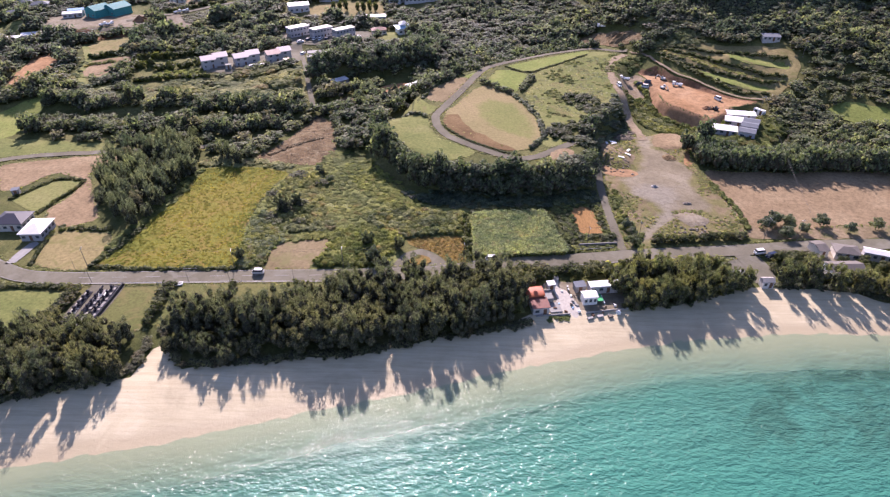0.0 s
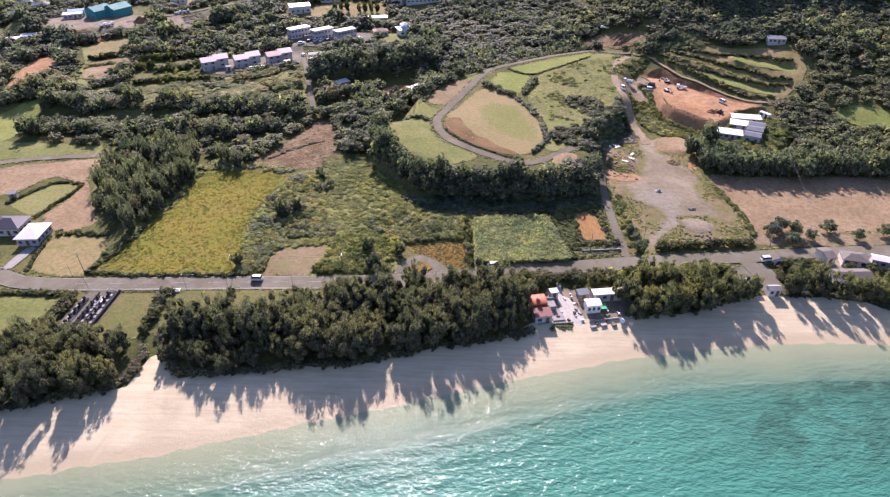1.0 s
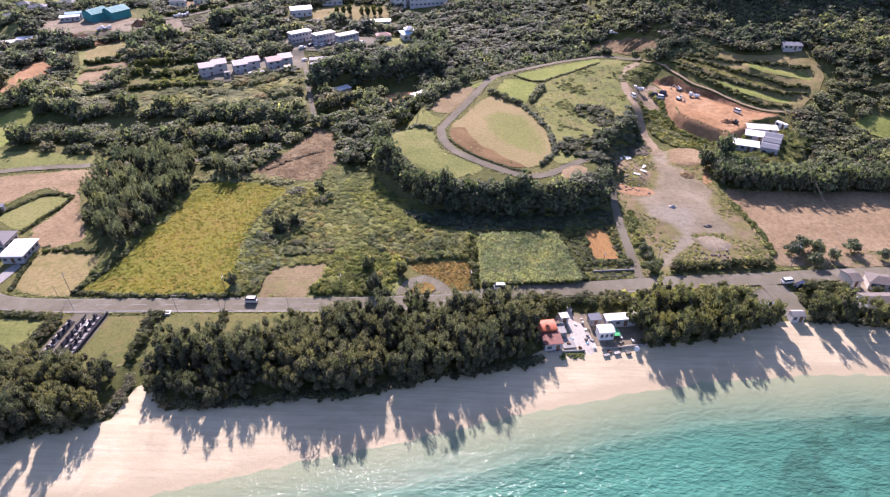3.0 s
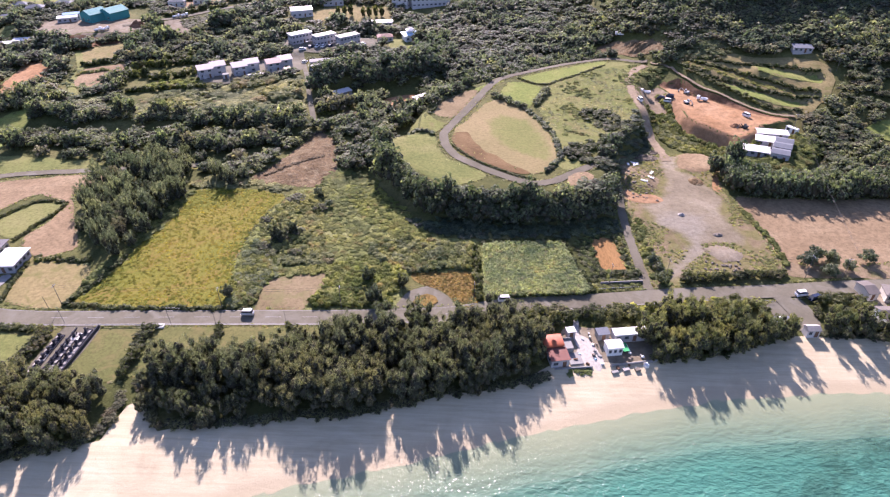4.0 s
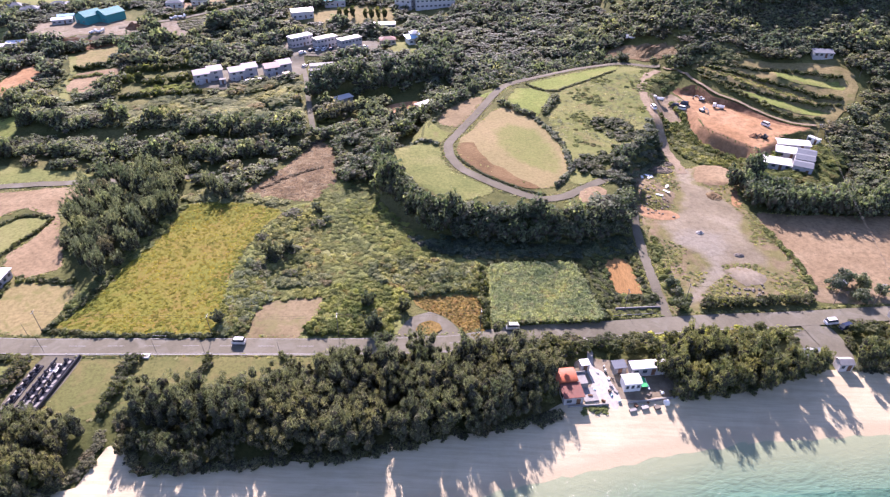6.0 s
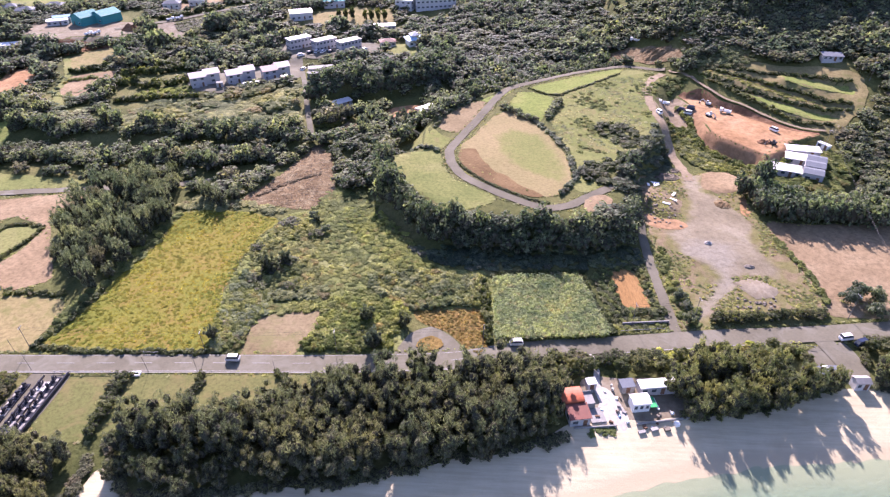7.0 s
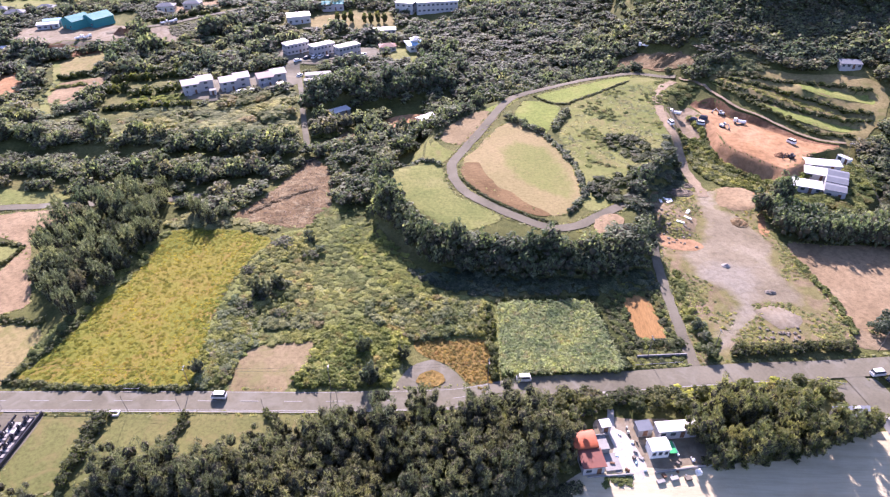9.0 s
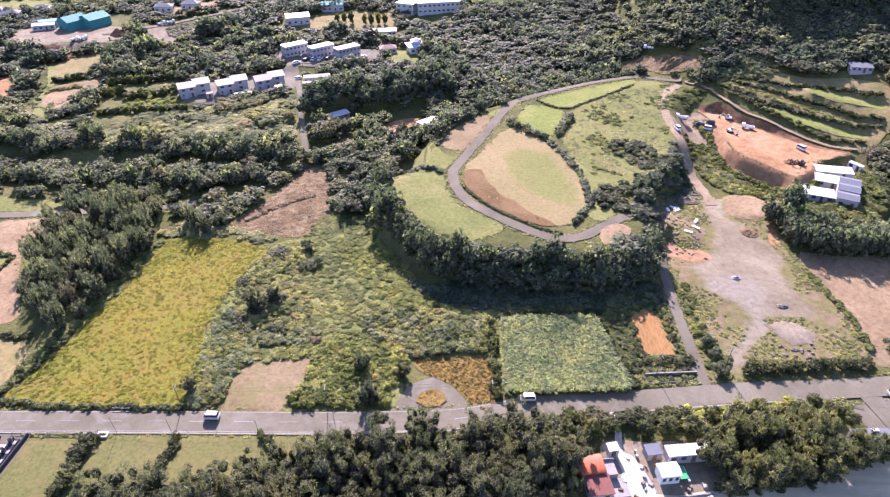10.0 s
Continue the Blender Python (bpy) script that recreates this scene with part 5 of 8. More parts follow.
# taller trees along the hill's rim, in the shade of which the slope lies
rim = smooth_line([(-33, 245), (-30, 230), (-22, 219), (-12, 206.5), (6, 201.5), (25, 200.5), (40, 201.5), (50, 205.5), (54.5, 215)], 2.6)
rng = np.random.default_rng(12)
rim = np.vstack([rim + rng.normal(0, 0.7, rim.shape), rim * [1.0, 1.0] - [0, 3.2] + rng.normal(0, 0.9, rim.shape)])
grove("rim_trees", np.column_stack([rim, np.where(rim[:, 0] < -4, 8.4, np.where(rim[:, 0] > 40, 4.6, 6.6)) + 3.0 * rng.random(len(rim)), 5.4 + 2.6 * rng.random(len(rim))]), MID_CROWNS, L_FOREST, "dark dense trees along the rim of the hill", "trees", 13, 0.12)


# low scrub in the hollow between the yellow field and the cane
def filled(poly, step, seed, lo, hi, wide=1.3, margin=0.6, thin=1.0):
    """Rows of x, y, height, width inside an outline, off roads, fields and houses."""
    q = np.array(poly, float)
    p = scatter(q.min(0), q.max(0), step, seed)
    rng = np.random.default_rng(seed + 1)
    p = p[(outside(p[:, 0], p[:, 1], poly) < -0.2) & (clearance(p[:, 0], p[:, 1]) > margin)]
    p = p[rng.random(len(p)) < thin]
    big = 0.5 + 0.5 * np.sin(p[:, 0] * 0.21 + seed) * np.sin(p[:, 1] * 0.19 + 1.7 * seed)
    h = lo + (hi - lo) * (0.6 * big + 0.4 * rng.random(len(p)))
    return np.column_stack([p, h, np.maximum(step * 1.25, h * wide) * (0.8 + 0.4 * rng.random(len(p)))])


def bushes(name, poly, step, lo, hi, material, label, category, seed, crowns=None, thin=1.0, wide=1.0):
    """Bushes inside an outline, clear of the roads alone."""
    q = np.array(poly, float)
    p = scatter(q.min(0), q.max(0), step, seed)
    rng = np.random.default_rng(seed + 1)
    keep = (outside(p[:, 0], p[:, 1], poly) < 0.3) & (rng.random(len(p)) < thin)
    for l, w in LANES:
        keep &= line_gap(p[:, 0], p[:, 1], l) > w + 0.8
    p = p[keep]
    big = 0.5 + 0.3 * np.sin(p[:, 0] * 0.31 + seed) * np.sin(p[:, 1] * 0.27 + 1.7 * seed) + 0.2 * np.sin(p[:, 0] * 0.11 - p[:, 1] * 0.17 + seed)
    h = lo + (hi - lo) * np.clip(0.8 * big + 0.25 * rng.random(len(p)), 0, 1.1)
    return grove(name, np.column_stack([p, h, wide * step * 1.5 * (0.75 + 0.6 * rng.random(len(p)))]), crowns or LOW_CROWNS, material, label, category, seed + 2, 0.15)


grove("scrub", filled(HOLLOW, 1.7, 21, 0.25, 0.8, 1.5, thin=0.8), LOW_CROWNS, L_SCRUB, "low light green scrub and creepers", "scrub", 22, 0.2)
FIELDSIDE = [(-69.6, 172.6), (-68.5, 186), (-62.0, 183), (-57.5, 168.5), (-60.8, 162.1), (-60.5, 152), (-67.5, 152.5), (-69.3, 160)]
DARKGROUP = [(-66.0, 181.9), (-68.2, 198.4), (-65.0, 209), (-60, 214.8), (-52, 214.9), (-49.0, 197.3), (-45.2, 180), (-56.1, 175.0), (-61, 177.3)]
PALEBUSH = [(-57.7, 176.4), (-53.6, 180.5), (-43.0, 178.0), (-42.0, 173.8), (-55.8, 172.9)]
THICKET = [(-29.4, 182.8), (-23.7, 186.5), (-14.5, 188), (-8.1, 185), (2.7, 184), (3.3, 172.4), (-16.0, 170.2), (-27.0, 176.0)]
ROADSIDE = [(-41.6, 172.3), (-29.9, 175.9), (-22.2, 172.8), (-17.0, 169), (-20.5, 159.4), (-21.5, 152.8), (-44, 152.6), (-42, 157.7), (-40.1, 161.7)]
bushes("shrubs", FIELDSIDE, 1.5, 0.7, 2.0, L_BUSH, "leafy green shrubs along the yellow field", "shrubs", 300)
bushes("shrubs", FIELDSIDE, 2.0, 0.8, 2.3, L_OLIVE, "pale green shrubs along the yellow field", "shrubs", 304, thin=0.6)
bushes("shrubs", DARKGROUP, 1.7, 0.7, 2.2, L_DULL, "dull olive shrubs in the hollow", "shrubs", 308, thin=0.75)
bushes("shrubs", DARKGROUP, 4.6, 1.6, 3.4, L_HEDGE, "dark green shrubs in the hollow", "shrubs", 312, MID_CROWNS, 0.3)
bushes("shrubs", PALEBUSH, 1.6, 1.2, 2.2, L_OLIVE, "pale green bushes in the hollow", "bushes", 316)
bushes("thicket", THICKET, 1.6, 1.4, 2.9, L_DULL, "dense olive-brown thicket", "thicket", 320)
bushes("thicket", THICKET, 2.2, 1.6, 3.1, L_OLIVE, "pale tops of a dense thicket", "thicket", 324, thin=0.5)
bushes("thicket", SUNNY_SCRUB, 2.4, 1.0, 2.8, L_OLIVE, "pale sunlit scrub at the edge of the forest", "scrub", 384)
bushes("thicket", ROADSIDE, 1.8, 1.3, 2.8, L_BRIGHT, "green bushes beside the road", "bushes", 328)
bushes("thicket", ROADSIDE, 2.1, 1.5, 2.9, L_SCRUB, "yellow-green bushes beside the road", "bushes", 332, thin=0.7)
bushes("scrub", [(-59.9, 162.2), (-55.9, 170.7), (-44.1, 173.2), (-41.5, 171.1), (-47.5, 168), (-54.1, 168), (-60.5, 164)], 1.8, 0.6, 1.3, L_BUSH, "low green bushes behind the mown plot", "bushes", 336)
bushes("shrubs", [(-104, 221.5), (-101, 229), (-81.1, 226), (-66, 220.6), (-67, 217), (-82, 220.6)], 2.3, 0.8, 2.0, L_OLIVE, "pale leafy shrubs behind the yellow field", "shrubs", 340, thin=0.8)
bushes("shrubs", [(-112, 160), (-109, 178), (-104.5, 190), (-102.5, 201), (-101, 219), (-103.5, 219), (-106, 200), (-109.5, 186), (-113, 172), (-115, 161)], 2.1, 0.6, 1.8, L_BUSH, "weedy green growth beside the field", "weeds", 344, thin=0.8)
bushes("scrub", [(-56, 220), (-51, 236), (-44, 240), (-32, 224), (-36, 214), (-48, 219)], 1.8, 0.3, 1.0, L_SCRUB, "low light green scrub below the wooded hill", "scrub", 376, thin=0.8)
SUNNY_SLOPE = [(-44.0, 222.1), (-35.1, 225.0), (-23.9, 209.2), (-13.6, 194.9), (-10.3, 188.0), (-21.9, 188.9), (-33.3, 199.1), (-41.5, 212.2)]
bushes("scrub", SUNNY_SLOPE, 1.4, 0.5, 1.1, L_BRIGHT, "bright yellow-green creepers on a sunny slope", "scrub", 380, thin=0.75)
bushes("thicket", [(54, 218), (53, 232), (62, 251), (72, 263), (80, 283), (83.5, 283), (80.5, 262), (77, 249), (62, 236), (58, 222)], 2.2, 0.6, 1.5, L_FOREST, "dense dark bushes on the hill's eastern slope", "bushes", 348)
bushes("thicket", [(41.8, 226), (40, 238), (49, 246), (58, 247), (53, 232), (52, 224), (47, 226)], 2.8, 1.4, 3.0, L_HEDGE, "green bushes beside the oval field", "bushes", 352, thin=0.7)
bushes("thicket", [(53.5, 277), (61, 276), (69.4, 262), (78, 269), (80, 262), (67.2, 249), (57.7, 255.4), (51.5, 266.3)], 2.7, 1.2, 3.0, L_HEDGE, "green bushes on the pasture's lower slope", "bushes", 356, thin=0.62)
around = filled([(58, 165), (56, 200), (41, 192), (37, 186), (40, 162)], 1.6, 29, 0.5, 1.5)
grove("scrub", around[::2], LOW_CROWNS, L_BUSH, "green low bushes round a tilled plot", "bushes", 30, 0.2)
grove("scrub", around[1::2], LOW_CROWNS, L_BROAD, "dark low bushes round a tilled plot", "bushes", 30, 0.2)
bushes("thicket", [(89.2, 319), (95.7, 328.8), (101.5, 325), (103, 319.5), (97, 315.5), (93, 312.5)], 2.0, 0.7, 2.0, L_BUSH, "green bushes on a knoll beside the site", "bushes", 420, thin=0.8)
SLOPE = [(85, 289), (95.5, 287), (97.8, 272), (100.6, 261), (107, 253), (114, 249.5), (106, 247), (93, 252), (87, 262)]
bushes("thicket", SLOPE, 1.5, 0.8, 2.1, L_BUSH, "thick green bushes on the slope below the site", "bushes", 360)
foot = skirt_of(DIG[9:17][::-1], 4.9)
hedge_line = np.array(foot[len(foot) // 2:])
rng = np.random.default_rng(366)
grove("thicket", np.column_stack([hedge_line, 2.0 + 1.4 * rng.random(len(hedge_line)), 3.0 + 1.2 * rng.random(len(hedge_line))]), LOW_CROWNS, L_BUSH,
      "tall green bushes along the foot of the site bank", "bushes", 367, 0.12)
bushes("thicket", SLOPE, 2.0, 0.9, 2.3, L_OLIVE, "pale green bushes on the slope below the site", "bushes", 364, thin=0.5)
grove("scrub", filled([(112, 249), (107, 246), (104, 236), (112, 229), (130, 226), (150, 236), (148, 250), (128, 232), (114, 238)], 2.6, 33, 1.6, 3.4), LOW_CROWNS, L_BROAD,
      "bushes and young trees below the work sheds", "bushes", 34, 0.15)
bushes("thicket", [(105, 236), (112, 231), (128, 228), (147, 250), (144, 262), (138, 262), (136, 250), (126, 238), (114, 239), (109, 244)], 2.2, 1.0, 2.6, L_BUSH, "green bushes round the work sheds", "bushes", 368)
# tufts of yellow weeds
w = scatter((-116, 150), (-62, 222), 0.85, 41, 1.0)
w = w[outside(w[:, 0], w[:, 1], YELLOW_FIELD) < -0.4]
rng = np.random.default_rng(42)
TUFTS = []
for k in range(6):
    r2 = np.random.default_rng(500 + k)
    TUFTS.append(join([leaves(r2, [((0, 0, 0.2), (0.5, 0.5, 0.6))], 16, 0.42, 1.4, 0.0, 0.8, 0.1, 1.4)]))
patchy = np.sin(w[:, 0] * 0.9 + 1.3 * np.sin(w[:, 1] * 0.31)) * np.sin(w[:, 1] * 0.8 + np.sin(w[:, 0] * 0.4))
grove("field_weeds", np.column_stack([w, 0.1 + 0.22 * rng.random(len(w)) ** 2 + 0.1 * (patchy > 0.3), 0.75 + 0.6 * rng.random(len(w))]), TUFTS, L_WEED, "knee-high yellow-green flowering weeds", "weeds", 43)
rim_w = outside(w[:, 0], w[:, 1], YELLOW_FIELD)
green = (rng.random(len(w)) < 0.75 * ss(-8, -1, rim_w) * (0.5 + 0.5 * (w[:, 1] > 165))) | ((w[:, 1] > 205) & (rng.random(len(w)) < 0.4))
grove("field_weeds", np.column_stack([w[green] + 0.3, 0.12 + 0.28 * rng.random(green.sum()), 0.8 + 0.7 * rng.random(green.sum())]), TUFTS, L_FRESH, "fresh green weeds along the edge of the yellow field", "weeds", 143)
w = scatter((-20, 150), (6, 172), 0.9, 44)
w = w[(outside(w[:, 0], w[:, 1], ORANGE_GRASS) < -0.2) | (outside(w[:, 0], w[:, 1], ISLAND) < -0.2)]
grove("dry_grass", np.column_stack([w, 0.25 + 0.4 * rng.random(len(w)), 0.7 + 0.6 * rng.random(len(w))]), TUFTS, L_RUST, "rusty orange tufts of dry grass", "grass", 45)
w = scatter((34, 218), (94, 340), 1.5, 46, 0.9)
inp = (outside(w[:, 0], w[:, 1], PASTURE) < -0.4) | (outside(w[:, 0], w[:, 1], ROUGH_GRASS) < 1.5)
w = w[inp]
k = np.sin(w[:, 0] * 0.17 + 0.09 * w[:, 1]) * np.sin(w[:, 1] * 0.13 - 0.05 * w[:, 0]) + 0.35 * rng.normal(size=len(w))
big = w[k > 0.62]
grove("pasture_tufts", np.column_stack([w[k < -0.15], 0.1 + 0.25 * rng.random((k < -0.15).sum()), 1.2 + 1.2 * rng.random((k < -0.15).sum())]), TUFTS, L_OLIVE, "coarse tufts of pasture grass", "grass", 47)
grove("pasture_bushes", np.column_stack([big, 0.3 + 0.7 * rng.random(len(big)), 1.4 + 1.4 * rng.random(len(big))]), LOW_CROWNS, L_SCRUB, "low green bushes spread over the pasture", "bushes", 51, 0.2)

bare = scatter((56, 164), (104, 250), 0.95, 35)
bare = bare[(outside(bare[:, 0], bare[:, 1], BARE_YARD) < -0.5) & (outside(bare[:, 0], bare[:, 1], DUST) > -0.5)
            & (line_gap(bare[:, 0], bare[:, 1], DIRT_ROAD) > 3) & (line_gap(bare[:, 0], bare[:, 1], FARM_TRACK) > 2)]
rng = np.random.default_rng(36)
bare = bare[(outside(bare[:, 0], bare[:, 1], TAN_SHELF) > 0.5) & (outside(bare[:, 0], bare[:, 1], LOOSE_SOIL) > 0.3)]
bare = bare[(np.sin(bare[:, 0] * 0.27 + 0.8 * np.sin(bare[:, 1] * 0.11)) * np.sin(bare[:, 1] * 0.19) + rng.normal(0, 0.3, len(bare))) > 0.05]
grove("weeds", np.column_stack([bare[::2], 0.15 + 0.35 * rng.random(len(bare[::2])), 0.8 + 0.7 * rng.random(len(bare[::2]))]), TUFTS, L_DULL, "dry olive weeds over the yard", "weeds", 37)
grove("weeds", np.column_stack([bare[1::2], 0.15 + 0.4 * rng.random(len(bare[1::2])), 0.8 + 0.7 * rng.random(len(bare[1::2]))]), TUFTS, L_SCRUB, "light green weeds over the yard", "weeds", 38)
bushes("shrubs", [(58.6, 164), (58.4, 186), (60, 200), (61.5, 200), (61, 184), (64, 172), (64, 165)], 1.7, 0.6, 1.7, L_BUSH, "green shrubs beside the farm track", "shrubs", 372, thin=0.7)


# ragged grass along the edges of fields and tracks
tips = []
rng = np.random.default_rng(52)
for outline in (PALE_FIELD, BROWN_FIELD_WEST, LAWN, BROWN_PLOT, ORANGE_SOIL, OLIVE_FIELD, BROWN_HILL_FIELD, PLATEAU_FIELD,
                BROWN_FIELD_EAST, CLEARED, BARE_YARD, LIME_FIELD, GREEN_STRIP, YELLOW_FIELD, EAST_YARD, SHED_BENCH):
    e = smooth_line(outline, 0.8, True)
    e = e[rng.random(len(e)) < 0.75]
    tips.append(e + rng.normal(0, 0.45, e.shape))
for line, wd in ((FARM_TRACK, 1.7), (HILL_ROAD, 2.1), (BACK_ROAD, 2.1), (MAIN_ROAD[3:17], 3.5)):
    e = smooth_line(line, 0.8)
    way = np.gradient(e, axis=0)
    left = np.stack([-way[:, 1], way[:, 0]], 1) / np.linalg.norm(way, axis=1)[:, None]
    for sgn in (-1, 1):
        q = e + left * sgn * (wd + 0.35 * np.abs(rng.normal(size=(len(e), 1))))
        tips.append(q[rng.random(len(q)) < 0.7])
tips = np.concatenate(tips)
tips = tips[line_gap(tips[:, 0], tips[:, 1], MAIN_ROAD) > 3.1]
half = rng.random(len(tips)) < 0.5
for sel, m, lab in ((half, L_SCRUB, "ragged green grass along field edges"), (~half, L_OLIVE, "ragged pale grass along field edges")):
    grove("edge_grass", np.column_stack([tips[sel], 0.15 + 0.4 * rng.random(sel.sum()) ** 2, 0.6 + 0.9 * rng.random(sel.sum())]), TUFTS, m, lab, "grass", 53)

# sugar cane: leaning blades in rows
for k in range(6):
    r2 = np.random.default_rng(600 + k)
    vs, fs = [], []
    for j in range(18):
        a, lean, hh = r2.random() * 6.28, 0.35 + 0.65 * r2.random(), 0.75 + 0.3 * r2.random()
        d = np.array([math.cos(a), math.sin(a), 0]) * lean
        s = np.array([-math.sin(a), math.cos(a), 0]) * 0.12
        b0 = np.array([r2.normal(0, 0.12), r2.normal(0, 0.12), 0.0])
        m1 = b0 + d * 0.35 + np.array([0, 0, hh * 0.75])
        tip = b0 + d + np.array([0, 0, hh * (0.95 - 0.25 * lean)])
        i = len(vs)
        vs += [b0 - s * 0.4, b0 + s * 0.4, m1 + s, m1 - s, tip]
        fs += [[i, i + 1, i + 2, i + 3], [i + 3, i + 2, i + 4, i + 4]]
    f4 = np.array([f for f in fs if f[2] != f[3]])
    f3 = np.array([f[:3] for f in fs if f[2] == f[3]])
    CLUMPS.append((np.array(vs), [f3, f4]))
rowsx = np.arange(4, 40, 0.62)
w = np.array([(x + 0.02 * y, y) for x in rowsx for y in np.arange(157, 187, 0.75)])
w = w + np.random.default_rng(48).normal(0, 0.14, w.shape)
w = w[outside(w[:, 0], w[:, 1], CANE) < -0.2]
grove("sugar_cane", np.column_stack([w, 1.9 + 0.6 * np.random.default_rng(49).random(len(w)), np.full(len(w), 1.25)]), CLUMPS, L_CANE,
      "pale green sugar cane standing in rows", "sugar cane", 50)


def hedge(line, width, height, material, label, seed, crowns=None, step=None, name="hedge"):
    """A hedge or row of bushes along a line."""
    p = smooth_line(line, step or max(0.7, width * 0.55))
    rng = np.random.default_rng(seed)
    p = p + rng.normal(0, width * 0.16, p.shape)
    rows_h = np.column_stack([p, height * (0.75 + 0.5 * rng.random(len(p))), width * (0.85 + 0.5 * rng.random(len(p)))])
    return grove(name, rows_h, crowns or LOW_CROWNS, material, label, "hedge", seed, 0.12)


hedge([(-113, 151.6), (-90, 150.9), (-68, 151.6)], 1.7, 1.3, L_HEDGE, "dark clipped hedge between road and yellow field", 61)
hedge([(-114.6, 152.5), (-112.5, 158.5), (-110, 167), (-108.5, 176)], 1.8, 1.5, L_HEDGE, "dark uneven hedge between two fields", 62)
hedge([(-136, 173.5), (-128, 173.6), (-119, 173)], 2.2, 1.5, L_HEDGE, "low hedge behind the dry field", 63)
hedge([(-134.5, 153), (-136.5, 162), (-138, 172)], 1.3, 1.1, L_HEDGE, "narrow hedge beside the driveway", 64)
hedge([(-166, 194), (-161.5, 203), (-157, 209.5), (-145.5, 208), (-150, 185)], 1.5, 1.3, L_HEDGE, "clipped dark hedge round a small plot", 65)
hedge([(-85.5, 142), (-85.8, 133), (-85.5, 125)], 3.6, 3.0, L_BROAD, "thick tall hedge across the grass", 66, MID_CROWNS, 1.4)
hedge([(-66.3, 143), (-67, 135)], 2.4, 2.2, L_BROAD, "bushy green hedge across the grass", 67, MID_CROWNS, 1.2)
hedge([(-49, 145), (-44, 141)], 2.2, 1.9, L_BROAD, "leafy bush at the edge of the grass", 68, MID_CROWNS, 1.3)
hedge([(-139, 141.5), (-125, 141.8), (-117, 141.5)], 2.4, 1.6, L_HEDGE, "low dark hedge along the road's bend", 69)
hedge([(-113.5, 141), (-113.8, 132), (-113.5, 122)], 4.2, 3.0, L_BROAD, "leafy green trees beside the graveyard", 70, MID_CROWNS, 1.8)
hedge([(-3.5, 239), (3, 229.5), (11, 222), (20, 215.5), (26, 213)], 1.2, 0.9, L_HEDGE, "low dark hedge along the hill road", 71)
hedge([(15.5, 290), (22, 282), (27.5, 277)], 3.6, 3.4, L_FOREST, "row of dark bushy trees beside the oval field", 72, MID_CROWNS, 1.9)
hedge([(27.5, 277), (33.8, 262), (37.8, 244), (37.2, 229), (31, 218.5)], 2.2, 1.7, L_FOREST, "dark bushes edging the oval field", 73, LOW_CROWNS, 1.3)
hedge([(33, 280), (36.5, 290), (40, 297)], 3.4, 3.0, L_FOREST, "clump of dark trees between fields", 74, MID_CROWNS, 2.0)
hedge([(-14, 271), (-10.5, 284), (2.5, 299.5)], 1.8, 1.6, L_FOREST, "dark hedge at the fallow field's back", 75)
hedge([(28, 313.5), (35, 306.5), (42, 306)], 1.4, 1.0, L_HEDGE, "low hedge between strip fields", 76)
hedge([(43, 308), (56, 318), (73, 333)], 1.2, 0.8, L_HEDGE, "low dark hedge along a green strip", 77)
hedge([(-29, 266), (-20, 254), (-12, 250)], 2.4, 2.0, L_FOREST, "dark bushes at the olive field's back", 78)
hedge([(99.5, 205), (101.5, 195), (103, 184), (102, 176)], 2.0, 1.3, L_SCRUB, "low bushes along the tan field", 79)
hedge([(67, 167.2), (76, 168.6), (88, 169.4), (98, 170.5)], 3.4, 3.3, L_BROAD, "row of green bushes along the road", 80, MID_CROWNS, 1.5)
hedge([(38.5, 162), (36, 172), (33.8, 184)], 2.2, 2.1, L_HEDGE, "dark bushes at the cane's edge", 81, LOW_CROWNS, 1.2)
hedge([(5, 157), (5, 168), (4.6, 182)], 2.2, 2.4, L_HEDGE, "dark bushes at the cane's edge", 82, LOW_CROWNS, 1.2)
hedge([(8, 185.6), (20, 186.6), (34, 187)], 2.0, 1.5, L_HEDGE, "dark bushes behind the cane", 83)
hedge([(44, 170), (54, 170.6)], 2.4, 1.6, L_HEDGE, "dark hedge below the tilled plot", 84)
for k, line in enumerate(([(-88.3, 242.1), (-81.0, 251.8), (-70.9, 262.6), (-61.9, 272.4)], [(-76.8, 231.2), (-69.2, 239.7), (-58.8, 247.7)])):
    hedge(line, 1.8, 0.8, L_BRUSH, "heaped row of brown cut branches on cleared earth", 97 + k, name="brush_row")
for k, (line, hh) in enumerate((([(110, 315.5), (115, 310), (123.5, 298.8), (131.5, 290), (139.2, 282), (150, 278.6)], 1.4), ([(108.5, 322), (117, 311.4), (126.2, 303.4), (134, 298.7), (143, 293.2), (152, 288.7), (160.5, 288)], 1.7),
                                ([(113, 324.5), (119, 319.2), (127.5, 315.2), (137, 308), (146, 301), (154.5, 294.5), (163, 292.5)], 1.8), ([(117.7, 325), (129, 320.6), (139.5, 316), (156, 311.5), (168, 306)], 1.7))):
    hedge(line, 2.5, hh + 0.25, L_HEDGE, "dark windbreak hedge between terrace fields", 90 + k)
grove("terrace_crop", filled(TERRACE_C, 1.5, 95, 0.4, 1.0, 1.6, 0.3, thin=0.9), LOW_CROWNS, L_SCRUB, "yellow-green crops between terrace hedges", "crops", 96, 0.2)
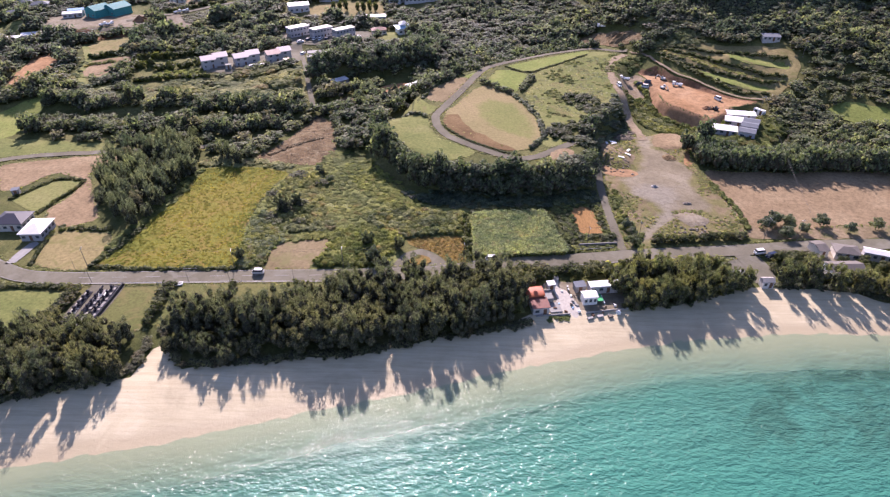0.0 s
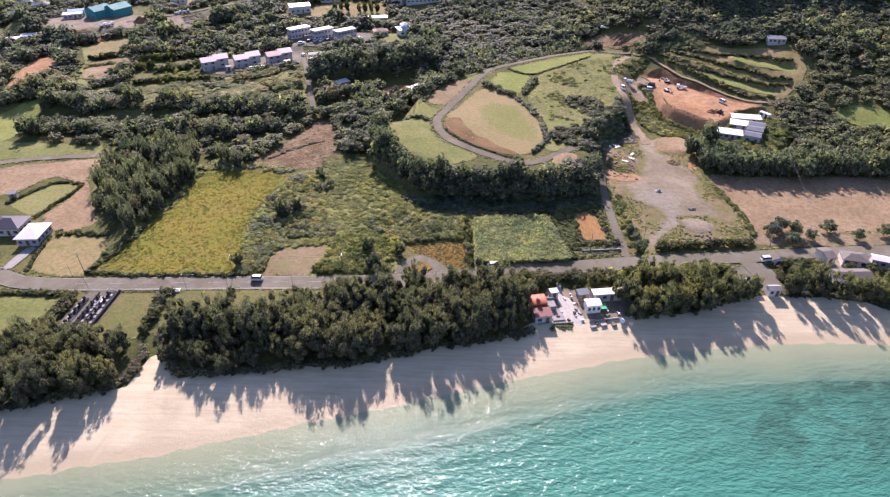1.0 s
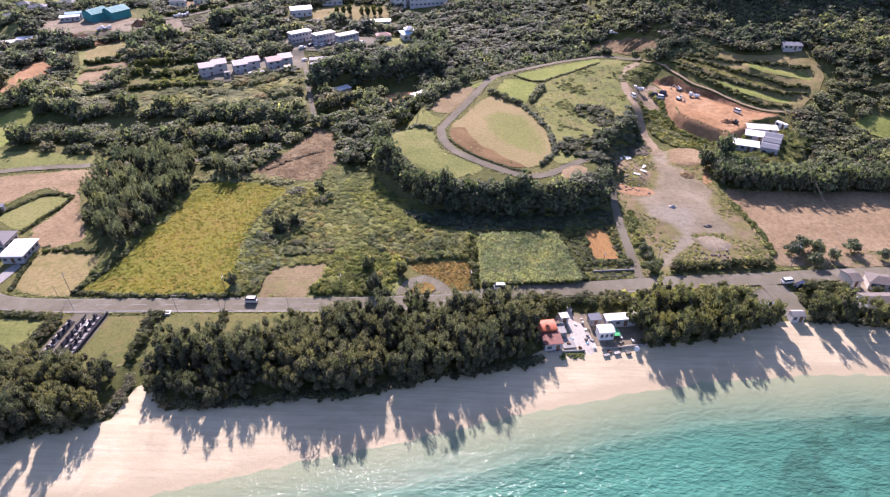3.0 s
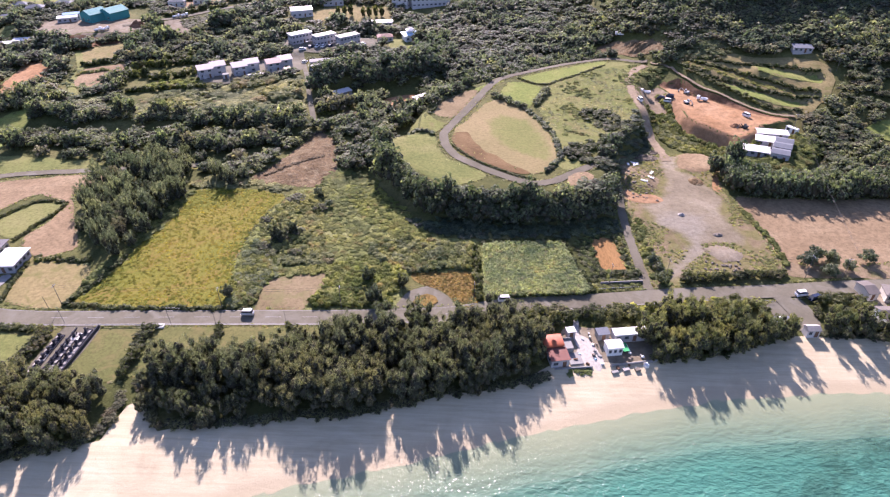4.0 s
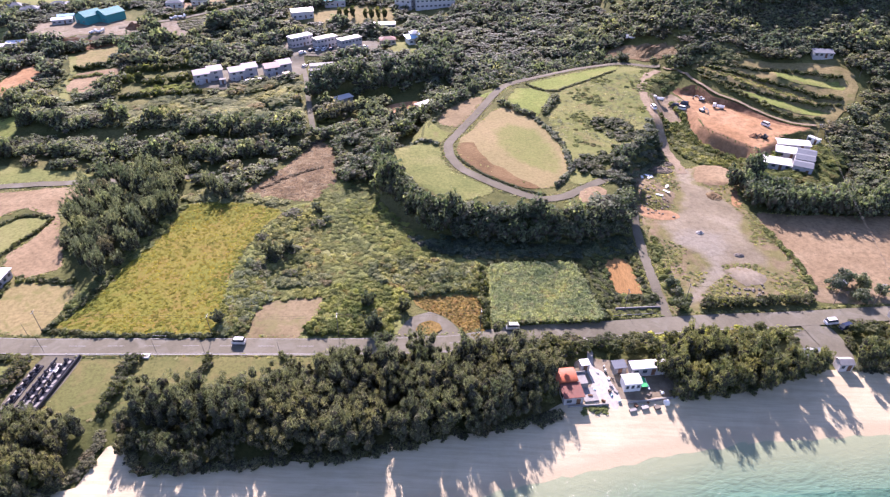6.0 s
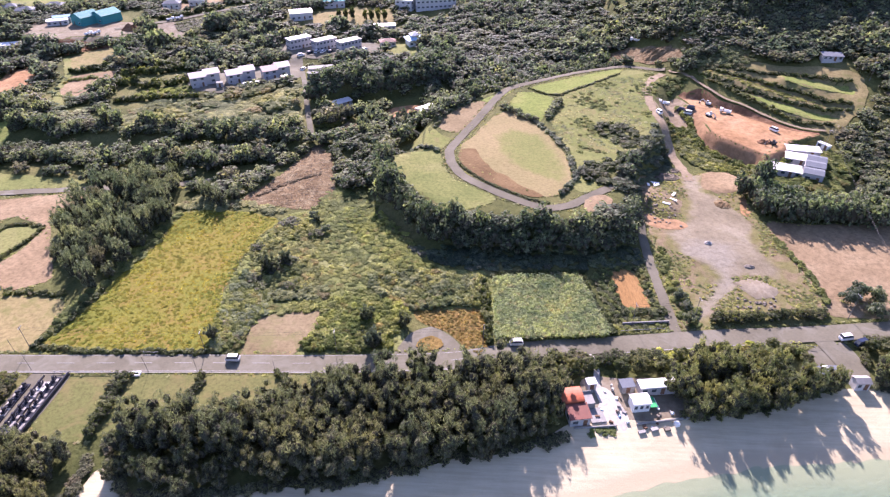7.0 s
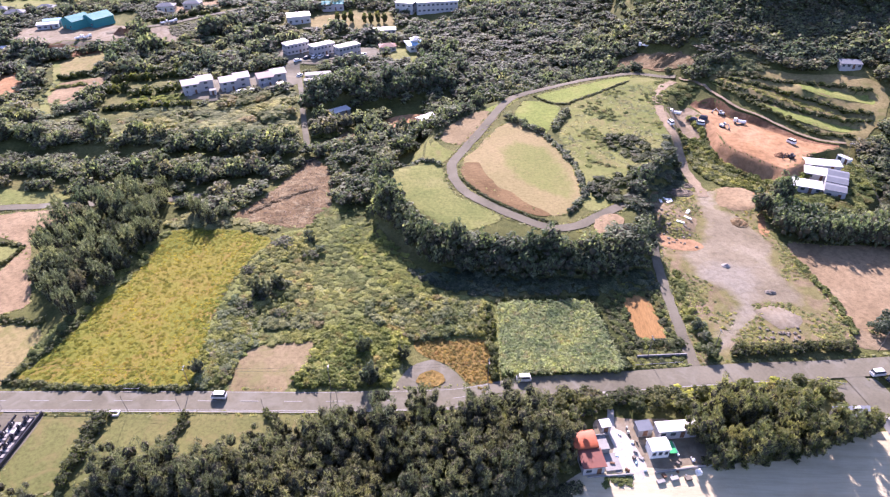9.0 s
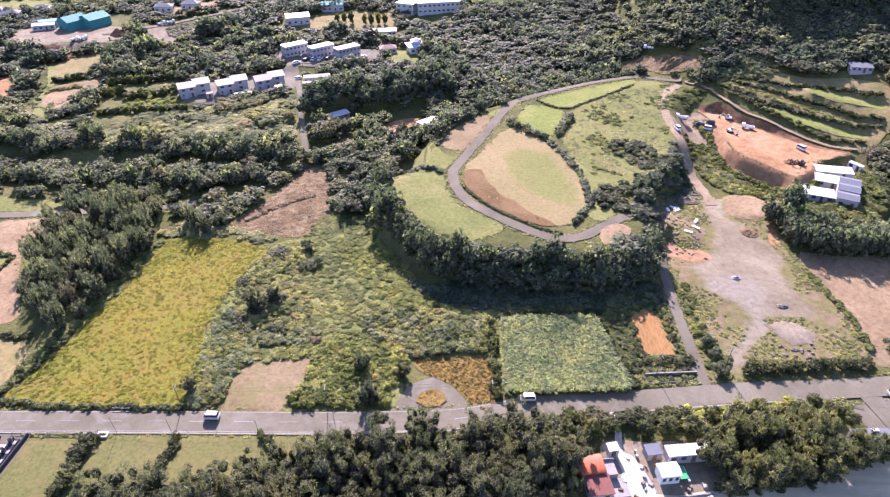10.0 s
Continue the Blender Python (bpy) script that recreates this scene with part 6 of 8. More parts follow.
for k, (line, wd, hh) in enumerate((([(-178, 359), (-160, 366), (-150, 366)], 4.6, 4.0), ([(-181, 348), (-166.3, 352.5), (-152.6, 359)], 4.4, 4.2), ([(-179, 333), (-160, 332), (-144, 339)], 4.6, 4.2), ([(-183, 341), (-176, 322)], 6.0, 5.0),
                                     ([(-169, 311), (-150, 315.6), (-133, 319.4)], 3.0, 2.8), ([(-144.2, 300), (-130, 305.5), (-125.5, 310)], 2.8, 2.4), ([(-214, 352.5), (-204.8, 355), (-198.5, 361)], 3.2, 3.4), ([(-209, 338), (-197, 345)], 3.0, 1.6),
                                     ([(-205, 446), (-190, 455), (-170, 468)], 4.0, 3.0))):
    hedge(line, wd, hh * 1.25, L_HEDGE if k != 7 else L_DULL, "dark windbreak hedge on the village slope", 100 + k)
patch("field", [(-160, 301), (-146.2, 306), (-133.5, 314), (-131.8, 310), (-149, 300)], M_YARD, "narrow strip of bare brown soil on the village slope", "field", up=0.2, step=1.8)
CLEARING = [(-209, 333), (-208.6, 346.3), (-190.3, 354.9), (-185.6, 338.4), (-195.6, 329.5), (-200.2, 321)]
patch("clearing", CLEARING, M_TAN, "bare tan ground between hedges", "clearing", up=0.22)
# dark shrubs added to imitate the shade of a steep grass slope
bushes("shrubs", SHADE_CUT, 2.2, 0.8, 1.8, L_HEDGE, "dark low shrubs added as the shade of a cut slope below the village road", "shrubs", 404)
bushes("scrub", VILLAGE_SCRUB, 2.4, 0.4, 1.3, L_OLIVE, "pale grassy scrub below the twin houses", "scrub", 416, thin=0.8)
bushes("scrub", [(-72.8, 303.5), (-64, 309), (-57, 303), (-60, 293), (-67, 288), (-72, 293)], 2.2, 1.4, 3.0, L_SCRUB, "light green bushes beside the village lane", "bushes", 408, wide=1.1)
bushes("scrub", [(-52, 297), (-47, 304), (-41, 303), (-36, 296), (-30, 292), (-38, 285), (-48, 288)], 2.6, 1.6, 3.4, L_SCRUB, "yellow-green bushes below the shed clearing", "bushes", 412, thin=0.7, wide=1.1)
oq = scatter((-188, 296), (-118, 365), 2.3, 106)
oq = oq[outside(oq[:, 0], oq[:, 1], YELLOW_ROWS) < -0.3]
rng = np.random.default_rng(108)
grove("orchard", np.column_stack([oq, 0.6 + 0.8 * rng.random(len(oq)), 2.2 + 1.2 * rng.random(len(oq))]), LOW_CROWNS, L_TERRACE, "rows of yellow-green orchard bushes", "orchard", 107, 0.2)
oq = scatter((-217, 311), (-180, 352), 2.9, 109)
oq = oq[(outside(oq[:, 0], oq[:, 1], BROWN_SCRUB) < -0.5) & (outside(oq[:, 0], oq[:, 1], CLEARING) > 0) & (rng.random(len(oq)) < 0.5)]
grove("scrub", np.column_stack([oq, 0.5 + 1.2 * rng.random(len(oq)), 2.2 + 1.5 * rng.random(len(oq))]), LOW_CROWNS, L_OLIVE, "pale dry scrub on the village slope", "scrub", 110, 0.2)


# ---- single trees ----
def tree(kind, seed, height, spread, material, label, name="tree", group=""):
    """A tree with a tapered, forked trunk and a crown of small clumps."""
    rng = np.random.default_rng(seed)
    root = thing(name, Matrix(), label, "tree", group)
    bm = bmesh.new()
    lobes = crown_shape(rng, kind)
    scale = np.array([spread, spread, height])
    rod(0.028 * height * 0.5, 0.012 * height * 0.5, height * 0.62, n=7, bm=bm)
    for c, r in lobes[1:7]:
        c = np.array(c) * scale
        base = Vector((0, 0, max(0.15 * height, c[2] - 0.28 * height)))
        tip = Vector(c)
        d = tip - base
        got = bmesh.ops.create_cone(bm, cap_ends=False, segments=5, radius1=0.009 * height * 0.6, radius2=0.02, depth=d.length)["verts"]
        bmesh.ops.transform(bm, matrix=Matrix.Translation((base + tip) / 2) @ d.to_track_quat("Z", "Y").to_matrix().to_4x4(), verts=got)
    part("trunk", bm, M_BARK, root)
    real = [(np.array(c) * scale, np.array(r) * scale) for c, r in lobes]
    if kind == "pine":
        v, f = leaves(rng, real, 2400, 0.6, 3.0, -1.2, 0.5, 0.15, 0.5, 0.45)
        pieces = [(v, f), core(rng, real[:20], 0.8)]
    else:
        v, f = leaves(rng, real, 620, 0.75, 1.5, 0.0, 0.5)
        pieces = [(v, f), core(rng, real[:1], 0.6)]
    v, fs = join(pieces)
    # the core's triangles take the dark colour painted as shade inside the crown
    part("crown", mesh_from("crown", v, fs, material, inner=M_CROWNSHADE), material, root)
    return root


def plant(models, spots, seed):
    """The first spots take the models, the rest take copies; spots: x, y, height factor."""
    rng = np.random.default_rng(seed)
    for k, (x, y, s) in enumerate(spots):
        m = on(x, y, -0.1, rng.random() * 360)
        if k < len(models):
            models[k].matrix_basis = m
            models[k].scale = (s, s, s)
        else:
            src = models[rng.integers(len(models))]
            src_scale = src.scale.copy()
            src.scale = (s * (0.9 + 0.2 * rng.random()),) * 2 + (s,)
            copy_thing(src, m)
            src.scale = src_scale


STRIP_MAIN = [(-72, 109.5), (-41, 113.5), (-24, 115.5), (-6, 121), (10, 124.5), (21, 128), (20, 142), (4, 146), (-12, 145.5), (-28, 142), (-42, 139),
              (-55, 132), (-72, 128), (-80, 125), (-78, 118)]
STRIP_WEST = [(-180, 90), (-140, 95), (-110, 98), (-97, 101.5), (-84, 106), (-82, 118), (-90, 121), (-104, 122), (-120, 121), (-150, 114), (-180, 108)]
STRIP_EAST = [(51, 135), (66, 136.5), (80, 141), (87, 143.5), (82, 153), (70, 155), (54, 149), (50, 145)]
STRIP_FAR_EAST = [(99, 146), (112, 145.5), (121, 144), (140, 136), (180, 128), (180, 146), (145, 150), (130, 146.5), (110, 148), (101, 149)]


def spots_in(poly, step, seed, lo, hi, margin=0.4):
    q = np.array(poly, float)
    p = scatter(q.min(0), q.max(0), step, seed)
    rng = np.random.default_rng(seed)
    p = p[(outside(p[:, 0], p[:, 1], poly) < -0.3)]
    keep = np.ones(len(p), bool)
    for hx, hy, r in HOUSES:
        keep &= np.hypot(p[:, 0] - hx, p[:, 1] - hy) > r * 0.8
    p = p[keep]
    return [(x, y, lo + (hi - lo) * rng.random()) for x, y in p]


pines = [tree("pine", 700 + k, 10.8, 10.4, L_PINE, "tall grey-green casuarina tree with feathery crown behind the beach", group="beach trees") for k in range(6)]
strip = spots_in(STRIP_MAIN, 4.5, 71, 0.58, 1.14) + [q for q in spots_in(STRIP_WEST, 4.5, 72, 0.62, 0.98) if q[0] > -125]
# an opening to the sand stays free, and the trees beside it are lower
strip = [(x, y, f * (0.7 if -78 < x < -38 and y < 121 else 1.0)) for x, y, f in strip if not (-86 < x < -76.5 and y < 137)]
plant(pines, strip, 73)
grove("casuarina_grove", [(x, y, 10 * s, 8 * s) for x, y, s in spots_in(STRIP_WEST, 4.5, 72, 0.62, 0.98) if x <= -125], PINE_CROWNS, L_PINE,
      "dense belt of grey-green casuarinas along the beach", "trees", 74, 0.08)
pines_e = [tree("pine", 720 + k, 8.8, 8.8, L_STRIP, "olive-green casuarina tree at the edge of the sand", group="beach trees") for k in range(4)]
plant(pines_e, spots_in(STRIP_EAST, 4.9, 74, 0.7, 1.2) + spots_in(STRIP_FAR_EAST, 5.0, 75, 0.65, 1.05), 76)
rng = np.random.default_rng(83)
for x in np.arange(53, 142, 7.0):
    yy = float(np.interp(x, [52, 66, 80, 90, 101, 120, 142], [136.5, 138, 142.3, 145.5, 146, 144.3, 135.5])) + rng.normal(0, 0.7)
    if not 91.5 < x < 98.5:
        copy_thing(pines_e[rng.integers(4)], on(x + rng.normal(0, 0.6), yy, -0.1, rng.random() * 360))
broads = [tree("broad", 740 + k, 5.5, 6.0, L_BROAD, "rounded green broad-leaved tree among the beach trees", group="beach trees") for k in range(4)]
plant(broads, [(-60, 121, 0.9), (-69, 116, 0.8), (-47, 120, 1.0), (-33, 122, 0.8), (-100, 112, 1.0), (-91, 107, 0.9), (-115, 107, 1.0), (16, 138, 1.0), (18, 133, 1.1), (20.5, 143, 0.7),
               (14, 146, 0.8), (9, 147, 0.9), (20, 148, 0.8), (26, 148.5, 0.75), (31, 148.6, 0.6), (38, 148.5, 0.8), (43, 149.5, 0.8), (54, 152.5, 0.8), (60, 153.5, 0.75), (66, 155.5, 0.7), (74, 154, 0.9),
               (79, 157.5, 0.7), (57, 149.5, 0.9), (63, 150, 0.9), (70, 150.5, 0.95), (76, 150.5, 0.8), (82, 155.5, 0.7), (68, 146, 0.8), (105, 152, 0.7), (109, 157, 0.8), (113, 155.5, 0.7), (124, 156, 0.7), (130, 155, 0.8), (48.5, 149, 0.9), (86, 153, 0.6), (108, 153.5, 0.7), (105, 158, 0.7), (-18, 125, 0.8), (-2, 129, 0.8), (135, 152, 0.9), (140, 149, 1.0)], 77)
GROVE_WEST = [(-107, 231), (-102, 219), (-104, 201), (-107, 189), (-110, 178), (-121, 181), (-130, 187), (-136, 200), (-141, 215), (-145, 229), (-134, 239), (-120, 246), (-108, 240)]
rng = np.random.default_rng(79)
gw = [(x, y, 5.2 + 6.4 * rng.random(), 5.2 + 2.6 * rng.random()) for x, y, s in spots_in(GROVE_WEST, 5.2, 78, 0.7, 1.1)
      + [(-88.5, 223, 0.8), (-93, 226, 0.9), (-85, 228, 0.9), (-97, 230, 0.8), (-112, 177, 0.6)]]
grove("casuarina_grove", gw, PINE_CROWNS, L_GREY, "dense grove of grey-green casuarinas beside the yellow field", "trees", 79, 0.08)
lone = [tree("pine", 780 + k, 5.6, 5.6, L_GREY, "slim grey-green tree standing in the scrub", group="scrub trees") for k in range(2)]
plant(lone, [(-68.5, 157, 0.8), (-25.5, 154.5, 1.1), (-60, 186, 1.0), (-17.7, 163, 0.75), (-28, 165, 1.0), (-57, 190, 0.9), (-24.5, 155.5, 0.9), (-62, 186.8, 1.1), (-52, 213, 0.6)], 80)
shade = [tree("broad", 790 + k, 6.5, 6.8, L_FOREST, "dense dark green tree with rounded crown", group="shade trees") for k in range(3)]
plant(shade, [(60.5, 166.5, 0.65), (60.5, 176, 0.6), (61, 172, 0.55), (112, 179, 0.9), (116, 176.5, 0.9), (113, 171, 0.75), (120, 174, 0.7), (128, 178, 0.8), (-53.5, 215, 0.6), (-31, 226, 0.9), (-22, 215, 0.8),
              (136, 174, 0.7), (146, 176, 0.8), (108, 176, 0.8), (-48, 207, 0.5)], 81)
cypress = [tree("pine", 795, 7.5, 5.4, L_HEDGE, "slim dark conifer in a row on the sports ground", group="sports ground row")]
plant(cypress, [(-84 + 4.2 * k + (4 if k > 2 else 0), 442 + 0.6 * k, 0.85 + 0.05 * (k % 3)) for k in range(7)], 82)

# low growth where the trees meet the sand, and along the road above the huts
for k, (line, wd, hh, m) in enumerate((([(-71, 110.2), (-41, 114.2), (-24, 116.2), (-6, 122), (10, 125.2), (21, 128.7)], 3.0, 1.7, L_PINE), ([(-72, 112), (-77, 119), (-80, 124)], 2.6, 2.0, L_PINE),
                                       ([(-180, 90), (-140, 94.5), (-110, 99.2), (-97, 102.7), (-84, 106.8), (-82.6, 112), (-82, 119)], 3.0, 1.7, L_PINE), ([(51, 135.7), (66, 137.4), (80, 141.8), (88, 144.2)], 2.8, 1.6, L_STRIP),
                                       ([(99, 145.6), (112, 145), (121, 143.6), (140, 135)], 2.8, 1.6, L_PINE), ([(-30, 139), (-12, 141.5), (4, 142.5), (16, 141.5)], 4.2, 3.6, L_BROAD), ([(-42, 134), (-22, 137.5), (0, 138.5), (14, 139)], 4.6, 4.4, L_PINE), ([(4, 149), (14, 150), (24, 150.6), (29, 151.2)], 4.4, 3.2, L_BROAD),
                                       ([(34.5, 151.5), (42, 152.5), (48, 153)], 4.2, 3.0, L_BROAD), ([(6, 145.6), (16, 146.4), (27, 147.2)], 4.0, 3.0, L_HEDGE),
                                       ([(49, 149), (60, 152), (72, 154.5), (84, 156.4)], 4.2, 2.6, L_SCRUB), ([(50, 153.6), (62, 155.4), (74, 157.2)], 3.0, 1.6, L_TERRACE),
                                       ([(104, 160), (112, 160.6), (117, 158)], 3.0, 2.0, L_BROAD), ([(101.5, 152), (103, 157)], 2.6, 1.8, L_BROAD), ([(105, 150), (118, 146.8), (130, 147.5)], 3.2, 2.4, L_BROAD),
                                       ([(53.5, 222), (56, 236), (64, 249), (71, 259)], 3.0, 1.7, L_FOREST), ([(56, 226), (60, 240), (68, 251)], 2.6, 1.4, L_FOREST))):
    hedge(line, wd, hh, m, "dense low bushes at the edge of the trees", 130 + k, MID_CROWNS if m is not L_TERRACE else LOW_CROWNS, 1.5, "undergrowth")

fq = [(-20, 199), (-12, 192), (2, 188), (36, 189.5), (56, 192), (56, 201), (40, 199), (0, 199)]
pq = scatter((-20, 187), (56, 201), 1.9, 150)
pq = pq[(outside(pq[:, 0], pq[:, 1], fq) < 0) & (line_gap(pq[:, 0], pq[:, 1], FARM_TRACK) > 2.2)]
rng = np.random.default_rng(151)
grove("undergrowth", np.column_stack([pq, 0.5 + 1.3 * rng.random(len(pq)), 2.0 + 1.4 * rng.random(len(pq))]), LOW_CROWNS, L_FOREST, "dark bushes at the foot of the hill", "bushes", 152, 0.2)

# ---- buildings ----
def roof_mesh(kind, w, d, rise, over, thick=0.14):
    """A roof over a plan w by d, its eaves at z = 0; the ridge runs along x."""
    x, y = w / 2 + over, d / 2 + over
    if kind == "flat":
        return box(2 * x, 2 * y, thick * 1.6, bevel=0.03)
    if kind == "mono":
        v = [(-x, -y, 0), (x, -y, 0), (x, y, rise), (-x, y, rise)]
        v += [(a, b, c + thick) for a, b, c in v]
        return poly_bm(v, [(0, 1, 2, 3), (4, 5, 6, 7), (0, 1, 5, 4), (1, 2, 6, 5), (2, 3, 7, 6), (3, 0, 4, 7)])
    if kind == "barrel":
        vs, fs, n = [], [], 10
        for k in range(n + 1):
            a = math.pi * (k / n)
            yy, zz = -y * math.cos(a), rise * math.sin(a)
            vs += [(-x, yy, zz), (x, yy, zz), (-x, yy, zz + thick), (x, yy, zz + thick)]
        for k in range(n):
            i = 4 * k
            fs += [(i, i + 1, i + 5, i + 4), (i + 2, i + 3, i + 7, i + 6), (i, i + 4, i + 6, i + 2), (i + 1, i + 5, i + 7, i + 3)]
        fs += [(0, 1, 3, 2), (4 * n, 4 * n + 1, 4 * n + 3, 4 * n + 2)]
        return poly_bm(vs, fs)
    r = 0.0 if kind == "gable" else min(x, y) * 0.95
    v = [(-x, -y, 0), (x, -y, 0), (x, y, 0), (-x, y, 0), (-x + r, 0, rise), (x - r, 0, rise)]
    v += [(a, b, c + thick) for a, b, c in v]
    f = [(0, 1, 5, 4), (2, 3, 4, 5), (1, 2, 5), (3, 0, 4), (6, 7, 11, 10), (8, 9, 10, 11)]
    if kind == "hip":
        f += [(7, 8, 11), (9, 6, 10)]
    else:
        f = [(0, 1, 5, 4), (2, 3, 4, 5), (6, 7, 11, 10), (8, 9, 10, 11), (0, 4, 10, 6), (4, 3, 9, 10), (1, 5, 11, 7), (5, 2, 8, 11)]
    f += [(0, 1, 7, 6), (2, 3, 9, 8)]
    if kind == "hip":
        f += [(1, 2, 8, 7), (3, 0, 6, 9)]
    return poly_bm(v, f)


def wall_mesh(kind, w, d, h, rise, deep=1.2):
    """Outer walls up to the eaves, with gables where the roof has them, set into the ground."""
    bm = box(w, d, h + deep, (0, 0, -deep))
    if kind == "gable":
        for sx in (-1, 1):
            x0, x1 = sx * (w / 2), sx * (w / 2 - 0.2)
            vs = [bm.verts.new(c) for c in ((x0, -d / 2, h), (x0, d / 2, h), (x0, 0, h + rise * 0.93), (x1, -d / 2, h), (x1, d / 2, h), (x1, 0, h + rise * 0.93))]
            for f in ((0, 1, 2), (3, 4, 5), (0, 2, 5, 3), (1, 2, 5, 4), (0, 1, 4, 3)):
                bm.faces.new([vs[i] for i in f])
        bmesh.ops.recalc_face_normals(bm, faces=bm.faces)
    return bm


SIDES = {"front": (0, -1), "back": (0, 1), "left": (-1, 0), "right": (1, 0)}


def opening(parent, side, w, d, u, z, ow, oh, kind="window", material=None):
    """A framed window or a door on one side of a block w by d, u along that side."""
    sx, sy = SIDES[side]
    x, y = (u, sy * d / 2) if sx == 0 else (sx * w / 2, u)
    turn = {"front": 0, "back": 180, "left": -90, "right": 90}[side]
    m = pose(x, y, z, 0, 0, turn)
    if kind == "door":
        return part("door", box(ow, 0.1, oh, bevel=0.015), material or M_BROWNWALL, parent, at=m)
    bm = bmesh.new()
    for sxx in (-1, 1):
        box(0.09, 0.14, oh, (sxx * (ow / 2 - 0.045), 0, 0), bm=bm)
    box(ow - 0.18, 0.14, 0.09, (0, 0, 0), bm=bm)
    box(ow - 0.18, 0.14, 0.09, (0, 0, oh - 0.09), bm=bm)
    fr = part("window", bm, M_STEEL, parent, at=m)
    part("pane", box(ow - 0.18, 0.06, oh - 0.18, (0, 0, 0.09)), M_GLASS, fr)
    return fr


def block(root, at, turn, w, d, h, roof, wall_m, roof_m, rise=1.0, over=0.35, storeys=1, sides="", per=3, door="", wall_name="wall"):
    """One block of a building under its thing: wall, roof, windows and door."""
    hold = part(wall_name, wall_mesh(roof, w, d, h, rise), wall_m, root, at=pose(*at, 0, 0, turn))
    top = part("roof", roof_mesh(roof, w, d, rise, over), roof_m, root, at=pose(at[0], at[1], at[2] + h + (0.005 if roof != "flat" else 0), 0, 0, turn))
    for side in sides.split():
        long = w if side in ("front", "back") else d
        n = max(1, per if long == max(w, d) else per - 1)
        for s in range(storeys):
            for k in range(n):
                u = (k + 0.5) / n * long - long / 2
                if door == side and s == 0 and k == n // 2:
                    opening(hold, side, w, d, u, 0.02, 1.0, 2.05, "door")
                else:
                    opening(hold, side, w, d, u, 0.9 + s * h / storeys, min(1.7, long / n * 0.6), 1.15)
    return hold, top


def house(name, x, y, turn, w, d, h, roof, wall_m, roof_m, label, category="house", rise=1.0, over=0.35, storeys=1, sides="front right", per=3, door="front", group="", up=0.15):
    root = thing(name, on(x, y, up, turn), label, category, group)
    block(root, (0, 0, 0), 0, w, d, h, roof, wall_m, roof_m, rise, over, storeys, sides, per, door)
    return root


# house with two red roofs on the beach
r = thing("beach_house", on(24.3, 136, 0.1, 9), "small beach house with two red sheet-metal roofs", "house")
block(r, (0, 2.2, 0), 0, 4.9, 4.2, 2.9, "barrel", M_BROWNWALL, M_RED_ROOF, 0.55, 0.25, 1, "front left", 2)
block(r, (0.5, -2.3, -0.4), 0, 4.7, 4.0, 2.7, "mono", M_PALEWALL, M_DULLRED_ROOF, 0.25, 0.25, 1, "front left", 2, "front")
r = thing("terrace", on(29, 137.2, 0.05, 9), "grey concrete roof terrace beside the red-roofed house", "terrace")
part("wall", box(2.6, 3.6, 2.0, (-0.6, 1.6, -0.4)), M_CONCRETE, r)
part("deck", box(3.6, 4.2, 0.5, (0.4, -2.4, -0.4), 0.03), M_CONCRETE, r)
part("parapet", box(2.6, 0.18, 0.5, (-0.6, 3.31, 1.61)), M_CONCRETE, r)
part("step", box(1.2, 0.5, 0.2, (1.4, -4.76, -0.4)), M_CONCRETE, r)
house("beach_shed", 29.6, 143, 12, 2.2, 1.8, 2.1, "mono", M_PALEWALL, M_WHITEROOF, "tiny white-roofed shed behind the terrace", "shed", 0.15, 0.15, 1, "front", 1)
r = thing("beach_hut", on(40.2, 137.8, 0.1, 8), "white beach hut with sheet roof and green awning", "hut")
block(r, (0, 0, 0), 0, 4.1, 3.0, 2.6, "gable", M_WHITE, M_WHITEROOF, 0.4, 0.2, 1, "front right", 3, "right")
part("awning", box(1.7, 3.2, 0.06, (3.2, 0.2, 1.0)), M_GREEN_PAINT, r, "bright green sheet")
for yy in (-1.2, 1.6):
    part("post", rod(0.05, 0.05, 1.4, (3.9, yy, -0.4)), M_STEEL, r)
part("bench", box(0.4, 3.4, 0.45, (4.4, 0.2, -0.1), 0.02), M_WHITE, r)
house("storage_hut", 45.4, 142.7, 7, 9.0, 2.6, 2.5, "flat", M_PALEWALL, M_WHITEROOF, "long low white-roofed storage hut under trees", "hut", 0.2, 0.15, 1, "front", 4)
house("store_box", 38.2, 142.8, 10, 3.2, 2.4, 2.0, "mono", M_CONCRETE, M_GREYROOF, "small grey lean-to beside the storage hut", "shed", 0.2, 0.15, 1, "front", 1)
patch("sandy_yard", [(27.5, 131), (37, 130.5), (50, 134), (52, 141), (49, 146), (38, 146.5), (28, 145.5)], M_DUST, "trodden sandy ground round the beach huts", "yard", up=0.06, step=1.5)
patch("coral_yard", [(29.4, 143.4), (33.2, 143), (36, 138.6), (37.6, 134.4), (36, 131.2), (33, 131.6), (31.2, 135), (30.6, 139)], M_CORAL, "white coral rubble forecourt between the beach huts", "yard", up=0.14, step=1.0, rough=0.5)
r = thing("sea_wall", on(45, 133.8, -0.3, 10), "low weathered concrete wall above the sand", "wall")
part("wall", box(13, 0.3, 1.1, bevel=0.04), M_CONCRETE, r)
r = thing("sea_wall", on(29, 131.6, -0.3, 6), "low concrete wall in front of the red house", "wall")
part("wall", box(10, 0.3, 0.9, bevel=0.04), M_CONCRETE, r)
